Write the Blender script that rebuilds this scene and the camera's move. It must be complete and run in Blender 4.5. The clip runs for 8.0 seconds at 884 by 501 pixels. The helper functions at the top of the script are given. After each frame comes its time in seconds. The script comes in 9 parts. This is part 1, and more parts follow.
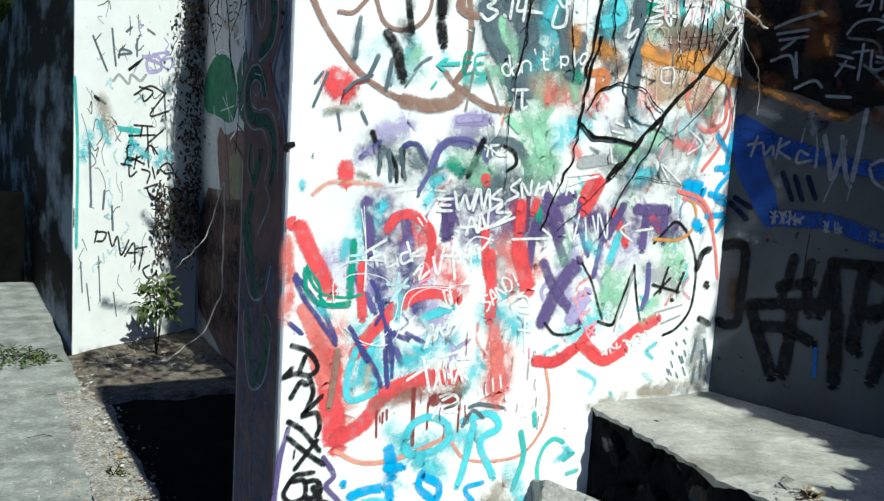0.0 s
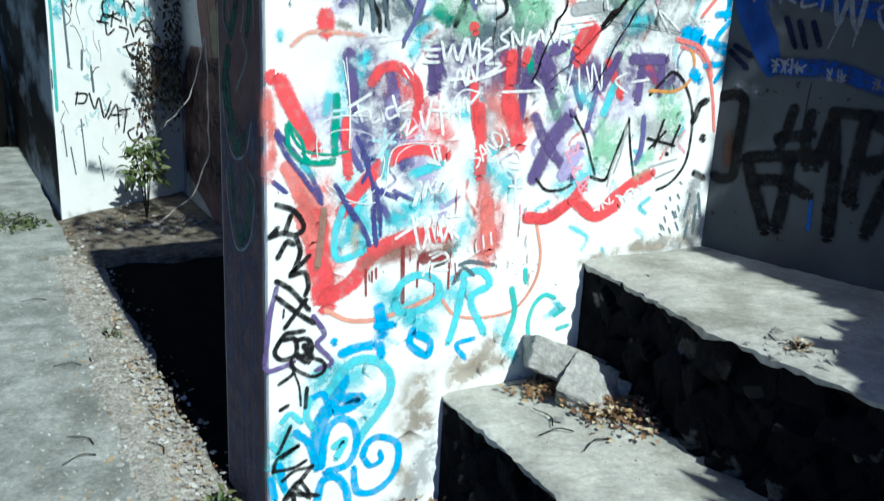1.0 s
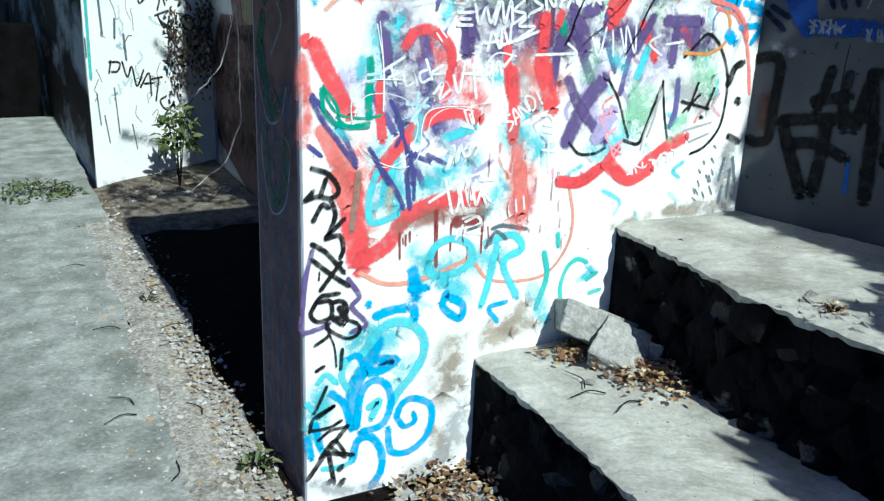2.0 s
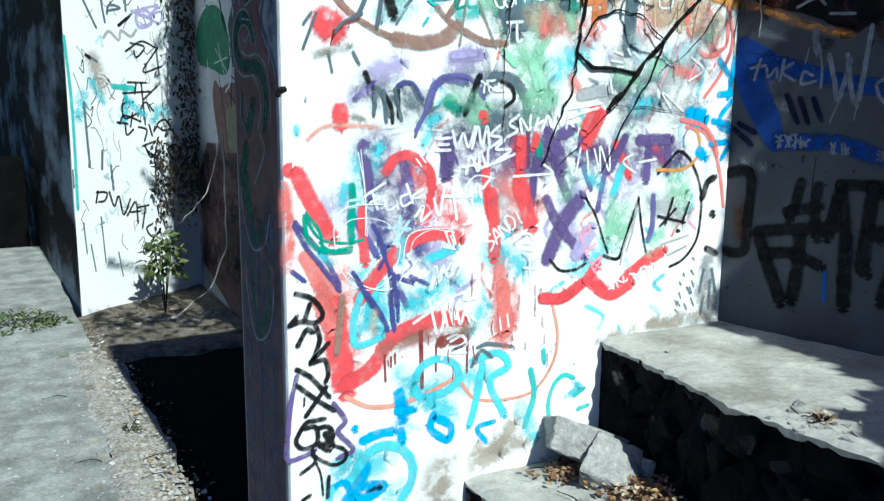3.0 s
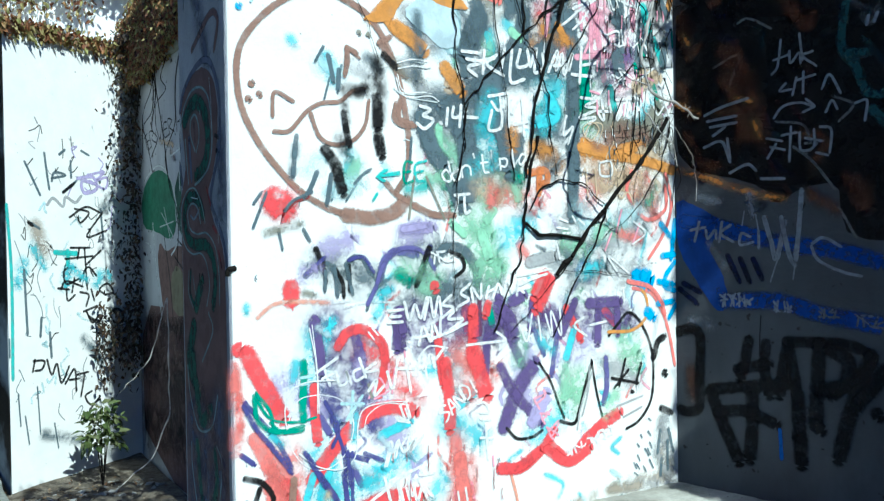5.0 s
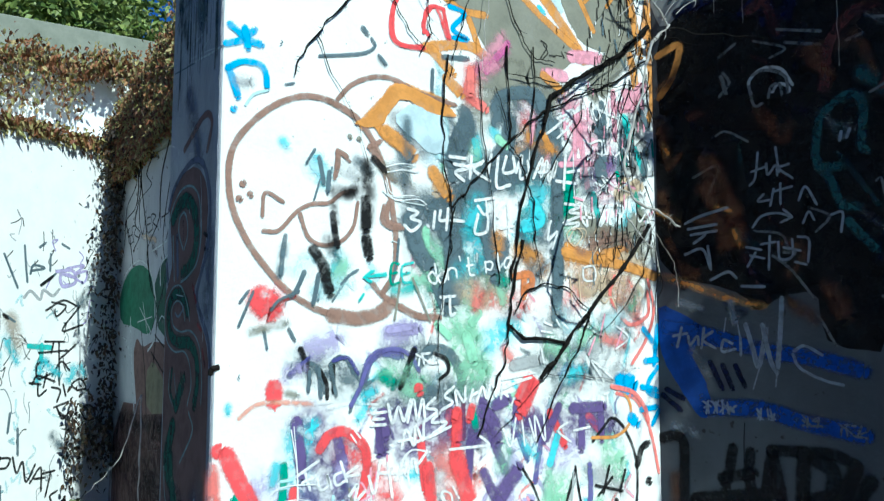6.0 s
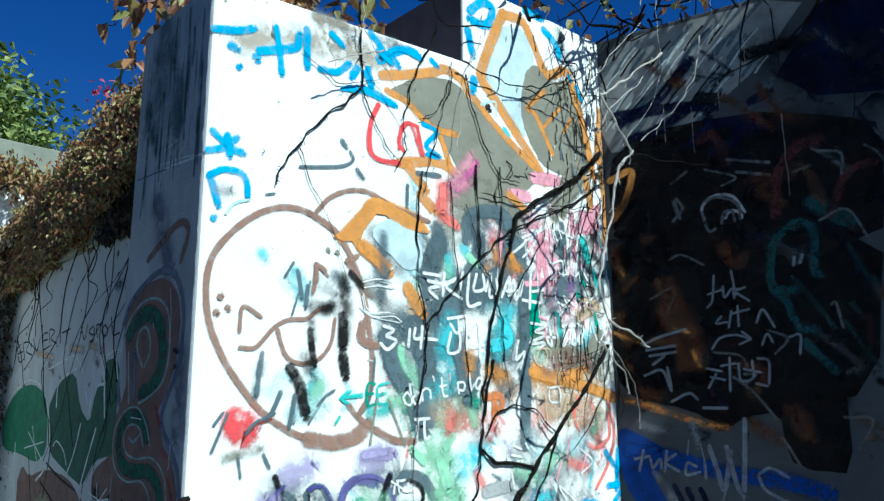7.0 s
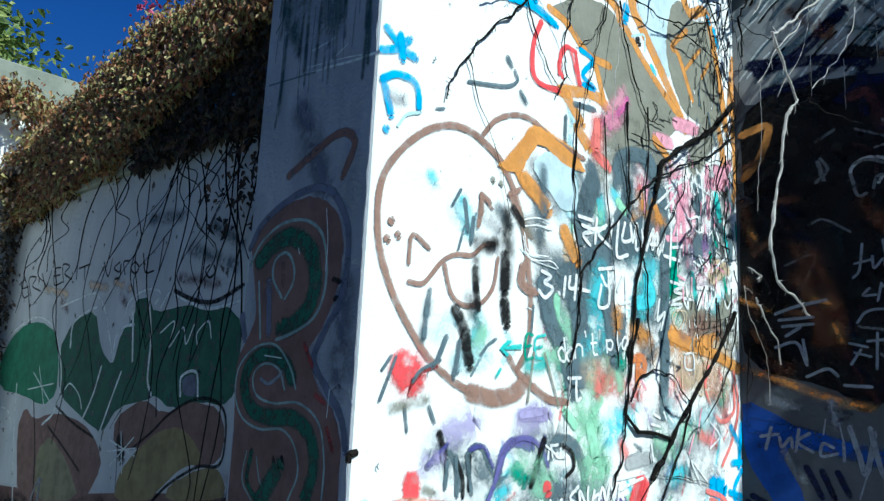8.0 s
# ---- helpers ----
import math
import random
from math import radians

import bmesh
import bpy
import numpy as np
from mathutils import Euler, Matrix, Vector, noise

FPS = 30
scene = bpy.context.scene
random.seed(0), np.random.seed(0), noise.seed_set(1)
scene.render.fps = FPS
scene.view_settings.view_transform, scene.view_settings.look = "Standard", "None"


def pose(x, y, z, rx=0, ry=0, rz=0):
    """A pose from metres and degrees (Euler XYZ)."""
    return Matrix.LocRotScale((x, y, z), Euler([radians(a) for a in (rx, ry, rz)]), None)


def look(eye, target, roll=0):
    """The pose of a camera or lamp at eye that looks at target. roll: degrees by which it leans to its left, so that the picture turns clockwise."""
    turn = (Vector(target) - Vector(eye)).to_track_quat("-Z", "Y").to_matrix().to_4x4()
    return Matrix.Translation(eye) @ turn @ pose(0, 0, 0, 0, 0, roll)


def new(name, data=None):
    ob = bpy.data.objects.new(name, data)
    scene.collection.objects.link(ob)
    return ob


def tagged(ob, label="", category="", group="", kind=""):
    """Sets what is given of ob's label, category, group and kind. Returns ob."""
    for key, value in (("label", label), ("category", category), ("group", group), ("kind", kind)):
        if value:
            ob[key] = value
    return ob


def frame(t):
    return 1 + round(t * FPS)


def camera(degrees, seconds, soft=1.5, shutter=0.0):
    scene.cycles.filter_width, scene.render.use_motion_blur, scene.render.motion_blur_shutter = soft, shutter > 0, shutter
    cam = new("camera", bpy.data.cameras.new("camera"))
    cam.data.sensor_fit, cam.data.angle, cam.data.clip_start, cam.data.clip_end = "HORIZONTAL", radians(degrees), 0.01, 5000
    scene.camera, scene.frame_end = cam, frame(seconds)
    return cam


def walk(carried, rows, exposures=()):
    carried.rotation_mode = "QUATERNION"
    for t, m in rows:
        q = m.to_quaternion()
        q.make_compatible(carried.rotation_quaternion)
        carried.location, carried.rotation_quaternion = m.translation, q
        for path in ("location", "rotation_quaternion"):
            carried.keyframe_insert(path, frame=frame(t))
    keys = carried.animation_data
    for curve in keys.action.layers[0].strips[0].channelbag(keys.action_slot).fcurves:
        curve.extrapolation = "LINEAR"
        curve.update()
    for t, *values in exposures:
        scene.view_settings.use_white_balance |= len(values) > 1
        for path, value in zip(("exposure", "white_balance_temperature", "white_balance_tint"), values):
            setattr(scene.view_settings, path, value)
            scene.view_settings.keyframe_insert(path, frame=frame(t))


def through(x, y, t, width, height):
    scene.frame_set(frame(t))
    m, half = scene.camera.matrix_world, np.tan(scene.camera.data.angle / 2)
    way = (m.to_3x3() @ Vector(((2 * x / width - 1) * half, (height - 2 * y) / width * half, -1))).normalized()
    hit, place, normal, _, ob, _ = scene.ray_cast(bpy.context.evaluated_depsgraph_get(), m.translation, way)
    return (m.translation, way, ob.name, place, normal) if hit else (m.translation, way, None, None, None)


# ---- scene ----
cam = camera(54.0, 8.0, soft=1.3, shutter=0.15)
PATH = [
    (0, (0.225, 0.172, 1.648), (1.176, 1.916, 1.411), 3.3),
    (0.5, (0.249, 0.215, 1.642), (1.153, 1.974, 1.346), 1.4),
    (1, (0.272, 0.219, 1.622), (1.218, 1.894, 1.074), 2.7),
    (1.2, (0.262, 0.207, 1.62), (1.199, 1.857, 0.986), 3.1),
    (2.3, (0.247, 0.206, 1.608), (1.121, 1.909, 1.027), 1.8),
    (2.5, (0.249, 0.199, 1.611), (1.154, 1.91, 1.107), 1.7),
    (3, (0.252, 0.192, 1.628), (1.185, 1.925, 1.268), 0.5),
    (3.5, (0.264, 0.205, 1.645), (1.23, 1.937, 1.386), -1.0),
    (4, (0.274, 0.195, 1.677), (1.306, 1.902, 1.531), -1.4),
    (4.2, (0.272, 0.199, 1.685), (1.31, 1.904, 1.568), -1.4),
    (5.3, (0.247, 0.228, 1.703), (1.323, 1.913, 1.739), -0.6),
    (5.5, (0.248, 0.228, 1.696), (1.344, 1.898, 1.787), -0.5),
    (6, (0.225, 0.229, 1.71), (1.319, 1.891, 1.91), 0.1),
    (6.5, (0.16, 0.295, 1.724), (1.292, 1.903, 2.089), -0.2),
    (7, (0.039, 0.468, 1.715), (1.325, 1.925, 2.187), -0.4),
    (7.5, (-0.094, 0.7, 1.693), (1.17, 2.204, 2.067), 2.0),
    (8, (-0.15, 1.071, 1.68), (1.217, 2.472, 2.09), 2.8),
]
walk(cam, [(t, look(eye, target, roll)) for t, eye, target, roll in PATH], [(0, 0.36, 6150, -4), (0.5, 0.39, 5820, -5), (1.2, 0.42, 5780, -6), (2.5, 0.52, 5750, -6), (4.0, 0.5, 5600, -7), (5.5, 0.5, 5560, -11), (6.5, 0.5, 5560, -12), (8, 0.52, 5600, -8)])

# ---- light ----
# the sun stands in front of the main wall, a hair to its right, 45 degrees up
TO_SUN = Vector((0.028, -1.0, 1.0)).normalized()
world = bpy.data.worlds.new("sky")
scene.world = world
world.use_nodes = True
wn = world.node_tree
sky = wn.nodes.new("ShaderNodeTexSky")
sky.sky_type, sky.sun_disc = "NISHITA", False
sky.sun_elevation, sky.sun_rotation = radians(45), radians(180)
sky.air_density, sky.dust_density, sky.ozone_density = 1.0, 0.0, 5.0
hue = wn.nodes.new("ShaderNodeHueSaturation")
hue.inputs["Hue"].default_value, hue.inputs["Saturation"].default_value, hue.inputs["Value"].default_value = 0.522, 1.3, 1.0
wn.links.new(sky.outputs[0], hue.inputs["Color"])
wn.links.new(hue.outputs[0], wn.nodes["Background"].inputs[0])
wn.nodes["Background"].inputs[1].default_value = 0.056
sun_data = bpy.data.lights.new("sun", "SUN")
sun_data.energy, sun_data.angle, sun_data.color = 4.6, radians(0.53), (1.0, 0.965, 0.91)
sun = new("sun", sun_data)
sun.matrix_world = look(TO_SUN * 30, (0, 0, 0))
scene.cycles.transparent_max_bounces = 24


# ---- materials ----

def nodes_of(name):
    m = bpy.data.materials.new(name)
    m.use_nodes = True
    t = m.node_tree
    return m, t, t.nodes["Principled BSDF"]


def link(t, a, b):
    t.links.new(a, b)


def noise_node(t, scale, detail=4.0, rough=0.6, stretch=(1, 1, 1), coord="Object"):
    tc = t.nodes.new("ShaderNodeTexCoord")
    mp = t.nodes.new("ShaderNodeMapping")
    mp.inputs["Scale"].default_value = stretch
    n = t.nodes.new("ShaderNodeTexNoise")
    n.inputs["Scale"].default_value, n.inputs["Detail"].default_value, n.inputs["Roughness"].default_value = scale, detail, rough
    link(t, tc.outputs[coord], mp.inputs[0])
    link(t, mp.outputs[0], n.inputs["Vector"])
    return n.outputs["Fac"]


def ramp(t, fac, stops):
    r = t.nodes.new("ShaderNodeValToRGB")
    el = r.color_ramp.elements
    while len(el) < len(stops):
        el.new(0.5)
    for e, (p, c) in zip(el, stops):
        e.position, e.color = p, (*c, 1) if len(c) == 3 else c
    link(t, fac, r.inputs[0])
    return r.outputs[0]


def mixed(t, fac, a, b, blend="MIX"):
    m = t.nodes.new("ShaderNodeMix")
    m.data_type, m.blend_type = "RGBA", blend
    for socket, v in ((m.inputs[0], fac), (m.inputs[6], a), (m.inputs[7], b)):
        if isinstance(v, (int, float)):
            socket.default_value = v
        elif isinstance(v, tuple):
            socket.default_value = (*v, 1)
        else:
            link(t, v, socket)
    return m.outputs[2]


def bump(t, p, height, strength, distance=0.01):
    b = t.nodes.new("ShaderNodeBump")
    b.inputs["Strength"].default_value, b.inputs["Distance"].default_value = strength, distance
    link(t, height, b.inputs["Height"])
    link(t, b.outputs[0], p.inputs["Normal"])


def surface(name, dark, light, scale, rough=0.85, stain=None, stain_scale=2.0, stain_amount=(0.5, 0.7), stretch=(1, 1, 1), relief=0.3, grain=60.0, distance=0.006, spots=None, gloss=0.15, speckle=None):
    """A mottled mineral or bark-like surface: two tones by coarse noise, stains by a larger one, fine relief."""
    m, t, p = nodes_of(name)
    col = ramp(t, noise_node(t, scale, 6, 0.65, stretch), [(0.3, dark), (0.7, light)])
    if stain:
        f = ramp(t, noise_node(t, stain_scale, 5, 0.6, stretch), [(stain_amount[0], (0, 0, 0)), (stain_amount[1], (1, 1, 1))])
        col = mixed(t, f, col, stain)
    if spots:
        f = ramp(t, noise_node(t, spots[1], 2, 0.5), [(spots[2], (0, 0, 0)), (spots[2] + 0.04, (1, 1, 1))])
        col = mixed(t, f, col, spots[0])
    if speckle:
        f = ramp(t, noise_node(t, speckle[0], 4, 0.7), [(0.34, (1 - speckle[1],) * 3), (0.5, (1, 1, 1)), (0.66, (1 + speckle[1],) * 3)])
        col = mixed(t, 1.0, col, f, "MULTIPLY")
    link(t, col, p.inputs["Base Color"])
    p.inputs["Roughness"].default_value = rough
    p.inputs["Specular IOR Level"].default_value = gloss
    bump(t, p, noise_node(t, grain, 6, 0.7), relief, distance)
    return m


WHITEWASH = surface("whitewashed_render", (0.74, 0.75, 0.74), (0.84, 0.84, 0.83), 5, 0.8, (0.55, 0.53, 0.48), 3.0, (0.68, 0.82), relief=0.35, grain=45, spots=((0.2, 0.19, 0.18), 34, 0.74))
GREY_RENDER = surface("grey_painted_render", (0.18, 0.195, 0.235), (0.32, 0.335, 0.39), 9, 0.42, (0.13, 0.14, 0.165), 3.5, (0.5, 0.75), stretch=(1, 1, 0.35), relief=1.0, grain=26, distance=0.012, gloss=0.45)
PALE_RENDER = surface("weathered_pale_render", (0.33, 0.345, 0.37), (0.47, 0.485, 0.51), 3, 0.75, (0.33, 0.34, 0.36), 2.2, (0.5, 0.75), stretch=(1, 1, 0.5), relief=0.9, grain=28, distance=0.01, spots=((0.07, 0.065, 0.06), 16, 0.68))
# near black with pale streaks
FLANK_FACE = surface("streaked_dark_wall", (0.008, 0.007, 0.006), (0.03, 0.024, 0.019), 7, 0.7, (0.30, 0.33, 0.33), 4.0, (0.49, 0.62), stretch=(1, 0.14, 0.4), relief=0.4, gloss=0.06)
# dirty pale render, its colour lowered to carry the deep shade
SIDE_RENDER = surface("shade_darkened_dirty_render", (0.05, 0.056, 0.064), (0.09, 0.10, 0.112), 3, 0.85, (0.05, 0.05, 0.055), 2.2, (0.52, 0.75), stretch=(1, 1, 0.5), relief=0.4, grain=35, spots=((0.03, 0.03, 0.03), 22, 0.7), gloss=0.15)
BEAM = surface("mossy_concrete_beam", (0.17, 0.185, 0.15), (0.29, 0.30, 0.25), 4, 0.9, (0.2, 0.21, 0.16), 2.5, (0.55, 0.8), relief=0.4)
TREAD = surface("worn_concrete_tread", (0.30, 0.297, 0.265), (0.47, 0.463, 0.42), 9, 0.95, (0.22, 0.215, 0.185), 4.0, (0.46, 0.72), relief=0.6, grain=110, distance=0.004, spots=((0.12, 0.11, 0.095), 60, 0.70), gloss=0.08, speckle=(60, 0.14))
# blackened further for the shaded risers; grey spots stand for facets catching light
STONE = surface("black_painted_stone_lit_facets", (0.003, 0.003, 0.004), (0.010, 0.010, 0.012), 9, 0.9, (0.13, 0.125, 0.12), 8.0, (0.62, 0.72), relief=1.0, grain=24, distance=0.02, gloss=0.05)
# matte black that gives the dark of an opening
OPENING_BLACK = surface("opening_black", (0.002, 0.002, 0.002), (0.006, 0.006, 0.006), 6, 0.95, relief=0.5, gloss=0.02)
BLUE_STONE = surface("blue_splashed_stone", (0.008, 0.012, 0.025), (0.015, 0.05, 0.13), 14, 0.5, (0.010, 0.010, 0.011), 12.0, (0.36, 0.46), relief=0.9, grain=30, distance=0.012)
RUBBLE = surface("broken_concrete", (0.24, 0.237, 0.22), (0.46, 0.453, 0.43), 16, 0.95, (0.10, 0.09, 0.08), 7, (0.52, 0.72), relief=1.0, grain=90, distance=0.008, speckle=(80, 0.2))
PAVING = surface("worn_concrete_paving", (0.18, 0.19, 0.172), (0.40, 0.41, 0.375), 7, 0.95, (0.15, 0.157, 0.14), 4.0, (0.44, 0.72), relief=0.9, grain=60, distance=0.006, spots=((0.48, 0.48, 0.45), 34, 0.70), gloss=0.1, speckle=(60, 0.22))
# soil tone taken near black so the wall's shadow reads black
SOIL = surface("shade_blackened_soil", (0.004, 0.0035, 0.003), (0.014, 0.012, 0.010), 8, 1.0, (0.035, 0.03, 0.024), 20, (0.66, 0.78), relief=1.0, grain=40, distance=0.02, gloss=0.04)
# bark near black, as most dark stems stand in for cast shadows
BARK = surface("shadow_dark_bark", (0.004, 0.0035, 0.003), (0.014, 0.012, 0.011), 40, 0.9, relief=0.6, grain=160, distance=0.002, gloss=0.08)
PALE_BARK = surface("pale_dry_bark", (0.30, 0.28, 0.26), (0.52, 0.49, 0.46), 30, 0.85, (0.12, 0.1, 0.09), 14, (0.6, 0.7), relief=0.6, grain=160, distance=0.002)
TREE_BARK = surface("tree_bark", (0.05, 0.042, 0.035), (0.12, 0.1, 0.085), 20, 0.9, relief=0.7)


def leaf_material(name, tones, rough=0.55, through=0.25):
    """Leaves whose tone varies leaf by leaf, letting a little light through."""
    m, t, p = nodes_of(name)
    g = t.nodes.new("ShaderNodeNewGeometry")
    n = len(tones)
    col = ramp(t, g.outputs["Random Per Island"], [((i + 0.5) / n, c) for i, c in enumerate(tones)])
    col = mixed(t, 0.5, col, ramp(t, noise_node(t, 30), [(0.3, (0.45, 0.45, 0.45)), (0.7, (1, 1, 1))]), "MULTIPLY")
    link(t, col, p.inputs["Base Color"])
    p.inputs["Roughness"].default_value = rough
    tr = t.nodes.new("ShaderNodeBsdfTranslucent")
    link(t, col, tr.inputs[0])
    mx = t.nodes.new("ShaderNodeMixShader")
    mx.inputs[0].default_value = through
    link(t, p.outputs[0], mx.inputs[1])
    link(t, tr.outputs[0], mx.inputs[2])
    link(t, mx.outputs[0], t.nodes["Material Output"].inputs[0])
    return m


IVY = leaf_material("dry_vine_leaves", [(0.30, 0.12, 0.05), (0.42, 0.23, 0.09), (0.24, 0.23, 0.07), (0.54, 0.41, 0.19), (0.34, 0.35, 0.11), (0.10, 0.04, 0.02), (0.36, 0.14, 0.06), (0.06, 0.025, 0.014)])
# near-black leaf tones that carry the shade inside the creeper
DEAD_AND_SHADED = leaf_material("dead_and_shaded_leaves", [(0.02, 0.012, 0.008), (0.045, 0.026, 0.016), (0.012, 0.009, 0.007), (0.03, 0.03, 0.014), (0.09, 0.05, 0.025)], 0.8, 0.1)
GREEN = leaf_material("green_leaves", [(0.13, 0.20, 0.04), (0.22, 0.30, 0.07), (0.34, 0.39, 0.11), (0.08, 0.13, 0.03)])
WEED = leaf_material("weed_leaves", [(0.06, 0.10, 0.02), (0.11, 0.15, 0.04), (0.17, 0.19, 0.08)])
LITTER = leaf_material("dry_leaf_litter", [(0.30, 0.17, 0.07), (0.13, 0.06, 0.03), (0.50, 0.36, 0.16), (0.09, 0.04, 0.022), (0.22, 0.10, 0.05), (0.62, 0.53, 0.36), (0.17, 0.08, 0.04)], 0.8, 0.1)
BLOSSOM = leaf_material("pink_blossom", [(0.5, 0.05, 0.14), (0.6, 0.1, 0.2)])


# ---- building helpers ----
def part(name, bm, material, parent=None, label="", smooth=False):
    me = bpy.data.meshes.new(name)
    bm.to_mesh(me)
    bm.free()
    me.materials.append(material)
    if smooth:
        me.shade_smooth()
    ob = new(name, me)
    if parent:
        ob.parent = parent
    if label:
        ob["label"] = label
    return ob


def empty(name, place=(0, 0, 0)):
    ob = new(name)
    ob.empty_display_size = 0.1
    ob.location = place
    bpy.context.view_layer.update()
    return ob


def under(ob, parent):
    """Hang ob under a parent without moving it."""
    ob.parent = parent
    ob.matrix_parent_inverse = Matrix.Translation(parent.location).inverted()
    return ob


def prism(outline, z0, z1, bm=None):
    """An upright block over a plan outline (counter-clockwise)."""
    bm = bm or bmesh.new()
    lo = [bm.verts.new((x, y, z0)) for x, y in outline]
    hi = [bm.verts.new((x, y, z1)) for x, y in outline]
    bm.faces.new(lo[::-1])
    bm.faces.new(hi)
    n = len(outline)
    for i in range(n):
        bm.faces.new((lo[i], lo[(i + 1) % n], hi[(i + 1) % n], hi[i]))
    return bm


def softened(bm, width=0.012, segments=2):
    bmesh.ops.bevel(bm, geom=bm.edges[:], offset=width, segments=segments, affect="EDGES", profile=0.6)
    return bm


def roughened(bm, cuts, amount, size, seed=0.0, keep=None):
    """Cut a mesh finely and push its points about, for worn and broken faces."""
    bmesh.ops.subdivide_edges(bm, edges=bm.edges[:], cuts=cuts, use_grid_fill=True)
    for v in bm.verts:
        if keep and keep(v.co):
            continue
        q = v.co / size + Vector((seed, seed * 1.7, -seed))
        v.co += noise.noise_vector(q) * amount + noise.noise_vector(q * 3.1) * amount * 0.4
    return bm


def tube(bm, points, r0, r1, sides=6, knots=0.0):
    """A tapering stem along a smooth line through the points."""
    line = smooth_line(points, 5)
    rings = []
    n = len(line)
    for i, p in enumerate(line):
        d = (line[min(i + 1, n - 1)] - line[max(i - 1, 0)]).normalized()
        a = d.orthogonal().normalized()
        b = d.cross(a)
        r = r0 + (r1 - r0) * i / (n - 1)
        r *= 1 + knots * noise.noise(p * 23)
        rings.append([bm.verts.new(p + (a * math.cos(k * math.tau / sides) + b * math.sin(k * math.tau / sides)) * r) for k in range(sides)])
    for q, w in zip(rings, rings[1:]):
        for k in range(sides):
            bm.faces.new((q[k], q[(k + 1) % sides], w[(k + 1) % sides], w[k]))
    bm.faces.new(rings[0][::-1])
    bm.faces.new(rings[-1])
    return line


def smooth_line(points, steps):
    """A Catmull-Rom line through the points."""
    p = [Vector(q) for q in points]
    if len(p) == 2:
        return [p[0].lerp(p[1], i / steps) for i in range(steps + 1)]
    p = [p[0] * 2 - p[1]] + p + [p[-1] * 2 - p[-2]]
    out = []
    for i in range(1, len(p) - 2):
        a, b, c, d = p[i - 1:i + 3]
        for s in range(steps):
            t = s / steps
            out.append(0.5 * ((2 * b) + (c - a) * t + (2 * a - 5 * b + 4 * c - d) * t * t + (3 * b - a - 3 * c + d) * t * t * t))
    out.append(p[-2])
    return out


def leaf(bm, place, size, direction, up, curl=0.25):
    """One pointed leaf, folded along its rib."""
    d = direction.normalized()
    s = d.cross(up)
    s = s.normalized() if s.length > 1e-4 else d.orthogonal().normalized()
    n = s.cross(d)
    w = size * 0.27
    a = bm.verts.new(place)
    m = bm.verts.new(place + d * size * 0.5 - n * size * curl * 0.3)
    tip = bm.verts.new(place + d * size - n * size * curl)
    l = bm.verts.new(place + d * size * 0.24 + s * w + n * size * 0.12)
    r = bm.verts.new(place + d * size * 0.24 - s * w + n * size * 0.12)
    l2 = bm.verts.new(place + d * size * 0.62 + s * w * 0.8 + n * size * (0.08 - curl * 0.5))
    r2 = bm.verts.new(place + d * size * 0.62 - s * w * 0.8 + n * size * (0.08 - curl * 0.5))
    for f in ((a, m, l), (l, m, l2), (l2, m, tip), (a, r, m), (r, r2, m), (r2, tip, m)):
        bm.faces.new(f)


rng = random.Random(7)


def rand_vec(scale=1.0):
    return Vector((rng.uniform(-1, 1), rng.uniform(-1, 1), rng.uniform(-1, 1))) * scale


def strewn(bm, spot, count, size, up=0.15):
    """Leaves lying about: spot() gives each one's place."""
    for _ in range(count):
        d = Vector((rng.uniform(-1, 1), rng.uniform(-1, 1), rng.uniform(-up, up * 2)))
        leaf(bm, spot(), size * rng.uniform(0.5, 1.3), d, Vector((rng.uniform(-0.5, 0.5), rng.uniform(-0.5, 0.5), 1)), rng.uniform(-0.3, 0.4))


# ---- the large structure ----
ground_bm = bmesh.new()
bmesh.ops.create_grid(ground_bm, x_segments=2, y_segments=2, size=300)
ground = tagged(part("ground", ground_bm, SOIL), "soil coloured near black for the wall's shadow, with grit and leaf litter", "ground", kind="structure")
ground.location.z = -0.012

MX0, MY, MX1, MB = 0.985, 2.465, 2.643, 2.905   # main wall: near edge, face, corner, back
bm = bmesh.new()
outline = [(MX0, -0.1), (2.9, -0.1), (2.9, 3.36), (1.905, 3.36), (1.905, 3.045), (MX0, 3.0)]
front = [bm.verts.new((x, MY, z)) for x, z in outline]
back = [bm.verts.new((x, MB, z)) for x, z in outline]
bm.faces.new(front)
bm.faces.new(back[::-1])
for i in range(6):
    bm.faces.new((front[i], back[i], back[(i + 1) % 6], front[(i + 1) % 6]))
bmesh.ops.recalc_face_normals(bm, faces=bm.faces[:])
softened(bm, 0.008, 2)
wall_main = tagged(part("wall_main", bm, WHITEWASH), "whitewashed concrete wall covered in layered spray-paint graffiti", "wall", kind="structure")

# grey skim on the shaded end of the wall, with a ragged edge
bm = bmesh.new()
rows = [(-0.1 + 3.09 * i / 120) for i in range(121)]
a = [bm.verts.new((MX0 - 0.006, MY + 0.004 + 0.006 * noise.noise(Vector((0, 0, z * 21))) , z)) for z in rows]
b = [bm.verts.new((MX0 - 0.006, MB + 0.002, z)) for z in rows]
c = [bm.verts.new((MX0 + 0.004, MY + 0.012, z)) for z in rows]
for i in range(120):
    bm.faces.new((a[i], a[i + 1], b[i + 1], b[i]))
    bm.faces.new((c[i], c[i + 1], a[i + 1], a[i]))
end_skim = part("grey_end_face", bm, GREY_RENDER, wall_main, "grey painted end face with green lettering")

# thin dark sheet over the whitewashed reveal, colouring in its shade
bm = prism([(1.8995, MY + 0.006), (1.9045, MY + 0.006), (1.9045, MB - 0.004), (1.8995, MB - 0.004)], 3.05, 3.352)
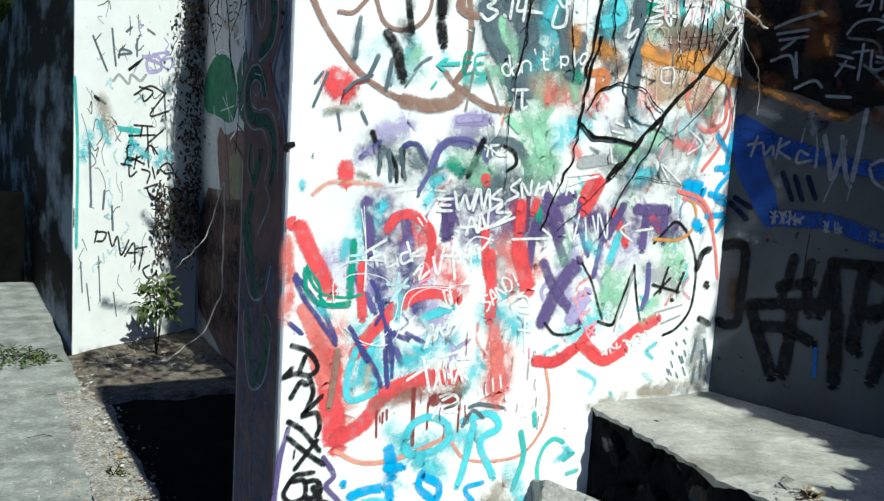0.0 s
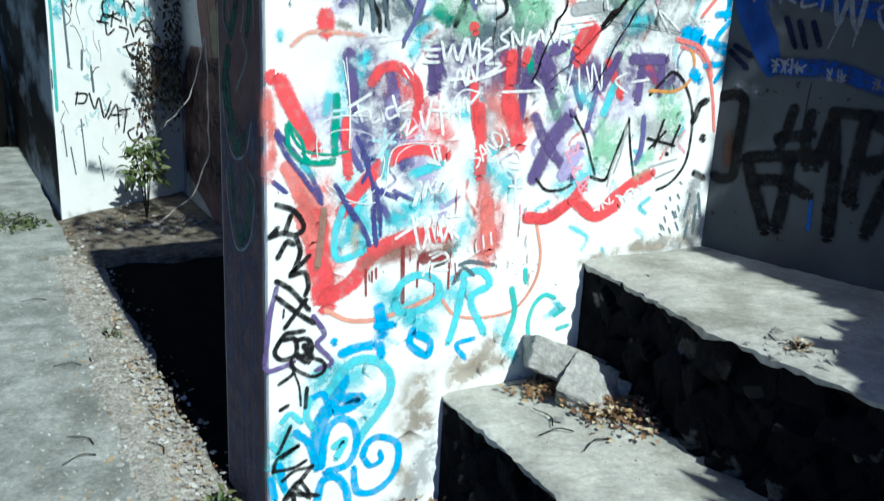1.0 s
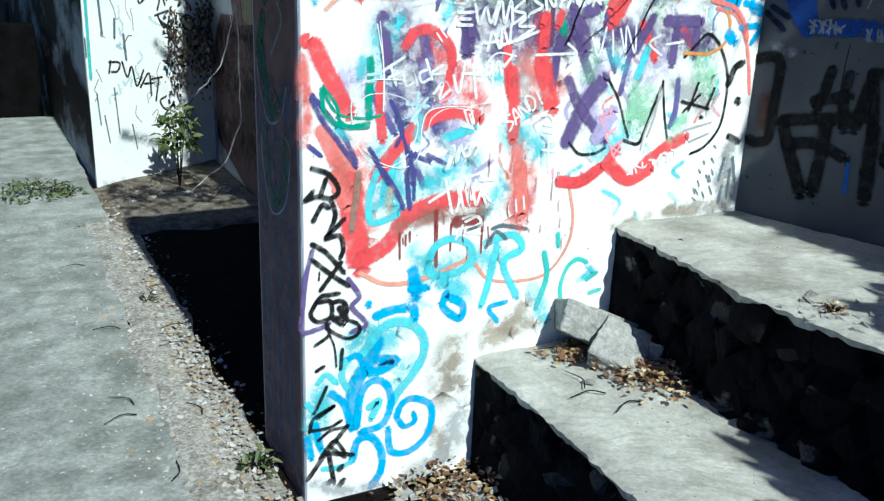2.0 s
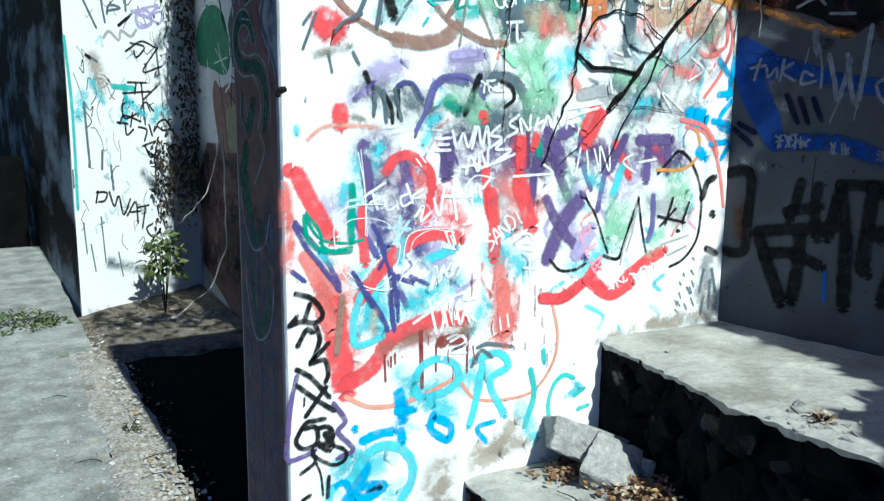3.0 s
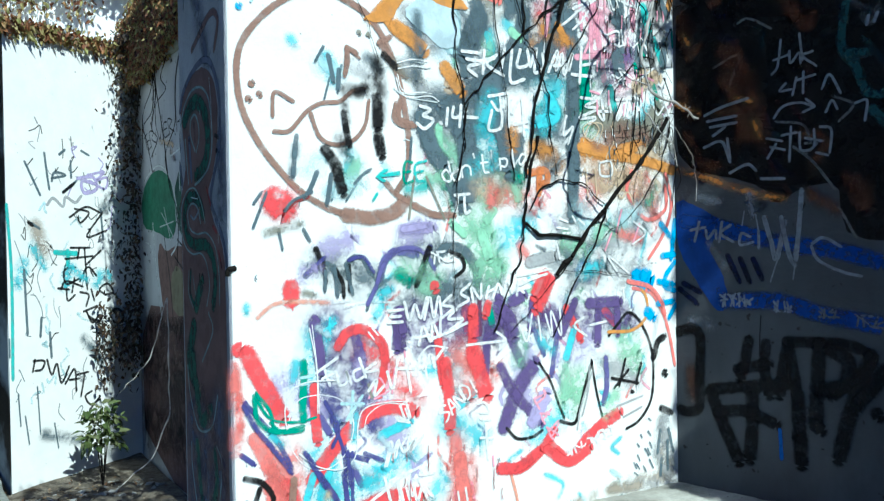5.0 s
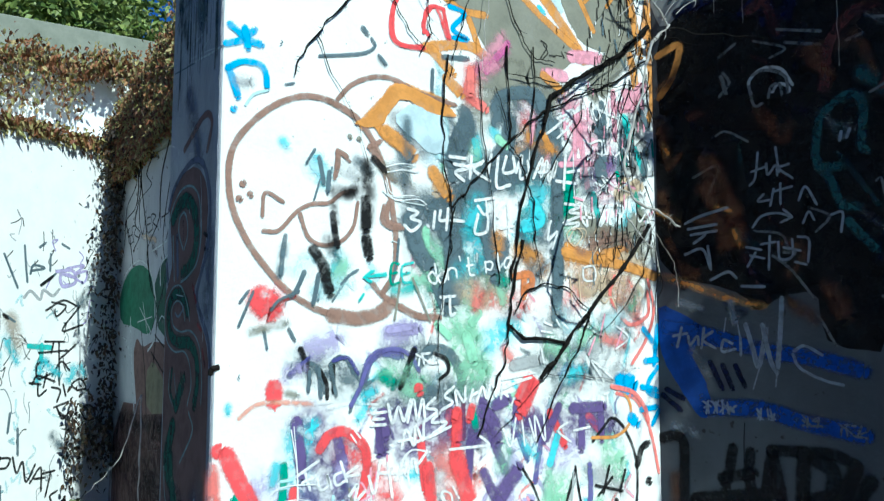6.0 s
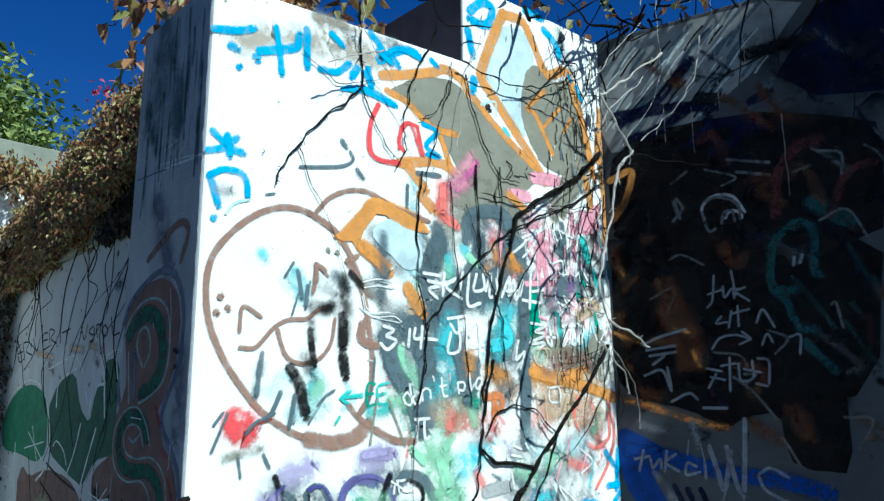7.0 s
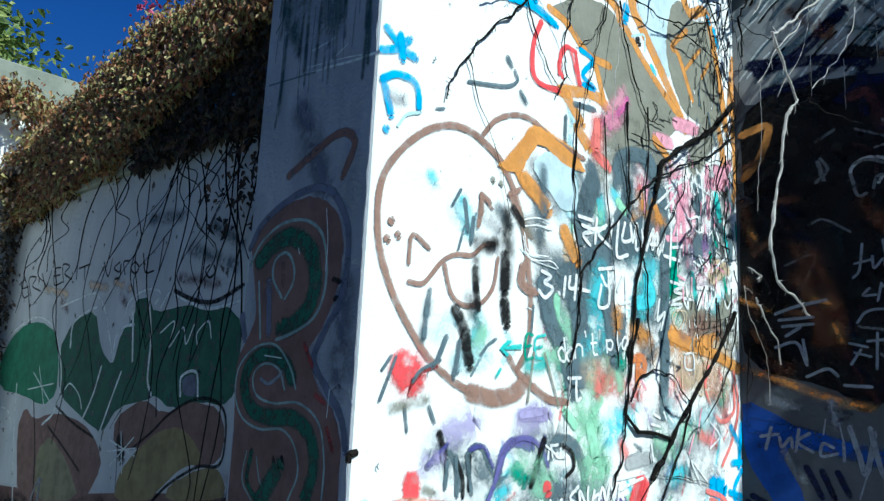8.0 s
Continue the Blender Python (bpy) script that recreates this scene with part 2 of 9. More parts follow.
part("notch_shade_face", bm, surface("plum_shade_render", (0.035, 0.03, 0.04), (0.07, 0.06, 0.075), 6, 0.8), wall_main, "reveal above the lower wall, its shade coloured dark plum")

R_DIR, R_N = Vector((0.26, -0.966, 0)), Vector((-0.966, -0.26, 0))
rc = Vector((MX1, MY, 0))
rp = [rc, rc + R_DIR * 4.6, rc + R_DIR * 4.6 - R_N * 0.3, rc - R_N * 0.3]
wall_side = tagged(part("wall_side", softened(prism([(p.x, p.y) for p in rp][::-1], -0.1, 3.36), 0.006), SIDE_RENDER), "pale wall coloured darker for its shade, with dark blue, black and orange graffiti", "wall", kind="structure")

BX = 1.85
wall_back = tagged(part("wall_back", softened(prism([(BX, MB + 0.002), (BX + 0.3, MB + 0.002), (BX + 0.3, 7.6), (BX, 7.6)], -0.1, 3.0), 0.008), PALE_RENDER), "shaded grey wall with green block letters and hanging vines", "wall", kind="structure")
cap_bm = softened(prism([(BX - 0.03, MB + 0.01), (BX + 0.4, MB + 0.01), (BX + 0.4, 7.5), (BX - 0.03, 7.5)], 3.003, 3.16), 0.01)
under(part("coping", cap_bm, BEAM), wall_back)

L_DIR, L_N = Vector((0.828, 0.56, 0)), Vector((0.56, -0.828, 0))
lc = Vector((0.84, 6.70, 0))
le = lc + L_DIR * 1.22
lout = [(lc.x, lc.y), (le.x, le.y), (2.4, 16.0), (0.62, 16.0)]
wall_left = tagged(part("wall_left", softened(prism(lout, -0.1, 3.15), 0.008), WHITEWASH), "sunlit whitewashed wall with small black tags", "wall", kind="structure")
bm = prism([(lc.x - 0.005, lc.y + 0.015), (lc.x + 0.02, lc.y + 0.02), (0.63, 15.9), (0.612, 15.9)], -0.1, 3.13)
part("streaked_flank", bm, FLANK_FACE, wall_left, "black flank with pale drips of paint")
# set-back upper wall and its beam over the left wall
U_DIR, U_N = Vector((1, 0, 0)), Vector((0, -1, 0))
up0 = Vector((-0.4, 8.4, 0))
up1 = up0 + U_DIR * 4.6
uout = [(up0.x, up0.y + 0.08), (up1.x, up1.y + 0.08), (up1.x, up1.y + 0.4), (up0.x, up0.y + 0.4)]
under(part("upper_wall", prism(uout, 3.153, 4.12), WHITEWASH), wall_left)
uout = [(up0.x, up0.y), (up1.x, up1.y), (up1.x, up1.y + 0.5), (up0.x, up0.y + 0.5)]
under(part("beam", softened(prism(uout, 4.123, 4.5), 0.01), BEAM), wall_left)

# solid black block put where a dark opening shows
dark_opening = tagged(part("dark_opening", softened(prism([(-9, 9.8), (0.68, 9.8), (0.68, 10.1), (-9, 10.1)], -0.1, 0.95), 0.01), OPENING_BLACK), "near-black block in place of a dark opening at the end of the yard", "wall", kind="structure")

# concrete paving in slabs, with a broken edge towards the wall
pavement = tagged(empty("pavement"), "worn grey concrete paving with a crumbled edge", "pavement", kind="structure")
slab_rows = [(-6.0, -3.2), (-3.19, -0.4), (-0.39, 2.4), (2.41, 5.75), (5.78, 8.4), (8.41, 9.79)]
for y0, y1 in slab_rows:
    for x0, x1 in ((-3.2, -1.6), (-1.59, 0.5)):
        n = 24
        last = x1 == 0.5
        plan = [(x0, y0), (x1, y0)]
        if last:
            plan = [(x0, y0)]
            for i in range(n + 1):
                y = y0 + (y1 - y0) * i / n
                wide = 0.70 + 0.035 * noise.noise(Vector((y * 2.3, 1, 0))) + 0.02 * noise.noise(Vector((y * 9, 4, 0)))
                plan.append((wide + (0.1 if y > 5.76 else 0), y))
        else:
            plan.append((x1, y1))
        plan.append((x0, y1))
        part("slab", prism(plan, -0.1, 0.022 if y0 < 5.76 else 0.05), PAVING, pavement)

# dusty crumbled strip between paving and wall
EARTH = surface("brown_dusty_earth", (0.10, 0.085, 0.066), (0.22, 0.195, 0.16), 14, 1.0, (0.06, 0.045, 0.033), 6, (0.5, 0.68), relief=1.0, grain=60, distance=0.008, gloss=0.04, speckle=(60, 0.4))
DUST = surface("pale_dust", (0.21, 0.195, 0.165), (0.44, 0.42, 0.38), 26, 1.0, (0.13, 0.105, 0.08), 7, (0.55, 0.72), relief=1.0, grain=70, distance=0.006, gloss=0.05, speckle=(70, 0.5))
bm = bmesh.new()
rows = []
for i in range(91):
    y = 1.2 + 5.4 * i / 90
    x0 = 0.67 + 0.04 * noise.noise(Vector((y * 2, 7, 0))) + 0.03 * noise.noise(Vector((y * 9, 2, 0)))
    x1 = 0.95 + 0.06 * noise.noise(Vector((y * 3, 3, 0)))
    rows.append([bm.verts.new((x0 + (x1 - x0) * j / 10, y, (0.021 if j in (0,) else 0.029 + 0.007 * noise.noise(Vector((j * 0.9, y * 14, 0)))) - 0.036 * max(0, j - 3) / 7)) for j in range(11)])
for a, c in zip(rows, rows[1:]):
    for j in range(10):
        bm.faces.new((a[j], a[j + 1], c[j + 1], c[j]))
tagged(part("dust_strip", bm, DUST, None, "", True), "dusty strip of crumbled concrete and soil", "dirt", kind="stuff")

# dusty apron at the foot of the left wall
# sunlit part of the soil, browner from about where the wall's shadow ends
bm = bmesh.new()
rows = []
for i in range(41):
    x = 0.80 + 1.03 * i / 40
    far = lc.y + (x - lc.x) * 0.676 - 0.004
    near = 5.55 + 0.12 * noise.noise(Vector((x * 4, 2, 0)))
    rows.append([bm.verts.new((x, near + (far - near) * j / 24, 0.004 + 0.03 * j / 24 + 0.012 * noise.noise(Vector((x * 9, j * 0.7, 4))) - (0.03 if j == 0 else 0))) for j in range(25)])
for a, c in zip(rows, rows[1:]):
    for j in range(24):
        bm.faces.new((a[j], c[j], c[j + 1], a[j + 1]))
tagged(part("dust_apron", bm, EARTH, None, "", True), "brown dusty earth at the foot of the white wall", "dirt", kind="stuff")

# two high stone steps
def chunk(rad, seed):
    """A broken stone: a cut ball with flat facets."""
    bm = bmesh.new()
    bmesh.ops.create_icosphere(bm, subdivisions=2, radius=1)
    r = random.Random(seed)
    for _ in range(12):
        n = Vector((r.gauss(0, 1), r.gauss(0, 1), r.gauss(0, 1))).normalized()
        d = r.uniform(0.38, 0.7)
        for v in bm.verts:
            over = v.co.dot(n) - d
            if over > 0:
                v.co -= n * over
    for v in bm.verts:
        v.co = Vector((v.co.x * rad[0], v.co.y * rad[1], v.co.z * rad[2]))
    return bm


def rough_riser(edge, z0, z1, seed):
    """A front of broken stone: every facet a tilted plane of its own, with deep cracks between."""
    r = random.Random(seed)
    lows, highs = (min(y for _, y in edge), z0), (max(y for _, y in edge), z1)
    cells = [(r.uniform(lows[0], highs[0]), r.uniform(lows[1], highs[1]), r.uniform(-0.012, 0.03), r.uniform(-0.35, 0.35), r.uniform(-0.4, 0.25)) for _ in range(int((highs[0] - lows[0]) * (z1 - z0) * 85))]
    at = np.array(cells)
    line = smooth_line([(x, y, 0) for x, y in edge], 70)
    bm = bmesh.new()
    n = 26
    cols = []
    for p in line:
        col = []
        for j in range(n + 1):
            z = z0 + (z1 - z0) * j / n
            wy = p.y + 0.03 * noise.noise(Vector((p.y * 8, z * 8, seed)))
            wz = z + 0.03 * noise.noise(Vector((p.y * 8, z * 8, seed + 9)))
            gap = (at[:, 0] - wy) ** 2 + ((at[:, 1] - wz) * 1.3) ** 2
            near = np.argsort(gap)[:2]
            c = cells[near[0]]
            deep = c[2] + c[3] * (wy - c[0]) + c[4] * (wz - c[1])
            crack = 0.022 * math.exp(-(math.sqrt(gap[near[1]]) - math.sqrt(gap[near[0]])) / 0.008)
            top = max(0.0, 1 - (z1 - z) / 0.05, 1 - (edge[0][1] - p.y) / 0.09)
            x = p.x + max(-0.004, 0.012 + deep + crack) * (1 - top) + 0.002 * top + 0.004 * noise.noise(Vector((p.y * 45, z * 45, seed)))
            col.append(bm.verts.new((x, p.y, z)))
        cols.append(col)
    for a, b in zip(cols, cols[1:]):
        for j in range(n):
            bm.faces.new((a[j], a[j + 1], b[j + 1], b[j]))
    bmesh.ops.recalc_face_normals(bm, faces=bm.faces[:])
    return bm


def step(edge, far, z0, z1, seed, label):
    """A high step: dark rough stones along its edge, and a worn concrete tread over them. edge: plan points of the riser from the wall outwards."""
    thing = tagged(empty("stone_step", (edge[0][0], edge[0][1], z0)), label, "step", "steps by the wall")
    inset = [(x + 0.10, y) for x, y in edge]
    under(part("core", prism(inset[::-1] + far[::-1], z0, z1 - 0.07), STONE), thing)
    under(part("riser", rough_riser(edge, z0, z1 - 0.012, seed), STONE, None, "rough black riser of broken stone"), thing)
    # tread: ragged front lip, finely cut
    line = smooth_line([(x, y, 0) for x, y in edge], 26)
    bm = bmesh.new()
    cols = []
    for i, p in enumerate(line):
        t = i / (len(line) - 1)
        k = min(int(t * (len(far) - 1)), len(far) - 2)
        s = t * (len(far) - 1) - k
        q = Vector((*far[k], 0)).lerp(Vector((*far[k + 1], 0)), s)
        lip = -0.004 + 0.008 * noise.noise(Vector((p.y * 6, seed, 0))) + 0.014 * noise.noise(Vector((p.y * 27, seed, 3)))
        ring = []
        for j in range(46):
            f = j / 45
            w = p.lerp(q, f)
            w.x += lip * (1 - f)
            sag = -0.010 * math.exp(-f * 40) + 0.007 * noise.noise(Vector((w.x * 5, w.y * 5, seed))) + 0.004 * noise.noise(Vector((w.x * 34, w.y * 34, seed)))
            ring.append(bm.verts.new((w.x, w.y, z1 + sag)))
        low = bm.verts.new((p.x + lip * 0.6 + 0.002, p.y, z1 - 0.026 + 0.02 * noise.noise(Vector((p.y * 9, seed, 5))) + 0.012 * noise.noise(Vector((p.y * 31, seed, 5)))))
        back = bm.verts.new((p.x + 0.1, p.y, z1 - 0.06))
        cols.append([back, low] + ring)
    for a, b in zip(cols, cols[1:]):
        for j in range(len(a) - 1):
            bm.faces.new((a[j], b[j], b[j + 1], a[j + 1]))
    bmesh.ops.recalc_face_normals(bm, faces=bm.faces[:])
    under(part("tread", bm, TREAD, None, "worn grey concrete tread with a broken lip"), thing)
    r = random.Random(seed)
    length = sum((Vector(a) - Vector(b)).length for a, b in zip(edge, edge[1:]))
    z = z0 - 0.01
    while z < z1 - 0.09:
        high = r.uniform(0.11, 0.17)
        d = r.uniform(-0.05, 0.0)
        while d < length:
            wide = r.uniform(0.13, 0.27)
            i = min(int((d + wide / 2) / length * (len(line) - 1)), len(line) - 1)
            p = line[max(i, 0)]
            if d + wide / 2 < length:
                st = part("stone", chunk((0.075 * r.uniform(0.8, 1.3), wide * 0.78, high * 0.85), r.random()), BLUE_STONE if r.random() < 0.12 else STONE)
                st.rotation_euler = (r.uniform(-0.5, 0.5), r.uniform(-0.25, 0.15), r.uniform(-0.25, 0.25))
                st.location = (p.x + 0.085 + r.uniform(-0.008, 0.02), min(p.y, MY - wide * 0.62), min(z + high / 2, z1 - 0.1))
                bpy.context.view_layer.update()
                under(st, thing)
            d += wide
        z += high
    return thing


e1 = [(1.567, MY - 0.003), (1.562, 2.1), (1.558, 1.85), (1.535, 1.5), (1.515, 0.6), (1.5, -0.6)]
f1 = [(2.2, MY - 0.003), (2.2, 2.1), (2.2, 1.8), (2.3, 1.2), (2.35, 0.4), (2.35, -0.6)]
e2 = [(2.10, MY - 0.003), (2.06, 2.07), (2.02, 1.8), (2.035, 1.6), (2.07, 0.9), (2.1, -0.6)]
f2 = [(2.638, MY - 0.003), (2.75, 2.03), (2.86, 1.62), (2.97, 1.2), (3.15, 0.5), (3.44, -0.6)]
step(e1, f1, -0.02, 0.40, 3, "low rough stone step with a grey concrete tread")
step(e2, f2, 0.3, 0.80, 11, "high black stone step with a broken concrete tread")

# ---- paint on the walls ----
TONES = {
    "red": (0.68, 0.06, 0.07), "coral": (0.70, 0.17, 0.15), "salmon": (0.66, 0.28, 0.2), "maroon": (0.22, 0.03, 0.03), "maroond": (0.05, 0.012, 0.012),
    "cyan": (0.10, 0.54, 0.62), "palecyan": (0.45, 0.66, 0.70), "sky": (0.012, 0.33, 0.62), "palesky": (0.50, 0.62, 0.67), "blue": (0.008, 0.34, 0.66), "rblue": (0.006, 0.085, 0.36), "bluep": (0.008, 0.045, 0.24),
    "teal": (0.06, 0.45, 0.42), "teald": (0.006, 0.045, 0.05), "mint": (0.30, 0.58, 0.40), "green": (0.008, 0.27, 0.18), "navy": (0.05, 0.05, 0.21), "navyd": (0.005, 0.008, 0.035),
    "indigo": (0.10, 0.09, 0.27), "purple": (0.10, 0.065, 0.20), "lilac": (0.38, 0.33, 0.56), "magenta": (0.5, 0.09, 0.3), "pink": (0.70, 0.31, 0.40),
    "orange": (0.58, 0.25, 0.055), "orangered": (0.55, 0.17, 0.05), "brown": (0.26, 0.15, 0.115), "sand": (0.55, 0.42, 0.29), "stain": (0.36, 0.31, 0.25), "olive": (0.21, 0.205, 0.165),
    "slate": (0.085, 0.125, 0.15), "slateblue": (0.09, 0.10, 0.15), "grey": (0.36, 0.37, 0.38), "drygrey": (0.24, 0.25, 0.25), "greyd": (0.10, 0.105, 0.11), "black": (0.007, 0.007, 0.008), "nearblack": (0.008, 0.007, 0.007),
    "white": (0.84, 0.85, 0.86), "pale": (0.54, 0.58, 0.58), "pale2": (0.18, 0.20, 0.235), "paleg": (0.22, 0.29, 0.28), "dkgreen": (0.012, 0.072, 0.045), "dkgreen2": (0.02, 0.13, 0.07),
    "rust": (0.14, 0.075, 0.065), "rustb": (0.13, 0.074, 0.066), "rustd": (0.11, 0.04, 0.014), "ochre": (0.18, 0.14, 0.065), "ochre2": (0.165, 0.15, 0.095),
}
# per way of painting: where the edge begins to thin out, cover, patchiness, grain of the patchiness
WAYS = {"spray": (0.58, 0.96, 0.34, 34), "marker": (0.84, 0.97, 0.35, 80), "haze": (0.0, 0.74, 0.72, 17), "patch": (0.75, 0.97, 0.2, 14)}
PAINTS = {}


def paint(tone, way):
    if (tone, way) in PAINTS:
        return PAINTS[tone, way]
    m, t, p = nodes_of(tone + "_" + way + "_paint")
    start, cover, patchy, grain = WAYS[way]
    c = TONES[tone]
    if tone not in ("white", "black", "nearblack", "bluep", "navyd"):
        c = tuple(min(0.85, v * 1.12 + 0.01) for v in c)
    col = ramp(t, noise_node(t, 9, 5), [(0.25, tuple(v * 0.78 for v in c)), (0.75, tuple(min(0.9, v * 1.12 + 0.008) for v in c))])
    link(t, col, p.inputs["Base Color"])
    p.inputs["Roughness"].default_value = 0.75
    p.inputs["Specular IOR Level"].default_value = 0.03 if tone in ("nearblack", "navyd", "maroond") else 0.12
    bump(t, p, noise_node(t, 30, 5, 0.65), 0.6, 0.006)
    at = t.nodes.new("ShaderNodeAttribute")
    at.attribute_name = "rim"
    fade = t.nodes.new("ShaderNodeMapRange")
    fade.interpolation_type = "SMOOTHSTEP"
    for key, v in (("From Min", start), ("From Max", 1.0), ("To Min", cover), ("To Max", 0.0)):
        fade.inputs[key].default_value = v
    wob = t.nodes.new("ShaderNodeMath")
    wob.operation = "MULTIPLY_ADD"
    wob.inputs[1].default_value, wob.inputs[2].default_value = 0.5, -0.22
    link(t, noise_node(t, 150, 3), wob.inputs[0])
    add = t.nodes.new("ShaderNodeMath")
    link(t, at.outputs["Fac"], add.inputs[0])
    link(t, wob.outputs[0], add.inputs[1])
    link(t, add.outputs[0], fade.inputs["Value"])
    worn = t.nodes.new("ShaderNodeMapRange")
    for key, v in (("From Min", 0.41), ("From Max", 0.54), ("To Min", 1 - patchy), ("To Max", 1.0)):
        worn.inputs[key].default_value = v
    link(t, noise_node(t, grain, 6, 0.7), worn.inputs["Value"])
    mul = t.nodes.new("ShaderNodeMath")
    mul.operation = "MULTIPLY"
    link(t, fade.outputs[0], mul.inputs[0])
    link(t, worn.outputs[0], mul.inputs[1])
    link(t, mul.outputs[0], p.inputs["Alpha"])
    bump(t, p, noise_node(t, 45, 6, 0.7), 0.3, 0.005)
    PAINTS[tone, way] = m
    return m


class Face:
    """An upright face that is painted on: u runs along it and v up it, in centimetres."""

    def __init__(self, owner, corner, along, out, mirrored, lift):
        self.owner, self.corner, self.along, self.out = owner, Vector(corner), Vector(along).normalized(), Vector(out).normalized()
        self.mirrored, self.lift = mirrored, lift

    def next(self):
        self.lift += 0.0000035
        return self.lift

    def place(self, u, v, lift):
        return self.corner + self.along * (u / 100) + Vector((0, 0, v / 100)) + self.out * lift


M = Face(wall_main, (MX0, MY, 0), (1, 0, 0), (0, -1, 0), False, 0.0006)
E = Face(wall_main, (MX0 - 0.006, MY, 0), (0, 1, 0), (-1, 0, 0), True, 0.0008)
R = Face(wall_side, rc, R_DIR, R_N, False, 0.0006)
B = Face(wall_back, (BX, MB + 0.002, 0), (0, 1, 0), (-1, 0, 0), True, 0.0008)
L = Face(wall_left, lc, L_DIR, L_N, False, 0.0006)


def ribbon(bm, rim, face, points, width):
    """A stroke of one width with round ends, whose rim value grows from 0 in its middle to 1 at its edge."""
    lift = face.next()
    if len(points) == 4 and abs(points[0] - points[2]) + abs(points[1] - points[3]) < 0.3:
        points = (points[0], points[1], points[0] + 0.2, points[1] + 0.2)
    line = smooth_line([(points[i], points[i + 1], 0) for i in range(0, len(points), 2)], 7)
    n = len(line)
    half = width / 2
    left, mid, right = [], [], []
    for i, p in enumerate(line):
        d = line[min(i + 1, n - 1)] - line[max(i - 1, 0)]
        d = d.normalized() if d.length > 1e-6 else Vector((1, 0, 0))
        s = Vector((-d.y, d.x, 0)) * half * (1 + 0.12 * noise.noise(Vector((p.x * 0.3, p.y * 0.3, lift * 9000))))
        for row, q, r in ((left, p + s, 1.0), (mid, p, 0.0), (right, p - s, 1.0)):
            v = bm.verts.new(face.place(q.x, q.y, lift))
            v[rim] = r
            row.append(v)
    for i in range(n - 1):
        bm.faces.new((left[i], mid[i], mid[i + 1], left[i + 1]))
        bm.faces.new((mid[i], right[i], right[i + 1], mid[i + 1]))
    for end, other, first, last in ((0, 1, left, right), (n - 1, n - 2, right, left)):
        d = (line[end] - line[other]).normalized()
        s = Vector((-d.y, d.x, 0))
        if end == 0:
            s = -s
        fan = [first[end]]
        for k in range(1, 6):
            a = math.pi * k / 6
            q = line[end] + (s * math.cos(a) + d * math.sin(a)) * half
            v = bm.verts.new(face.place(q.x, q.y, lift))
            v[rim] = 1.0
            fan.append(v)
        fan.append(last[end])
        for a, b in zip(fan, fan[1:]):
            if a != b:
                bm.faces.new((mid[end], a, b))


def strokes(name, way, face, tone, width, lines):
    bm = bmesh.new()
    rim = bm.verts.layers.float.new("rim")
    for line in lines:
        ribbon(bm, rim, face, line, width)
    return part(name, bm, paint(tone, way), face.owner)


def spray(face, tone, width, *lines):
    return strokes("spray_stroke", "spray", face, tone, width * (1.4 if face is E else 1.12), lines)


def marker(face, tone, width, *lines):
    return strokes("marker_stroke", "marker", face, tone, width * 1.05, lines)


def haze(face, tone, width, *lines):
    return strokes("overspray", "haze", face, tone, width * 1.35, lines)


def patch(face, tone, *shapes):
    """A filled field of paint with a slightly thinned rim."""
    bm = bmesh.new()
    rim = bm.verts.layers.float.new("rim")
    for shape in shapes:
        lift = face.next()
        line = [Vector((shape[i], shape[i + 1], 0)) for i in range(0, len(shape), 2)]
        line = [q for a, b in zip(line, line[1:] + line[:1]) for q in (a.lerp(b, 0.2), a.lerp(b, 0.8))]
        fine = []
        for a, b in zip(line, line[1:] + line[:1]):
            for k in range(3):
                q = a.lerp(b, k / 4)
                fine.append(q + Vector((noise.noise(q * 0.4), noise.noise(q * 0.4 + Vector((9, 0, 0))), 0)) * 0.5)
        vs = [bm.verts.new(face.place(q.x, q.y, lift)) for q in fine]
        for v in vs:
            v[rim] = 0.5
        f = bm.faces.new(vs)
        f.normal_update()
        bmesh.ops.triangulate(bm, faces=[f])
    return part("paint_field", bm, paint(tone, "patch"), face.owner)


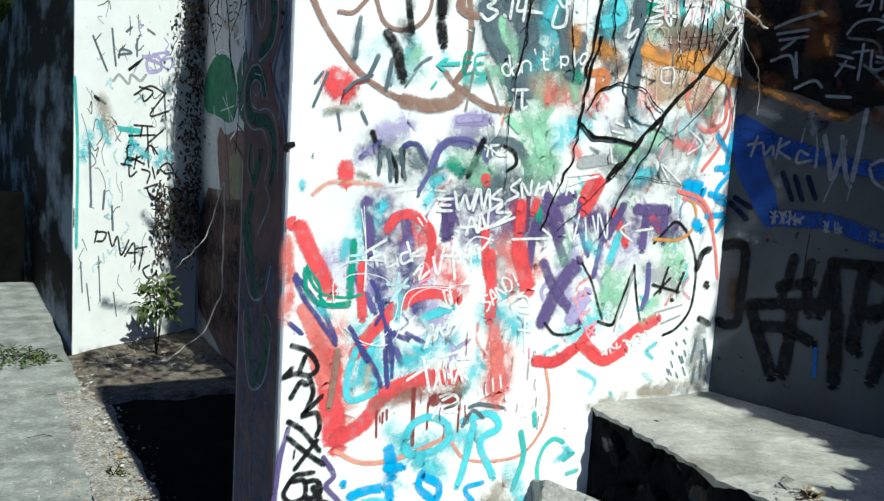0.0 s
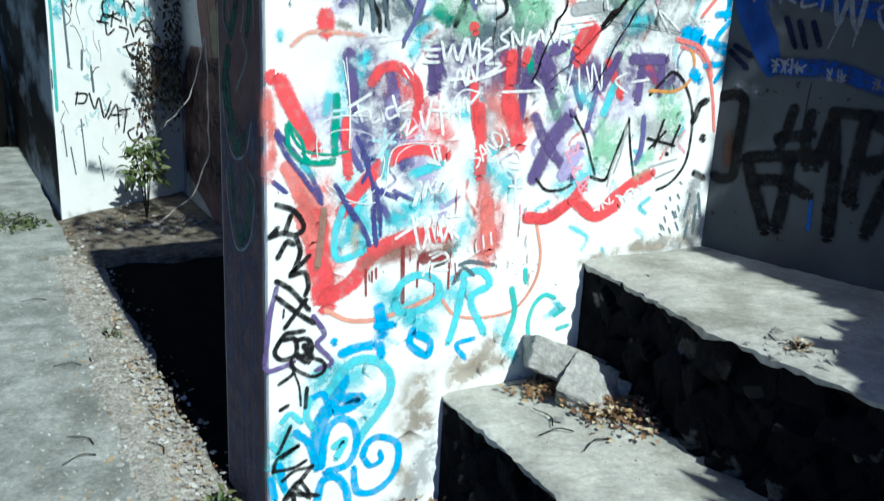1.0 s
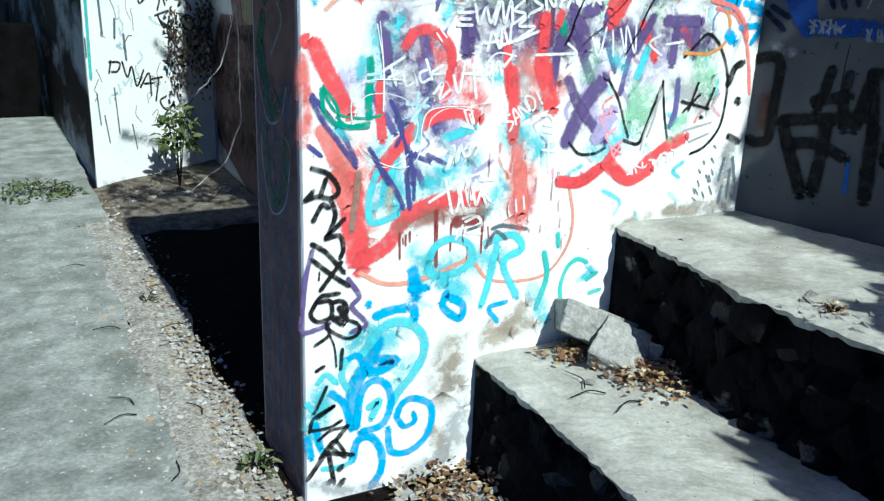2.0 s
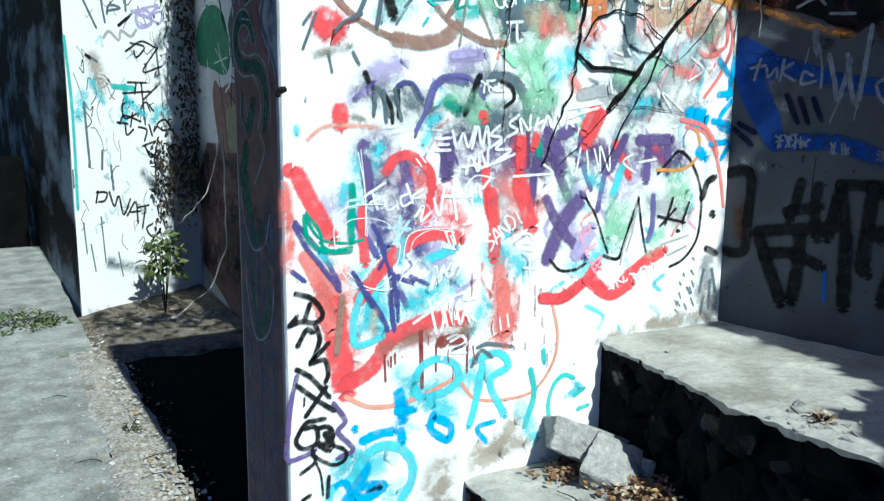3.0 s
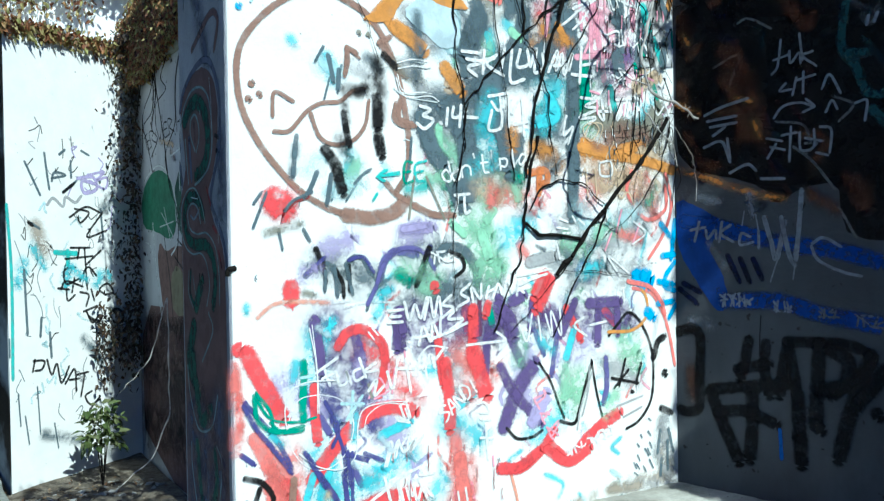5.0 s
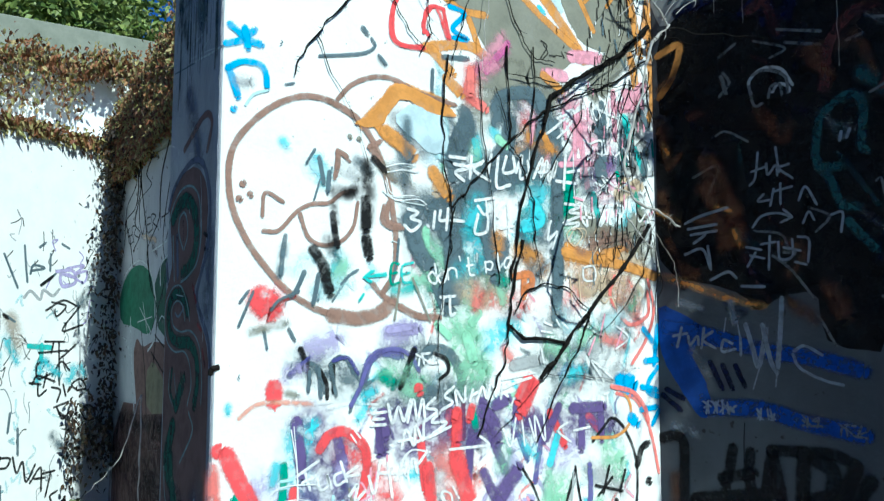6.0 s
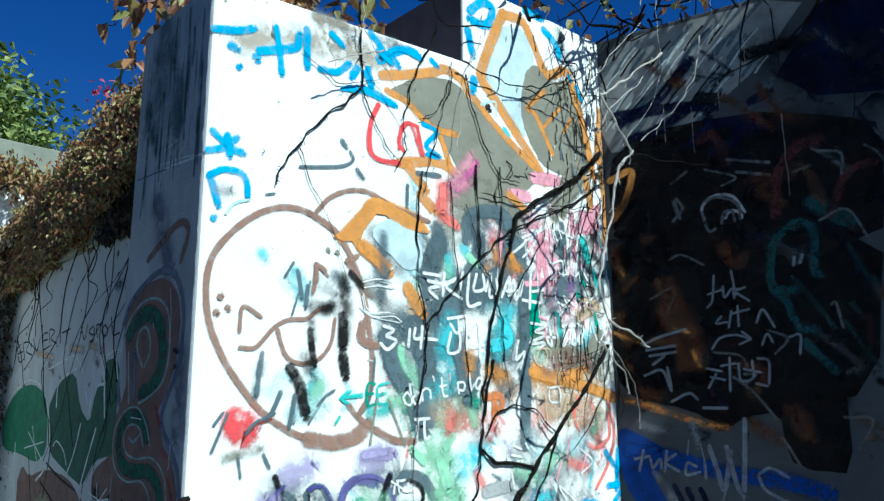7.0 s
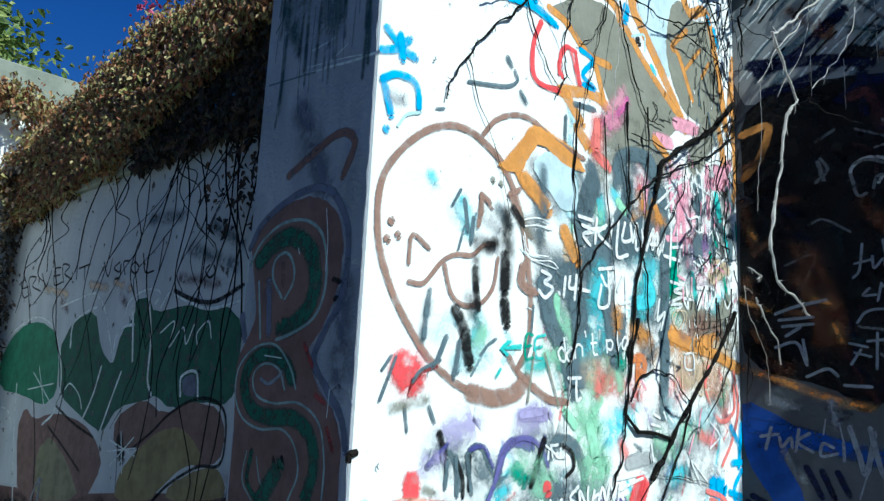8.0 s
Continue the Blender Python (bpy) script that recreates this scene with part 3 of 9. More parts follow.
# single-line letters on a grid 6 wide and 9 high: points "xy", strokes apart by ";"
LETTERS = {
    "A": "00 39 60;13 53", "B": "00 09 48 57 45 05;45 64 61 40 00", "C": "68 39 05 11 40 61", "D": "00 09 48 65 41 00", "E": "69 09 00 60;05 45", "F": "00 09 69;05 45",
    "G": "68 39 05 11 40 63 33", "H": "00 09;60 69;05 65", "I": "30 39", "K": "00 09;69 04 60", "L": "09 00 60", "M": "00 09 34 69 60", "N": "00 09 60 69", "O": "39 05 11 40 64 58 39",
    "P": "00 09 48 66 44 04", "R": "00 09 48 66 44 04;24 60", "S": "68 39 07 35 63 31 00", "T": "30 39;09 69", "U": "09 02 30 62 69", "V": "09 30 69", "W": "09 10 36 50 69", "X": "00 69;09 60", "Y": "09 35 69;35 30",
    "a": "64 35 02 20 63 65;65 60", "b": "09 00 40 63 35 03", "d": "69 60 20 03 35 63", "e": "03 63 45 14 11 30 61", "f": "69 38 20;05 55", "h": "09 00;04 35 64 60", "i": "35 30;38 39", "k": "09 00;55 03 50", "l": "39 30",
    "m": "00 05;04 25 34 30;34 55 64 60", "n": "00 05;04 35 64 60", "o": "35 03 10 40 63 55 35", "p": "05 00;05 45 63 41 02", "r": "00 05;03 35 65", "t": "29 21 50;05 55", "u": "05 01 30 62;65 60", "v": "05 30 65", "y": "05 32;65 20 00",
    "1": "07 39 30", "3": "09 59 35 63 30 01", "4": "50 59 03 63", ".": "20 31", "!": "39 33;30 31", "/": "00 69", "'": "39 37", '"': "19 17;49 47", " ": "",
}


def word(face, text, u0, v0, u1, v1, high, tone, width):
    """Hand-drawn letters along a base line from (u0, v0) to (u1, v1)."""
    bm = bmesh.new()
    rim = bm.verts.layers.float.new("rim")
    run = Vector((u1 - u0, v1 - v0, 0))
    up = Vector((-run.y, run.x, 0)).normalized() * (-high if face.mirrored else high)
    cell = run / len(text)
    r = random.Random(text)
    for i, ch in enumerate(text):
        base = Vector((u0, v0, 0)) + cell * (i + 0.08) + up * r.uniform(-0.06, 0.06)
        tall = r.uniform(0.88, 1.12)
        lean = r.uniform(0.0, 0.12)
        for line in LETTERS[ch].split(";"):
            pts = []
            for g in line.split():
                x, y = int(g[0]) / 6, int(g[1]) / 9
                q = base + cell * 0.84 * (x + lean * y) + up * tall * y
                pts += [q.x + r.uniform(-0.03, 0.03) * high, q.y + r.uniform(-0.03, 0.03) * high]
            if pts:
                ribbon(bm, rim, face, pts, width)
    return part("lettering", bm, paint(tone, "marker"), face.owner)


def bars(face, count, u0, v0, u1, v1, high, tone, width):
    """A scrawl that cannot be read: slanted and level bars along a base line."""
    bm = bmesh.new()
    rim = bm.verts.layers.float.new("rim")
    run = Vector((u1 - u0, v1 - v0, 0))
    up = Vector((-run.y, run.x, 0)).normalized() * (-high if face.mirrored else high)
    cell = run / count
    r = random.Random(count * 7.3 + u0)
    for i in range(count):
        for _ in range(3):
            a = Vector((u0, v0, 0)) + cell * (i + r.uniform(0, 0.5)) + up * r.choice((0, 0.05, 0.45, 0.9))
            b = Vector((u0, v0, 0)) + cell * (i + r.uniform(0.5, 1.15)) + up * r.choice((0, 0.1, 0.5, 0.55, 0.95))
            m = a.lerp(b, r.uniform(0.3, 0.7)) + up * r.uniform(-0.08, 0.08)
            ribbon(bm, rim, face, (a.x, a.y, m.x, m.y, b.x, b.y), width * r.uniform(0.8, 1.15))
        a = Vector((u0, v0, 0)) + cell * (i + r.uniform(0.1, 0.8)) + up * r.uniform(-0.1, 0.1)
        b = a + up * r.uniform(0.6, 1.05) + cell * r.uniform(-0.15, 0.2)
        ribbon(bm, rim, face, (a.x, a.y, b.x, b.y), width)
    return part("scrawl", bm, paint(tone, "marker"), face.owner)


# older layers that show between the newer strokes
old = random.Random(5)
for tone, count, u0, u1, v0, v1, wide in (
    ("cyan", 26, 25, 150, 60, 175, 3.2), ("lilac", 18, 30, 150, 95, 172, 3.0), ("palecyan", 22, 30, 155, 80, 250, 4.0), ("pink", 12, 60, 160, 90, 260, 2.2),
    ("mint", 14, 60, 155, 140, 230, 3.2), ("slate", 12, 65, 150, 130, 240, 2.6), ("coral", 12, 25, 160, 90, 200, 2.0), ("indigo", 16, 30, 150, 105, 170, 1.6),
):
    lines = []
    for _ in range(count):
        u, v, a = old.uniform(u0, u1), old.uniform(v0, v1), old.uniform(0.9, 2.2)
        s = old.uniform(4, 13)
        k = old.uniform(-5, 5)
        lines.append((u, v, u + math.cos(a) * s * 0.5 + k, v + math.sin(a) * s * 0.5, u + math.cos(a) * s, v + math.sin(a) * s))
    strokes("old_paint", "haze", M, tone, wide, lines)

# small scrawls crowding the left wall
for tone, count, wide, u0, u1, v0, v1 in (("black", 24, 0.9, 12, 100, 95, 255), ("slate", 20, 0.7, 6, 105, 40, 250), ("grey", 22, 0.8, 8, 100, 60, 260), ("lilac", 6, 1.2, 50, 100, 190, 240), ("palecyan", 12, 3.0, 10, 80, 60, 220)):
    lines = []
    for _ in range(count):
        u, v = old.uniform(u0, u1), old.uniform(v0, v1)
        line = [u, v]
        for _ in range(old.randint(2, 4)):
            u, v = u + old.uniform(-5, 6), v + old.uniform(-9, 7)
            line += [u, v]
        lines.append(tuple(line))
    strokes("scrawl", "marker" if wide < 2 else "haze", L, tone, wide, lines)
# main wall
haze(M, "slate", 16.3, (62.1, 207.6, 67.2, 194.2, 73.5, 185.9))
haze(M, "slate", 17, (80.4, 230.8, 84.7, 209.3, 91.2, 191.7), (112.2, 252.5, 116.5, 225.3, 118.1, 200.3))
haze(M, "olive", 17.7, (85.2, 244.5, 99.6, 252.5, 117.5, 253.4))
haze(M, "pink", 14.2, (125.4, 250.5, 138.6, 237.8, 140.7, 223.7), (106.9, 245.8, 111.7, 234.6))
haze(M, "orange", 11.5, (123.3, 198.6, 147.9, 197.8), (101.6, 233.3, 109, 230.3), (103.2, 199.5, 110.4, 194.3))
haze(M, "sand", 15.2, (133.7, 193.3, 152.9, 186, 156.6, 198.2), (86.6, 188, 93.6, 193.6))
haze(M, "mint", 14.3, (71.4, 196.1, 86.6, 186.2), (121.3, 215.9, 126.3, 208.5), (77.7, 174, 84, 163.8))
haze(M, "cyan", 13.1, (96.6, 225.1, 111.2, 218.9, 103.3, 205.1), (77.9, 201.7, 89, 198.8), (145.5, 205.7, 154.7, 214.5), (90.8, 170.5, 100.2, 177.6))
haze(M, "slate", 11.4, (53.3, 166, 65.1, 167.4), (24.7, 163.5, 33.3, 161.8), (109.4, 163.2, 129.7, 166.5))
haze(M, "green", 7.3, (121.5, 219.9, 123.8, 212.2), (67.2, 190.8, 69.3, 180.7))
haze(M, "coral", 11.3, (144.5, 189.7, 155.3, 178), (91, 182.8, 102.7, 181.2), (120, 181.5, 130.8, 189.3))
haze(M, "grey", 16.9, (135.2, 170.2, 149.3, 174.1), (114.7, 174, 119.8, 177.7))
haze(M, "lilac", 9.4, (53.3, 170.8, 61.1, 174), (28, 167.9, 34.9, 170.9))
haze(M, "purple", 12.4, (135.3, 227.2, 144.2, 234.3))
haze(M, "black", 10.8, (153.3, 239.6, 155.3, 225), (157.2, 255.2, 159.6, 244.7))
spray(M, "slate", 5, (139.3, 250.4, 139.9, 233.8), (150.8, 247.8, 148.2, 228.5), (124.6, 232.1, 124.7, 220.2))
spray(M, "pink", 3, (128, 248.8, 132.4, 222.9), (145.6, 259.9, 146.1, 242.9), (154.6, 261.3, 160.2, 253.5))
spray(M, "teal", 3.3, (156.3, 240, 160.3, 231.9), (135, 221.1, 137.4, 213.2))
spray(M, "orange", 4.6, (148.5, 286.7, 155.2, 272.5, 158.8, 255.4), (165.5, 277.6, 165.5, 290.3), (162.2, 285, 165.5, 305.2))
spray(M, "green", 2.1, (146.8, 230.4, 149.3, 222.4), (155.3, 225, 159.2, 214.9))
haze(M, "stain", 10.8, (9, 284.4, 17.6, 288.6), (24.9, 290.2, 36.2, 292), (42.1, 292.7, 58.7, 294.3))
# main wall
patch(M, "olive", (65.9, 288.8, 72.8, 293.7, 84.7, 295.4, 89.7, 294.8, 94.7, 291.3, 105.1, 286, 113, 279.8, 125.4, 273.5, 126.7, 268.5, 120.7, 263.2, 105.5, 254.3, 90.5, 262.8, 83.3, 271.6, 75, 278.1, 67, 281.6, 59.3, 284))
patch(M, "olive", (120.2, 301.7, 122.7, 310, 128.9, 315.2, 136.2, 309.7, 147.5, 314.2, 153.2, 300.9, 157.1, 286.1, 158.1, 277.4, 141.9, 273.9, 129.9, 275.5, 123.1, 284.4, 119.2, 293.9))
patch(M, "palesky", (106, 319.8, 113.2, 325.5, 123.4, 326.8, 128.9, 315.2, 122.7, 310, 119.2, 293.9, 123, 283.3, 113.3, 288.2, 106.8, 297.8, 102.8, 301.8, 104.4, 310.7))
haze(M, "slate", 6, (142.2, 332.1, 145, 324.9, 149.4, 318.2), (33.3, 300.3, 38.2, 300.2), (41.2, 300.3, 45.3, 298.1), (56.9, 300.1, 63.6, 300.4))
haze(M, "stain", 3.6, (32.3, 299.9, 47.4, 300.6), (34.3, 298.8, 35.3, 296.5), (43.3, 299.2, 43.9, 295.8), (38.2, 300.2, 38.8, 295.9))
patch(M, "white", (96.1, 295.7, 100.1, 297.9, 110.5, 287.4, 127, 274.8, 122.6, 274.9, 111.7, 281.6, 99.9, 288.7))
spray(M, "orange", 4.9, (111.9, 329.5, 107.4, 320.3, 101.6, 306.7, 100.4, 300.6, 106.7, 294.6, 116, 285.7, 127, 274.8, 131.1, 269.5))
spray(M, "orange", 4.6, (111.9, 329.5, 122.1, 329.7, 127.7, 322.7, 134.8, 312.6, 146.1, 317, 151.8, 305.1, 156.5, 290.5, 159.7, 276.6))
spray(M, "orange", 3.9, (57.1, 288.5, 67, 291.9, 77.5, 295.9, 83.6, 298.8, 91, 297.2, 93.7, 293))
spray(M, "orange", 2.8, (59.3, 284, 67, 282.5, 77.4, 276.8, 88.2, 276.7), (81.5, 274, 86.8, 262))
spray(M, "orange", 3.3, (94.8, 293.8, 105.1, 285.8, 115.8, 279.3, 128.3, 272.8))
spray(M, "orange", 2.6, (136.2, 281.2, 127.9, 294.1, 123.6, 296, 132.9, 305.1))
spray(M, "orange", 1.8, (132.2, 291, 142, 301.3), (142.9, 291.5, 148.1, 298.5))
spray(M, "orange", 4.1, (64.9, 261.6, 80.8, 265.2, 91, 261.5), (67.1, 261.3, 75, 254.9))
spray(M, "slate", 2.2, (71.6, 259.6, 80.8, 260.7))
spray(M, "sky", 3.2, (52.6, 301.5, 57, 297.3, 55.9, 293.2, 60.3, 296.5, 67, 300.6, 71.8, 300.2), (60.3, 296.5, 63.6, 293.8), (47.6, 287.9, 45.6, 284.5))
spray(M, "sky", 2.6, (44.7, 280.7, 52.9, 282.2, 62.6, 279.9), (51.7, 289.1, 53.4, 284.1), (77.5, 300.1, 79.9, 298.8))
spray(M, "sky", 4, (95.4, 324.6, 100.9, 329.8, 106.3, 329.6, 103.4, 322.1, 95.3, 321.4), (94.2, 316.8, 96.4, 308.1), (134.2, 330.6, 140.3, 326.8, 142.4, 321.8), (123.9, 335, 133, 335), (96.8, 299, 96.1, 294.7))
spray(M, "blue", 2.1, (73.9, 276.8, 79.7, 275.5, 75, 269.6, 80.9, 267.2, 75.2, 266.7))
spray(M, "red", 1.7, (56.1, 278.5, 53.1, 271.4, 53.2, 263.4, 56.4, 260.7, 63.8, 261.5), (71.6, 275.3, 67.1, 275, 63.8, 268.7, 66, 265.6), (71.6, 274.4, 73.9, 266.1))
marker(M, "black", 3.3, (103.3, 290.4, 103.6, 290.1))
marker(M, "palecyan", 0.9, (99.9, 290.7, 106.7, 293.6, 107.2, 288.6))
spray(M, "cyan", 2.3, (111.1, 284.5, 113.1, 282.9))
haze(M, "coral", 6.6, (84.3, 256.8, 86.7, 259.1))
spray(M, "pink", 5.1, (126.7, 270.1, 138.7, 271.6))
marker(M, "black", 0.5, (112.7, 271.6, 114.7, 269, 112.6, 266.6), (118.2, 268.8, 121, 268.9), (122.5, 270.7, 125.3, 269.8))
marker(M, "black", 0.8, (141, 284.5, 142.2, 279.9), (146.9, 279.3, 148.2, 274.7), (116.1, 326.5, 116.6, 320.6), (127.9, 326.1, 129.1, 320.3), (152.9, 297.5, 154.2, 292.2), (144, 283, 144.5, 278.8))
# main wall
haze(M, "slate", 11, (59.6, 207.2, 64.7, 211.9, 73.1, 214.9, 84.1, 218.1, 95.6, 222.4, 110, 225.3))
spray(M, "slate", 5.3, (59.5, 202.8, 62.5, 196, 68.6, 188.3, 72.8, 179.6))
spray(M, "slate", 5.9, (95.3, 201.3, 91.7, 195.5, 93.9, 189.1), (79.9, 239.7, 74.9, 230, 75.5, 220.1), (98.2, 242.2, 97.1, 230.6))
spray(M, "slate", 5.3, (117.8, 238.9, 118.2, 220.2, 118.4, 203.6, 117.4, 182.1))
haze(M, "cyan", 5.6, (84.3, 234.7, 85.3, 226.5), (91.1, 238.4, 93.4, 235.9))
haze(M, "teal", 3.8, (103.1, 211.2, 108.6, 216.3, 112.5, 211.9, 107.2, 205.8, 103.8, 200.8))
haze(M, "olive", 13.4, (127.6, 213, 140.9, 202.8), (148, 207.3, 162.4, 203.9))
spray(M, "orange", 4.4, (120.9, 199.6, 131.3, 198.1, 140.8, 197.7))
haze(M, "orange", 4.8, (107.8, 236.7, 113.9, 235.5), (102.3, 198.8, 109.6, 198.2))
spray(M, "green", 4.6, (123.8, 227.7, 124, 215.8))
spray(M, "mint", 3, (65.2, 204, 65.6, 197.9, 67.7, 194.9))
haze(M, "sand", 9.1, (127.2, 190.2, 135.1, 186.4, 147.6, 190.8))
haze(M, "palesky", 7.1, (64.9, 230.6, 67.9, 223.8))
spray(M, "slate", 3.6, (68, 231.8, 70.1, 227.6, 75.4, 225.5))
haze(M, "coral", 4.9, (83.7, 188.8, 85.9, 183.4), (154.6, 184.8, 151.9, 190.9))
haze(M, "mint", 5.5, (92.8, 189.1, 95, 181.7), (79.3, 183.3, 83.6, 179.7))
spray(M, "pink", 1.2, (123.1, 245.5, 126.9, 240, 122.8, 230.5), (128.2, 238.1, 131, 246.6), (120.2, 231.2, 130.7, 231.4))
spray(M, "slate", 4.2, (150.3, 242.9, 151.5, 234.7), (161.9, 240, 160.2, 230.3), (140.5, 243.7, 136.4, 245.3))
spray(M, "green", 1.3, (148.7, 237.5, 151.5, 233.6), (165.1, 244.7, 165.5, 238.4))
marker(M, "white", 0.9, (130.9, 240.5, 134.9, 237.9, 133.5, 235.7), (140.4, 241.7, 141.7, 236.7, 144.6, 241.1), (150.2, 239.7, 153, 235.9))
marker(M, "white", 0.9, (100.2, 218.6, 102.6, 216.9), (101.4, 215.4, 100.2, 214.8))
# main wall
spray(M, "slate", 3.9, (63.4, 163.3, 66.6, 167.1, 73.1, 166.7, 77.5, 161.6, 78.8, 156.4))
spray(M, "indigo", 3, (44, 158.5, 46, 164.1, 50, 166.6, 56.3, 165.5))
spray(M, "green", 4.4, (51, 160.4, 53.5, 157.3))
spray(M, "navy", 2.5, (58.1, 159.4, 61.3, 167.4))
spray(M, "lilac", 3.9, (53.1, 173.2, 62.4, 173.7))
haze(M, "slate", 8.6, (50.9, 150.8, 60.1, 149.9, 70.8, 153, 86.6, 156.2))
haze(M, "purple", 8.2, (57.9, 137.2, 70.7, 138.9, 86.5, 142.5))
spray(M, "purple", 4, (49.9, 145.6, 51, 138.1), (86.6, 151, 90, 144.2))
spray(M, "red", 4.2, (74, 147.9, 75.1, 141.4))
spray(M, "maroon", 2, (79.1, 150.4, 79.3, 140.2))
spray(M, "slate", 1.9, (20.9, 160.4, 25.3, 163.6, 28.9, 162.7, 31.7, 155.9), (34, 159.2, 34.5, 164.3, 38.3, 165.1, 41.1, 160.7))
haze(M, "cyan", 5.1, (25.3, 146.3, 28, 147.7), (36.3, 134.6, 38.1, 130.2), (59.9, 130.8, 67.3, 129.3))
spray(M, "red", 4.7, (1.6, 141.5, 2, 141.4))
haze(M, "coral", 3.1, (0.4, 137.7, 1.2, 126.7), (1.6, 128.3, 1.7, 120.5))
marker(M, "white", 0.9, (41, 127.4, 43.9, 130.5, 42.9, 125.5), (45.8, 128.6, 46.8, 134.6, 49.7, 126.5), (48.8, 131.8, 53.8, 133.1), (51.8, 134.2, 51.2, 123.8), (55.8, 125.9, 57.9, 134.5, 59.9, 127.3))
marker(M, "white", 0.8, (28.9, 152.3, 34.4, 152.9), (32.6, 150.8, 40.1, 152.2, 48.9, 151.6))
marker(M, "white", 0.7, (64.1, 122.4, 66.1, 117.7), (68.3, 121.1, 70.4, 117.2, 73.8, 121.4), (74.9, 125.8, 77.1, 121))
# main wall
spray(M, "palecyan", 6.9, (69.5, 244.6, 70.9, 236.4, 69.9, 229.3))
spray(M, "slate", 6.6, (79.6, 242.5, 81.1, 235.7, 74.9, 226.5))
spray(M, "slate", 6.6, (94.4, 247.9, 97.6, 239.5, 93.2, 230.3, 86.5, 222.6, 75.2, 214.4, 67, 209.4))
spray(M, "slate", 8.3, (107.6, 253, 112.9, 246.5, 109.4, 233.7, 96.3, 225.3, 80.2, 215.3))
spray(M, "slate", 6.3, (117.1, 244, 118.6, 228.6, 117.5, 209.8, 118.3, 191))
spray(M, "slate", 6.7, (68.2, 207.4, 75.6, 199.6, 75.8, 190.2), (88.2, 204.2, 94.2, 198.9, 92.3, 190.3))
spray(M, "olive", 12.8, (88.7, 257.2, 104.5, 258.3))
spray(M, "olive", 11.6, (148.4, 274.4, 137.1, 259.8))
spray(M, "olive", 9.8, (130.9, 210, 149.9, 205.3, 157.6, 214.5))
haze(M, "teal", 4.5, (86.7, 210.2, 83, 205.1, 79.8, 206.1))
haze(M, "slate", 4, (107.6, 213.3, 100.6, 207.5, 104.9, 201.7, 100.4, 195.7))
spray(M, "mint", 3.6, (93.1, 236, 96.2, 234.1))
spray(M, "cyan", 3.2, (83.7, 233.9, 85.4, 228.7))
spray(M, "coral", 4.1, (83.5, 257.4, 81, 249.3, 87.8, 245.4))
spray(M, "magenta", 2.1, (88.7, 261.4, 82, 255.3))
spray(M, "orange", 4.7, (73, 252.7, 78.2, 248.9), (122.7, 201.7, 134, 199.2, 149.8, 202.4))
spray(M, "orange", 3.2, (112.1, 240.2, 115.5, 235.6), (164.2, 279, 165.5, 260.2, 163, 250.6))
spray(M, "pink", 5.1, (125.6, 269.7, 137.4, 271), (121.8, 262, 113.8, 261.6), (151.7, 260.5, 159.7, 257.5, 147.8, 254.7))
spray(M, "pink", 2.3, (125, 251.2, 128.5, 243.9, 126.4, 233.6, 131.7, 232.7), (119.9, 230.4, 134.8, 232.4))
spray(M, "green", 3.4, (121.7, 222.3, 123.2, 218.3, 118.4, 210))
spray(M, "slate", 6.3, (138.2, 232.3, 139.8, 225.4))
spray(M, "sand", 5.1, (150.6, 227.2, 158.1, 226.6), (149.7, 199.9, 156.9, 197.1), (70.2, 220.3, 69.1, 216.4))
spray(M, "slate", 4.3, (136.9, 250.4, 140.3, 244.7), (151.3, 247.1, 154.8, 239.3))
marker(M, "white", 1, (115.3, 210.4, 112.3, 204, 118.4, 206.6, 112, 198.3))
marker(M, "sand", 0.4, (122.7, 203.8, 126, 208.3, 131.2, 208.3, 129.5, 202.9, 125.8, 196.7, 122.7, 199.7, 122.7, 203.8), (136, 209.8, 134, 198.3, 139.4, 196.3))
marker(M, "white", 0.9, (130.4, 252.5, 118.8, 247.7, 126.9, 249, 113.7, 240.4))
marker(M, "white", 0.5, (125.8, 247.8, 126.2, 219.6, 129.8, 219.2), (106.8, 247.6, 106.1, 230.5))
marker(M, "white", 0.7, (135.2, 251.8, 137.2, 248.4, 140.5, 252.2, 142.5, 248.7), (136.6, 236.6, 140.1, 236.2, 143.7, 238, 145.8, 236.4, 149.5, 239.2), (136.3, 225.7, 138, 222.2, 139.8, 225.4, 141.8, 222), (155.8, 216, 157.9, 213.4, 161.5, 216.9, 163.7, 213.2, 165.5, 218.4), (157.4, 209.8, 159.5, 206.2, 165.5, 210.8))
marker(M, "white", 0.7, (71.1, 190.4, 73.4, 192.1, 72.3, 189.1), (79.4, 194.9, 79.7, 190.6), (77, 192.5, 83.2, 193.9), (84.4, 197.7, 85.1, 191.8, 88.3, 194.4), (89.6, 194.5, 92.3, 192.5, 94.9, 195.1))
# main wall
haze(M, "purple", 14.9, (27, 147.1, 34.1, 139.4, 38, 126.6))
haze(M, "purple", 14.8, (57.4, 146.6, 75.2, 145.1, 89.6, 146.9), (105.2, 144.5, 124, 142.8, 141.6, 140.9))
haze(M, "slate", 13, (58.7, 157, 74.5, 154.2), (117.6, 155.2, 131.3, 159.2), (36.9, 159.4, 44.1, 156.6))
haze(M, "coral", 14, (72, 134.2, 82.7, 128.8), (14.1, 111.4, 17.7, 86.3), (72.5, 98.9, 71.1, 87.9))
haze(M, "lilac", 13, (94.6, 117.7, 97.4, 133.9), (14, 130.3, 27.6, 122), (41.9, 121.5, 49.9, 109.3), (115.9, 131.8, 125, 135.4))
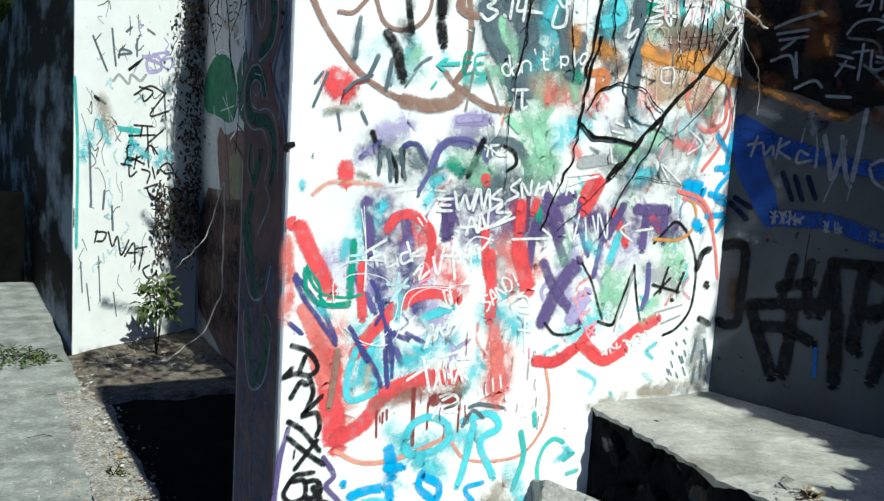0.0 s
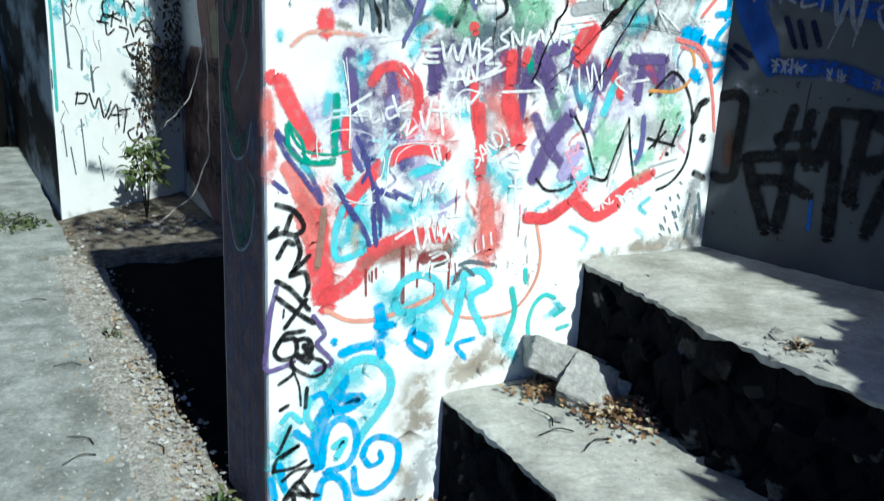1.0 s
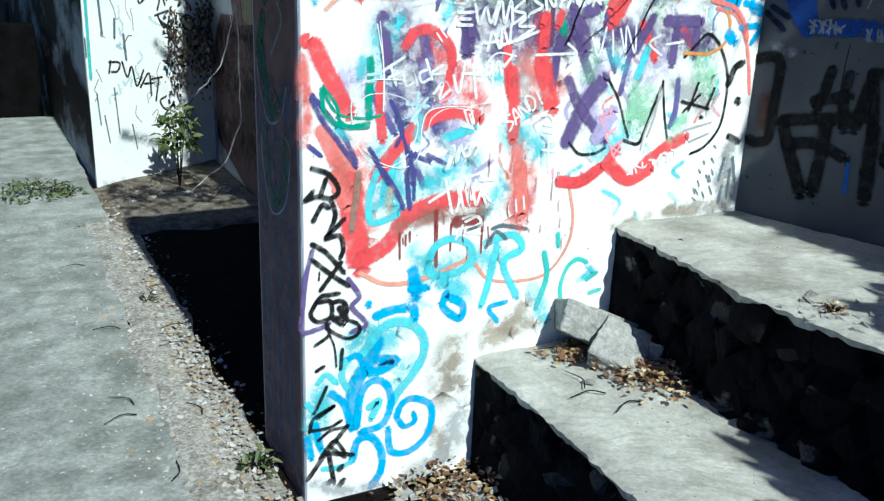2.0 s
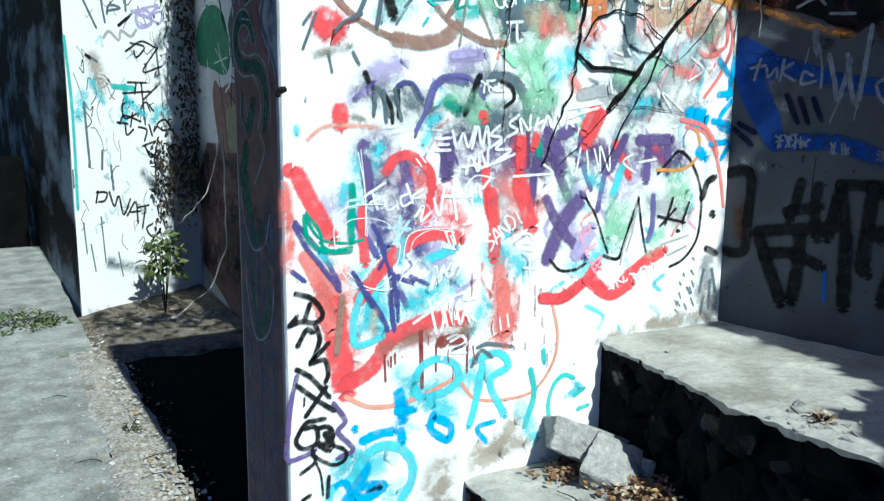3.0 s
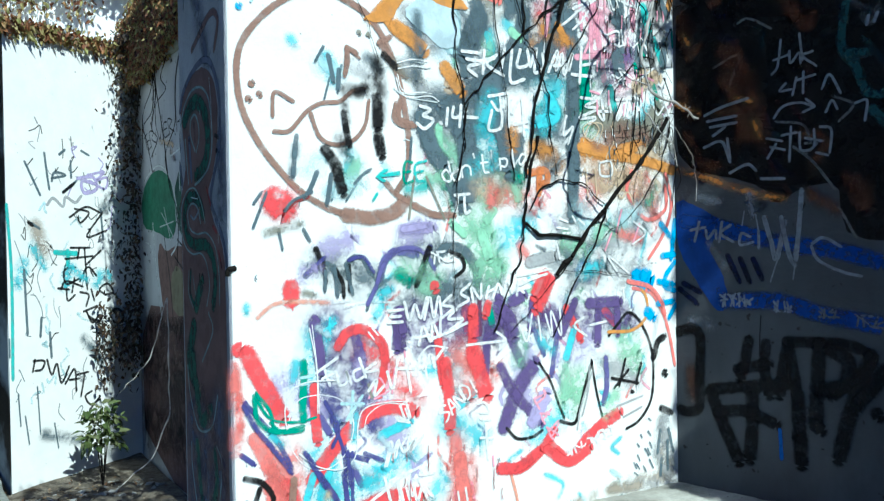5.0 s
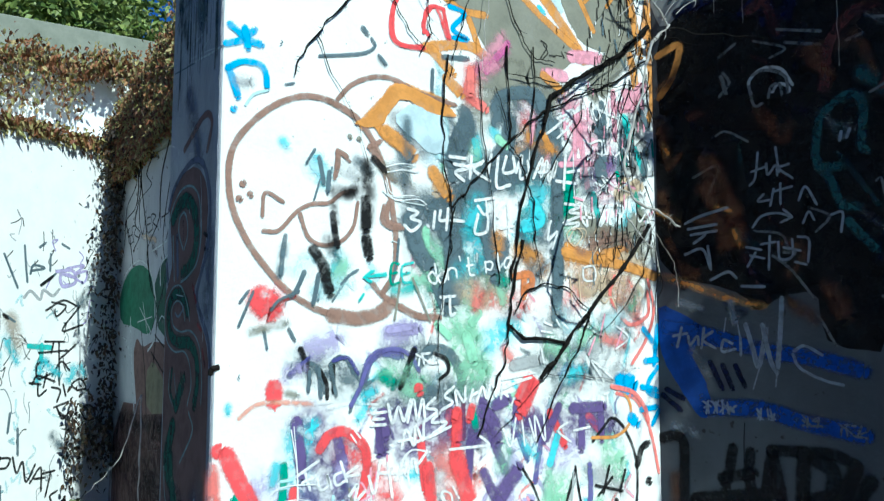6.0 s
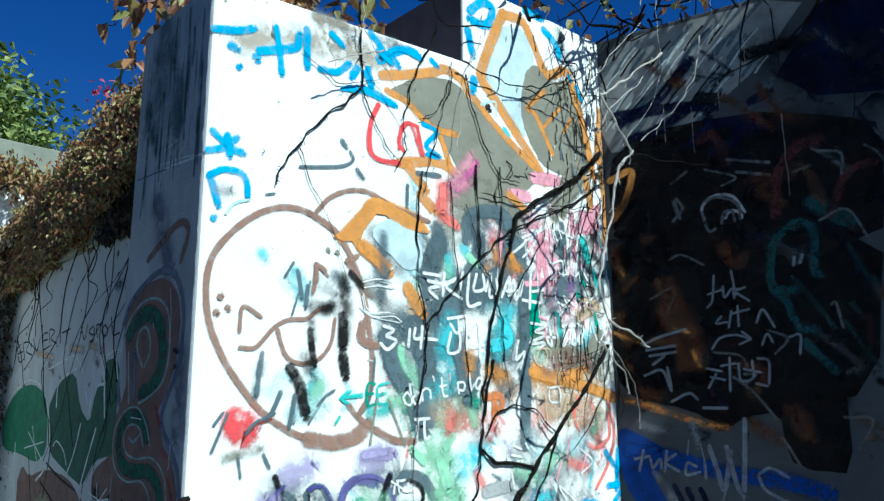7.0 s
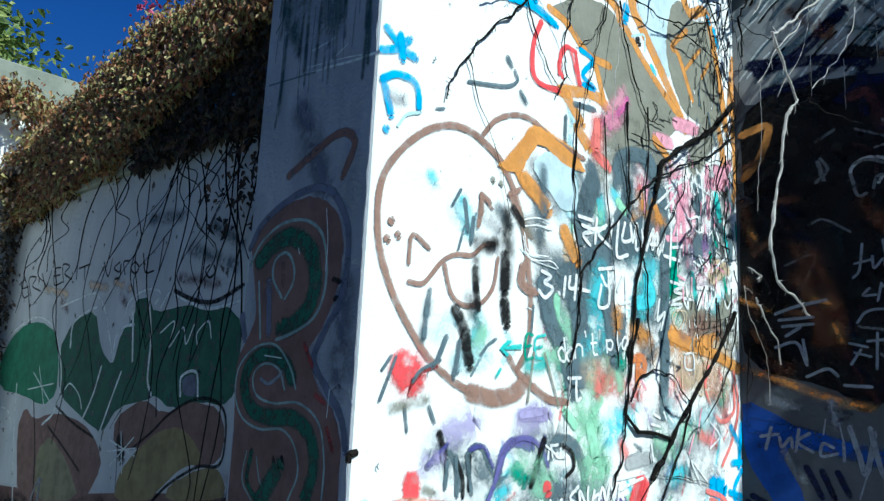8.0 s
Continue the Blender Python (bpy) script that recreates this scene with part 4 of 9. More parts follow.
haze(M, "cyan", 11.5, (24.3, 110.8, 30, 93.6), (38.9, 99.7, 52, 105.7), (14.5, 47.7, 29.1, 52.5), (38, 71.5, 63.7, 73.7), (67.3, 113.6, 78.1, 107.6), (100.2, 106.3, 111.3, 111.4), (23.8, 142.5, 22.3, 131.7))
haze(M, "mint", 10.9, (119.5, 122.4, 113.2, 115.1), (137.1, 137.2, 146, 129.4), (80.3, 157.6, 86.1, 161.1))
haze(M, "navy", 8.2, (36.2, 126.6, 42.1, 114.8), (27.4, 128.4, 31.1, 118.7))
haze(M, "red", 10.1, (48.8, 131.2, 54.9, 122.7), (37.6, 139.4, 45, 134.5), (37.4, 91.2, 50.6, 93.5))
haze(M, "grey", 11.3, (139.3, 155.8, 148.8, 159.7), (131.2, 125.9, 144.9, 119.7))
spray(M, "purple", 3.7, (87.7, 144.4, 95.7, 128.5), (81.8, 139.2, 80.8, 127.1), (128.3, 146.4, 127.7, 133.5), (49.8, 148.9, 49.5, 137.7), (35.7, 144.1, 37.8, 134.6))
spray(M, "indigo", 2.4, (98.5, 144.4, 104.3, 132), (110.3, 139.1, 107.4, 124.6), (20.6, 127, 27.7, 115.6), (31.3, 112.1, 37.1, 99.9))
spray(M, "red", 3.5, (76.3, 144.3, 75.9, 135.8), (114.1, 146.3, 120.2, 135.4), (131, 144.6, 136.8, 139.1), (63.7, 139.3, 65.5, 125.8))
spray(M, "cyan", 3.5, (44, 113.1, 53.4, 116), (27.8, 109, 24.5, 97.5), (71.1, 118.7, 77, 122), (113.8, 130, 117.3, 139.1))
# end face
haze(E, "rust", 10.2, (23.8, 154.3, 20, 126.3), (31.7, 84.5, 18, 61.4), (20.8, 113.1, 10.3, 102.1))
haze(E, "slateblue", 13.4, (18.4, 53.8, 16.8, 27.7), (22.3, 88.8, 29.4, 72.3))
spray(E, "black", 1, (26.3, 73.3, 24.1, 59.1, 17.4, 72.5, 12.2, 61.7), (31.1, 48.8, 28.3, 42.1, 21.6, 50.7), (19, 42.2, 13.2, 41))
# end face
haze(E, "rust", 9.3, (25.8, 199.4, 12.3, 168.2), (34.1, 190.3, 24.8, 161.9))
haze(E, "slate", 11.3, (33.8, 287.8, 29, 271.4), (17, 271, 18.3, 262.7), (30.1, 297.5, 23.4, 283.9))
haze(E, "slateblue", 9.5, (27.3, 242.8, 15, 220.4), (5.6, 197.5, 5.1, 176.9))
marker(E, "pale", 0.3, (26.4, 253, 10.1, 251.1, 0.8, 249.2))
spray(E, "rust", 2, (29.8, 226.3, 12.2, 232.8, 5.4, 229.8, 8.7, 222.5))
marker(E, "pale", 0.4, (24.5, 256.8, 15.3, 257.6), (19, 251, 10.5, 254.5))
# main wall
spray(M, "red", 5.9, (16.7, 157.2, 16.7, 154.2))
marker(M, "red", 0.4, (17, 152.7, 17.1, 151))
haze(M, "salmon", 1.9, (7.1, 149.7, 10, 152.1, 13.5, 153.4, 20.1, 153.3, 27.7, 152.6))
haze(M, "cyan", 2.8, (4, 152.8, 4, 151.4))
haze(M, "olive", 2.9, (20.8, 155.7, 23.2, 155.1))
spray(M, "black", 1.4, (26.7, 162, 27.2, 158.4), (30.4, 161.8, 32.3, 157.9, 32.6, 154.1), (34.4, 163, 34.5, 155.7))
spray(M, "slate", 1.2, (40.3, 162.5, 42.1, 159.5), (46.1, 158.3, 41.5, 154.4, 39.8, 149.9))
haze(M, "lilac", 4.2, (20, 159.6, 23.1, 160.4))
haze(M, "cyan", 4.5, (42.4, 153.7, 47.5, 155.4), (44.3, 150, 42.6, 147.7))
spray(M, "purple", 4, (23.4, 147.8, 24.3, 141.6, 25.3, 132.5))
haze(M, "purple", 6.1, (28.5, 136.3, 31.7, 140.8, 34.5, 133.9))
haze(M, "cyan", 3.7, (29.1, 147.5, 27.5, 143.8))
marker(M, "cyan", 0.9, (26.3, 144.9, 29.9, 146.8), (28.2, 148.3, 28, 142.3))
spray(M, "red", 3.4, (30.5, 140.1, 33.3, 143.7, 37.6, 144.6, 41.9, 142.5, 44.7, 139.3, 45.4, 135.4, 44.7, 129.9, 43.5, 125.1))
spray(M, "red", 5.6, (4.1, 140, 7.1, 133.6, 10.2, 128, 13.6, 121.9))
spray(M, "coral", 5, (5.7, 117.1, 7.9, 113, 10.1, 107.8, 13.3, 102))
spray(M, "green", 2.6, (19.9, 136.4, 20, 131.9, 19.5, 125.1, 19.7, 120.5))
spray(M, "green", 1.2, (10.1, 120.9, 13.2, 118.4, 19.7, 118.9), (6.2, 129.2, 10.1, 123.9, 10.9, 117.8))
spray(M, "red", 3.4, (23, 129.2, 23.1, 121.9, 23.8, 114))
spray(M, "red", 5, (22, 103.4, 26.6, 109.1, 31.6, 114.2, 36.7, 118, 41.9, 120.5, 49.1, 120.7, 55.1, 118.8))
spray(M, "navy", 1.7, (3.1, 127.1, 6.9, 122.5, 11.7, 116.2, 15.9, 107.8), (20.7, 110.3, 25, 103.6, 29.4, 95.8), (1.9, 113.3, 5.3, 110.4), (31.7, 109.6, 39.7, 106.4))
spray(M, "navy", 1.3, (28, 120.1, 31.7, 109.6, 32.2, 95.6), (26.2, 124.9, 30.2, 116.9, 28.2, 111.8), (34.3, 109.4, 34.3, 95.4))
haze(M, "cyan", 5.8, (25.1, 97, 21.7, 93.2), (39.1, 100, 43.5, 103))
haze(M, "cyan", 3.9, (17.9, 136.4, 16.4, 131.2), (35.8, 119.8, 35.1, 113.4), (13.3, 114.6, 10.1, 117.8))
haze(M, "lilac", 5.4, (34.6, 130.1, 37.9, 135.4))
marker(M, "white", 0.3, (24.5, 127.2, 31.3, 124.7, 35, 117.4, 31.7, 108.8, 24.9, 105.8, 18.2, 109.6, 14.9, 117.6, 18, 125.9, 24.5, 127.2))
marker(M, "white", 0.3, (38.1, 114.9, 39.7, 119.6, 45.4, 122.2, 53.3, 120.9))
marker(M, "white", 0.3, (22.7, 146.7, 24, 134.1, 24.5, 121.8))
marker(M, "white", 0.9, (26.1, 134.7, 27.8, 129.3), (23.6, 133.2, 30.3, 137), (25.5, 131.4, 29.4, 132.9), (29.9, 132.3, 30.9, 129, 33.3, 130.1, 32.8, 133, 34.4, 129.1), (37.9, 133.5, 35.2, 132.4, 35.9, 129.9, 38.5, 130.8), (37.1, 136.2, 39.1, 130.6), (42.3, 134.5, 38.8, 132.3, 43, 132.1))
marker(M, "palecyan", 0.9, (19.2, 132.3, 22.8, 132.6), (18.9, 130.4, 21.4, 130.7))
marker(M, "palecyan", 1, (31.3, 123.8, 38.3, 122.9), (34.9, 126.9, 34.1, 118.1), (32.8, 119, 37.9, 125.3))
marker(M, "pink", 0.7, (40, 124.4, 43.3, 129.9, 46.1, 126.6, 46.7, 133.8), (41.8, 124, 46.6, 125.8))
marker(M, "pink", 0.7, (48.6, 132.2, 47.6, 125), (52, 136.9, 52.8, 130.5))
marker(M, "white", 0.6, (47.4, 148.1, 50.9, 149, 51.1, 146.3, 47.1, 145.8, 47.4, 148.1), (48.3, 147.4, 50.1, 147))
marker(M, "white", 0.6, (40.2, 143.5, 42, 141.2), (41.4, 144.6, 43.3, 142.4))
marker(M, "white", 0.8, (43.3, 108, 46.4, 110.3, 44.8, 103.8), (46.9, 108.6, 48.4, 106, 49.6, 111), (50.6, 109.3, 53.2, 112.4, 52.5, 108.3, 55.5, 110.6))
marker(M, "white", 0.7, (50, 120.9, 52.7, 122.4), (49.7, 117.6, 53, 116.6, 51.9, 120))
marker(M, "white", 0.9, (46.4, 99.4, 53.8, 101.4), (48.7, 100.1, 46.7, 92.6), (44.8, 92.7, 48.7, 88.5))
haze(M, "purple", 5.4, (50.5, 147.8, 51.8, 140))
spray(M, "purple", 3.1, (50.9, 149.3, 51.7, 142.4))
spray(M, "olive", 1, (39.9, 128.4, 40.9, 124.4))
# main wall
spray(M, "red", 8.5, (14, 101.4, 15.3, 88.4, 17.3, 76.7))
spray(M, "coral", 5.9, (10.1, 103.7, 13.1, 95.6))
spray(M, "red", 5.9, (17.3, 77.9, 25.7, 82.1, 31.1, 89.3, 39.6, 92.9, 49.7, 94.3, 57.4, 93.4))
haze(M, "brown", 6.4, (29.9, 86.8, 43, 90.2, 52.3, 88.6, 59.4, 89.2))
spray(M, "maroon", 4.3, (48.9, 87, 57.1, 87.2))
marker(M, "maroon", 0.8, (29.9, 85.3, 30.1, 77.2), (31.9, 84.5, 31.9, 81.4), (47.2, 86.1, 47.2, 78), (58.2, 84.9, 58.3, 75.9), (33.2, 85.4, 33.3, 82.3))
marker(M, "maroon", 1.5, (41.9, 91.1, 42.4, 73.4))
spray(M, "cyan", 2.6, (22.3, 104.7, 20, 97, 20.8, 89.6, 28.9, 91.1))
haze(M, "cyan", 7.3, (24.3, 98.6, 26.5, 94.4), (63.9, 95.3, 60.5, 90.1))
spray(M, "navy", 1.8, (25.8, 102.5, 29.7, 96.1, 30.8, 92.9), (31.6, 104, 33, 92.7))
spray(M, "salmon", 1.8, (17.3, 74.3, 24.8, 70.1, 33.6, 69.2, 43.8, 71.1, 53.6, 74.4))
marker(M, "salmon", 1.2, (56.4, 72.4, 61.6, 66.6, 72.1, 64.5, 83.7, 65.7, 91.1, 73.9, 92.9, 83.6, 90.2, 95.3))
spray(M, "cyan", 2.9, (39.9, 75.6, 42.3, 80, 48, 81.7, 54.2, 78.8, 54.9, 74.1, 49.6, 70.3, 41.5, 70.5, 39.6, 74.6))
haze(M, "cyan", 7.6, (35.6, 78.8, 39, 75.2))
spray(M, "cyan", 3, (64, 77.7, 61.4, 64.4, 59.3, 57.8), (60, 79.2, 69.7, 80.6, 73.6, 75.6, 66.8, 71.4, 72.7, 59))
marker(M, "teal", 1.9, (87.3, 79, 87.8, 74.9))
spray(M, "teal", 2.6, (82.5, 72.9, 84.1, 64.5, 80.7, 53.9))
spray(M, "teal", 1.9, (91.8, 50.3, 90, 59.2, 91.8, 66.1, 95.9, 69.2, 100.2, 67.7), (100.9, 61.3, 104.6, 63.2), (102.5, 56.1, 106.7, 56.8))
haze(M, "cyan", 7, (78.8, 60.7, 85.1, 49), (49.9, 64.9, 43.8, 69.1))
spray(M, "blue", 4.6, (34.6, 72.5, 36.2, 64.7))
spray(M, "blue", 2.8, (20.1, 64.1, 20.2, 63.6))
haze(M, "blue", 6.6, (35.9, 66.9, 35.6, 59.2))
haze(M, "cyan", 9, (4.9, 38.3, 2.7, 25.4), (15.4, 53.8, 18.5, 55.4), (34.3, 41.4, 31, 37.4))
haze(M, "stain", 14.3, (50.7, 45.3, 47.4, 38.9, 46.5, 29.5))
haze(M, "stain", 8.5, (69.3, 49.2, 76.6, 55.1), (61.6, 49.2, 79.9, 47.4))
haze(M, "stain", 7.5, (43.4, 15.7, 48.7, 6.9))
spray(M, "slate", 1.6, (60, 77.5, 63.4, 82.2, 67.3, 79.5), (62.1, 83.4, 65.8, 84.1, 74.7, 82.1))
marker(M, "white", 1, (45, 97.9, 51.7, 100.5, 56.9, 102), (48.3, 99.7, 49.7, 94.3, 48.8, 90.2), (51.9, 96.3, 53.3, 91.9), (54.2, 97.1, 55.7, 91.7, 57.2, 95.8, 59.2, 91.9), (61.3, 97.6, 58.4, 95.7, 61, 92.3))
marker(M, "white", 1, (51.2, 87.8, 54.7, 88.5, 57.8, 86.1, 52.6, 83.3, 58.6, 82.1), (49.1, 81.5, 51.3, 85.6))
marker(M, "pink", 1.1, (68.9, 92.6, 70.6, 87), (71.4, 93, 73, 87.9), (75.1, 94.3, 76.1, 88.7))
haze(M, "coral", 5.6, (71.3, 94.6, 72.7, 83.4))
# main wall
haze(M, "slate", 6.9, (57.1, 159.8, 63.6, 155.6))
haze(M, "mint", 8, (79.3, 162.4, 87.4, 160.8), (59.4, 155.5, 63.4, 158.3))
spray(M, "green", 2.8, (82.7, 148.8, 83.8, 142.8))
spray(M, "red", 4.6, (76.6, 147.8, 76.7, 139.5))
spray(M, "purple", 5.3, (86.2, 148.4, 90.6, 144.7, 92.4, 138.5))
haze(M, "purple", 8.8, (98.4, 144.3, 109.9, 141.4), (129.2, 142.9, 141.9, 140.4), (81.3, 139.5, 86.9, 140.4))
spray(M, "purple", 3.6, (117.9, 148.3, 111.6, 137.4), (136.7, 147.5, 137, 136.3), (100.2, 150, 98.9, 140.4))
spray(M, "red", 5, (66.2, 132.2, 67.5, 120.9, 67.5, 112))
spray(M, "red", 6.9, (76.5, 134.8, 79.1, 127.2, 81.1, 121.1))
haze(M, "coral", 8.9, (72, 127.4, 74.8, 120.6), (70, 108.2, 73.6, 89.8))
spray(M, "coral", 6.1, (71, 102.2, 72.6, 87.9))
haze(M, "white", 4.7, (70.8, 129.3, 71.1, 124.6))
spray(M, "red", 5.5, (107.2, 155.9, 104.1, 150.1, 101.8, 146.7))
spray(M, "purple", 6.2, (87.9, 110.1, 93.5, 121.4, 100.3, 128.9))
spray(M, "purple", 4, (86.8, 129, 92.4, 119.9, 102.8, 109.3))
spray(M, "lilac", 6.2, (99.5, 110.5, 104.9, 118.5))
spray(M, "indigo", 2.6, (131.3, 128, 131.6, 118.5, 130, 112.7))
haze(M, "mint", 7.2, (93.8, 130.8, 95.6, 136.6), (119.1, 119, 117.4, 111.7), (139.3, 129.9, 146, 123.4))
haze(M, "cyan", 6.9, (121.8, 158.2, 128, 160.3), (102.8, 137.5, 107, 133.5))
spray(M, "black", 1.4, (110.9, 108.9, 116.8, 107.5, 119, 111.6, 121.9, 119.9, 124.9, 127.3))
spray(M, "black", 1, (124.8, 128.1, 126.8, 117.6, 129.4, 108.4), (102.3, 129.1, 107, 122.5, 110.5, 114.1, 112.6, 109.6))
spray(M, "grey", 0.8, (118.2, 105.3, 119.4, 111.6, 121.9, 117.8, 125.1, 124))
spray(M, "black", 1.3, (132.9, 135.8, 137.8, 140.2, 142.2, 143.3, 148.1, 139.3, 153.1, 129.7, 153.9, 119.9, 152.4, 111.1, 146.8, 104.9, 140.6, 102.6))
spray(M, "red", 4.4, (86.3, 96.8, 94.7, 96.1, 103.1, 100.8, 107.9, 105.9))
spray(M, "red", 5, (106.9, 100.7, 114.3, 95.7, 123.9, 102.6, 131.6, 106.5, 137.2, 108.6))
spray(M, "coral", 1.7, (144.6, 151.7, 153.2, 149.6, 158.9, 142.5, 162.2, 133.9, 164.8, 122.9))
spray(M, "orange", 1.4, (132.7, 137.1, 143.9, 137, 150.6, 141.2, 151, 147.7, 147.3, 152.8))
spray(M, "blue", 7.1, (146.5, 155.8, 151.4, 153.4))
spray(M, "blue", 4.8, (151.5, 142.9, 154, 141))
spray(M, "blue", 2.3, (164.9, 169.7, 163.5, 161.4), (165.5, 160.5, 160.9, 155.7, 160.1, 151.8, 165.5, 149.8), (165.5, 144.7, 162.2, 140.2))
haze(M, "grey", 7.1, (158.2, 102.9, 158.6, 91.4), (161.3, 93.5, 161.4, 84.1))
marker(M, "white", 0.9, (74.1, 137.1, 88.4, 137.4), (85.2, 140.6, 89.1, 137.4, 86.3, 134.5))
marker(M, "white", 0.9, (131.5, 140.8, 124.3, 140), (121.3, 142.8, 117.4, 140.2, 122.9, 136.4))
marker(M, "white", 0.8, (94.4, 142.3, 97.4, 136.6, 99.6, 145.2), (102.1, 144.3, 103.2, 136.5), (105.1, 144.8, 107.8, 137.5, 107.5, 145.8, 111.6, 137.4, 111.2, 146.3))
word(M, 'SHIT', 130.1, 146, 141.5, 147.6, 4.6, "white", 0.8)
marker(M, "white", 0.8, (122.7, 151.4, 124.4, 148.4), (125.4, 151.4, 126, 148.9))
word(M, 'SAND!', 65.7, 114.2, 78.6, 123.4, 4.8, "white", 0.8)
bars(M, 3, 98.6, 119.7, 108.1, 101.7, 5.4, "pink", 0.9)
bars(M, 7, 113.8, 95.4, 135, 102.1, 3.7, "white", 0.8)
marker(M, "white", 0.9, (77.8, 118.5, 80.7, 118.4, 82.1, 115.4, 78.6, 115.6), (78.8, 113.6, 82.3, 112.9), (80.7, 111.5, 81.6, 100.4), (78.7, 107.7, 83.4, 106.9))
marker(M, "pink", 0.8, (84.8, 98.1, 95.9, 97.3), (94.4, 99.5, 97.2, 96.7), (83.3, 101.3, 83.6, 98.2))
marker(M, "white", 0.8, (64.5, 89.7, 65.2, 87.6), (67.3, 90.4, 67.7, 87.1), (70, 92.2, 70.6, 88.1), (72.8, 93, 73.5, 88.8))
marker(M, "white", 0.6, (56.4, 134.2, 60.4, 137.8, 67, 136.8), (54.6, 129.6, 60.7, 134.1))
haze(M, "stain", 7.1, (134.9, 83.1, 158.5, 83.2), (157.1, 91.5, 161.8, 81.7))
spray(M, "slate", 0.7, (143.9, 90.2, 145, 87.9), (150.6, 94.3, 151.8, 91.9))
# main wall
haze(M, "grey", 11.4, (37.1, 0.5, 49.9, 7.6, 53.3, 21.2))
haze(M, "stain", 8.9, (48.4, 39.9, 52.8, 30.3), (62.2, 44.3, 70.4, 45.8))
haze(M, "cyan", 8.2, (5.5, 33.3, 2.9, 24.7), (19.3, 51.6, 23.6, 55.3), (53.1, 62.7, 47.1, 66.3))
spray(M, "sky", 5.7, (22.8, 51, 20.4, 45, 16.9, 40.2, 15.2, 35, 15.5, 24.6))
spray(M, "sky", 4.1, (23.8, 44.9, 29.4, 43.8, 23.9, 41.5, 20.3, 41.2))
spray(M, "cyan", 3.5, (18.4, 48.1, 23.6, 54.4, 28, 56.9, 34.5, 55.4, 38.8, 50.1, 39.1, 44.4, 35.9, 38.4, 31.4, 33.6, 28, 28.6))
spray(M, "blue", 2.9, (16.4, 23.3, 17.9, 34.5, 22.1, 38.3, 26.7, 35.5, 28, 28.6, 25.1, 22.2, 17.8, 21))
spray(M, "cyan", 2.9, (20.6, 29.2, 24, 30.8, 21.4, 25.2))
spray(M, "blue", 2.4, (13.2, 47.1, 16.7, 47.5, 18.6, 43.5))
spray(M, "cyan", 2.6, (12.3, 46.5, 11.5, 41.3, 13.7, 36.7))
spray(M, "blue", 2.8, (30.2, 24.2, 32, 28.1, 36.2, 29.2, 42.1, 25.6, 42.6, 18.5, 39.7, 12.9, 33.9, 10, 28.3, 11.9, 27.2, 20))
spray(M, "blue", 2.2, (30.5, 23, 32.9, 19.7, 36.5, 20.7, 36.2, 23.9))
spray(M, "blue", 3.2, (15, 11.7, 16.9, 18.3, 21.5, 18.4, 24.9, 12.7, 25, 5.7, 21.7, 0.3))
spray(M, "cyan", 2.2, (0.4, 34.4, 2.9, 30.2, 2, 24.9, 5.4, 16.5), (3.8, 40.9, 6.4, 43.1, 9.8, 39.8), (5.4, 10.8, 10.7, 10.2, 15.2, 11.2))
spray(M, "sky", 2.8, (8.1, 36.5, 12.4, 31.9, 14.6, 22.9), (2.9, 26.5, 4.5, 18.6), (0.3, 22.5, 1.5, 15.6))
spray(M, "blue", 3.6, (22.7, 59.8, 27.1, 60.9, 32.6, 61.1))
spray(M, "blue", 3.1, (34.1, 67.1, 39.6, 66.6), (35.2, 60.7, 35.8, 57))
spray(M, "blue", 3, (46.3, 63.7, 45.6, 59.2, 51.6, 54.6, 52.5, 59.1, 47.5, 62.6))
spray(M, "blue", 2.1, (68.7, 57.7, 62.4, 56.5, 65.8, 51.2))
spray(M, "black", 1.9, (13.3, 24.2, 6.3, 16.3, 0.3, 8.3), (6.3, 16.3, 15.2, 13.6), (7.1, 16.1, 8.9, 4.9))
spray(M, "black", 2.4, (10.7, 9.4, 11.4, 10.2), (7.1, 5.4, 8, 6.2), (10.7, 3.5, 12, 5.1))
haze(M, "grey", 6, (2.7, 5.6, 15.2, 0.2, 24.6, 0))
# main wall
marker(M, "black", 1.2, (133.9, 121, 146.3, 118.1), (140.3, 127, 137.4, 118.1), (147.9, 125, 145.3, 118.1), (135.1, 117.5, 141.8, 123.2))
marker(M, "black", 1.6, (143.3, 115.4, 143.9, 115.2))
spray(M, "black", 1.2, (88.8, 109.4, 93, 105.6, 99.1, 105.3, 103.2, 106.9))
spray(M, "black", 3.1, (154, 126.6, 156.4, 132, 159.6, 133.6))
spray(M, "black", 3.5, (159.5, 120.5, 159.8, 120.1))
spray(M, "black", 3.1, (157.7, 107.8, 162.5, 105.8))
haze(M, "grey", 6.3, (156.9, 100, 155.1, 92, 162.7, 80.9), (159.5, 103.9, 159.8, 95.8), (140.9, 82.8, 154.4, 81.1))
spray(M, "slate", 1.5, (156.9, 100, 155.4, 91.9), (160.5, 95.7, 160.4, 85.3), (157.5, 89.7, 156.7, 83.5), (161, 99.8, 163.4, 91.4))
marker(M, "slate", 0.7, (145.7, 92.6, 146.7, 90.5), (149.3, 94.4, 151.1, 91.7), (144.9, 89.6, 146.6, 87.5), (151.6, 96.3, 152.7, 94.2), (148.4, 88.3, 149.7, 86.2), (151.4, 90.2, 153.3, 86.9), (144.1, 86.6, 145.7, 85.3), (145.6, 96.7, 146.5, 95.4), (147.3, 99.6, 147.9, 98.5), (151.3, 104.9, 152.3, 104.1), (150.9, 100.4, 152.2, 98.8))
haze(M, "stain", 5.1, (116.3, 80, 125.7, 82.1), (130.7, 82.7, 146.3, 81.8), (110.3, 79.6, 113.8, 80.2))
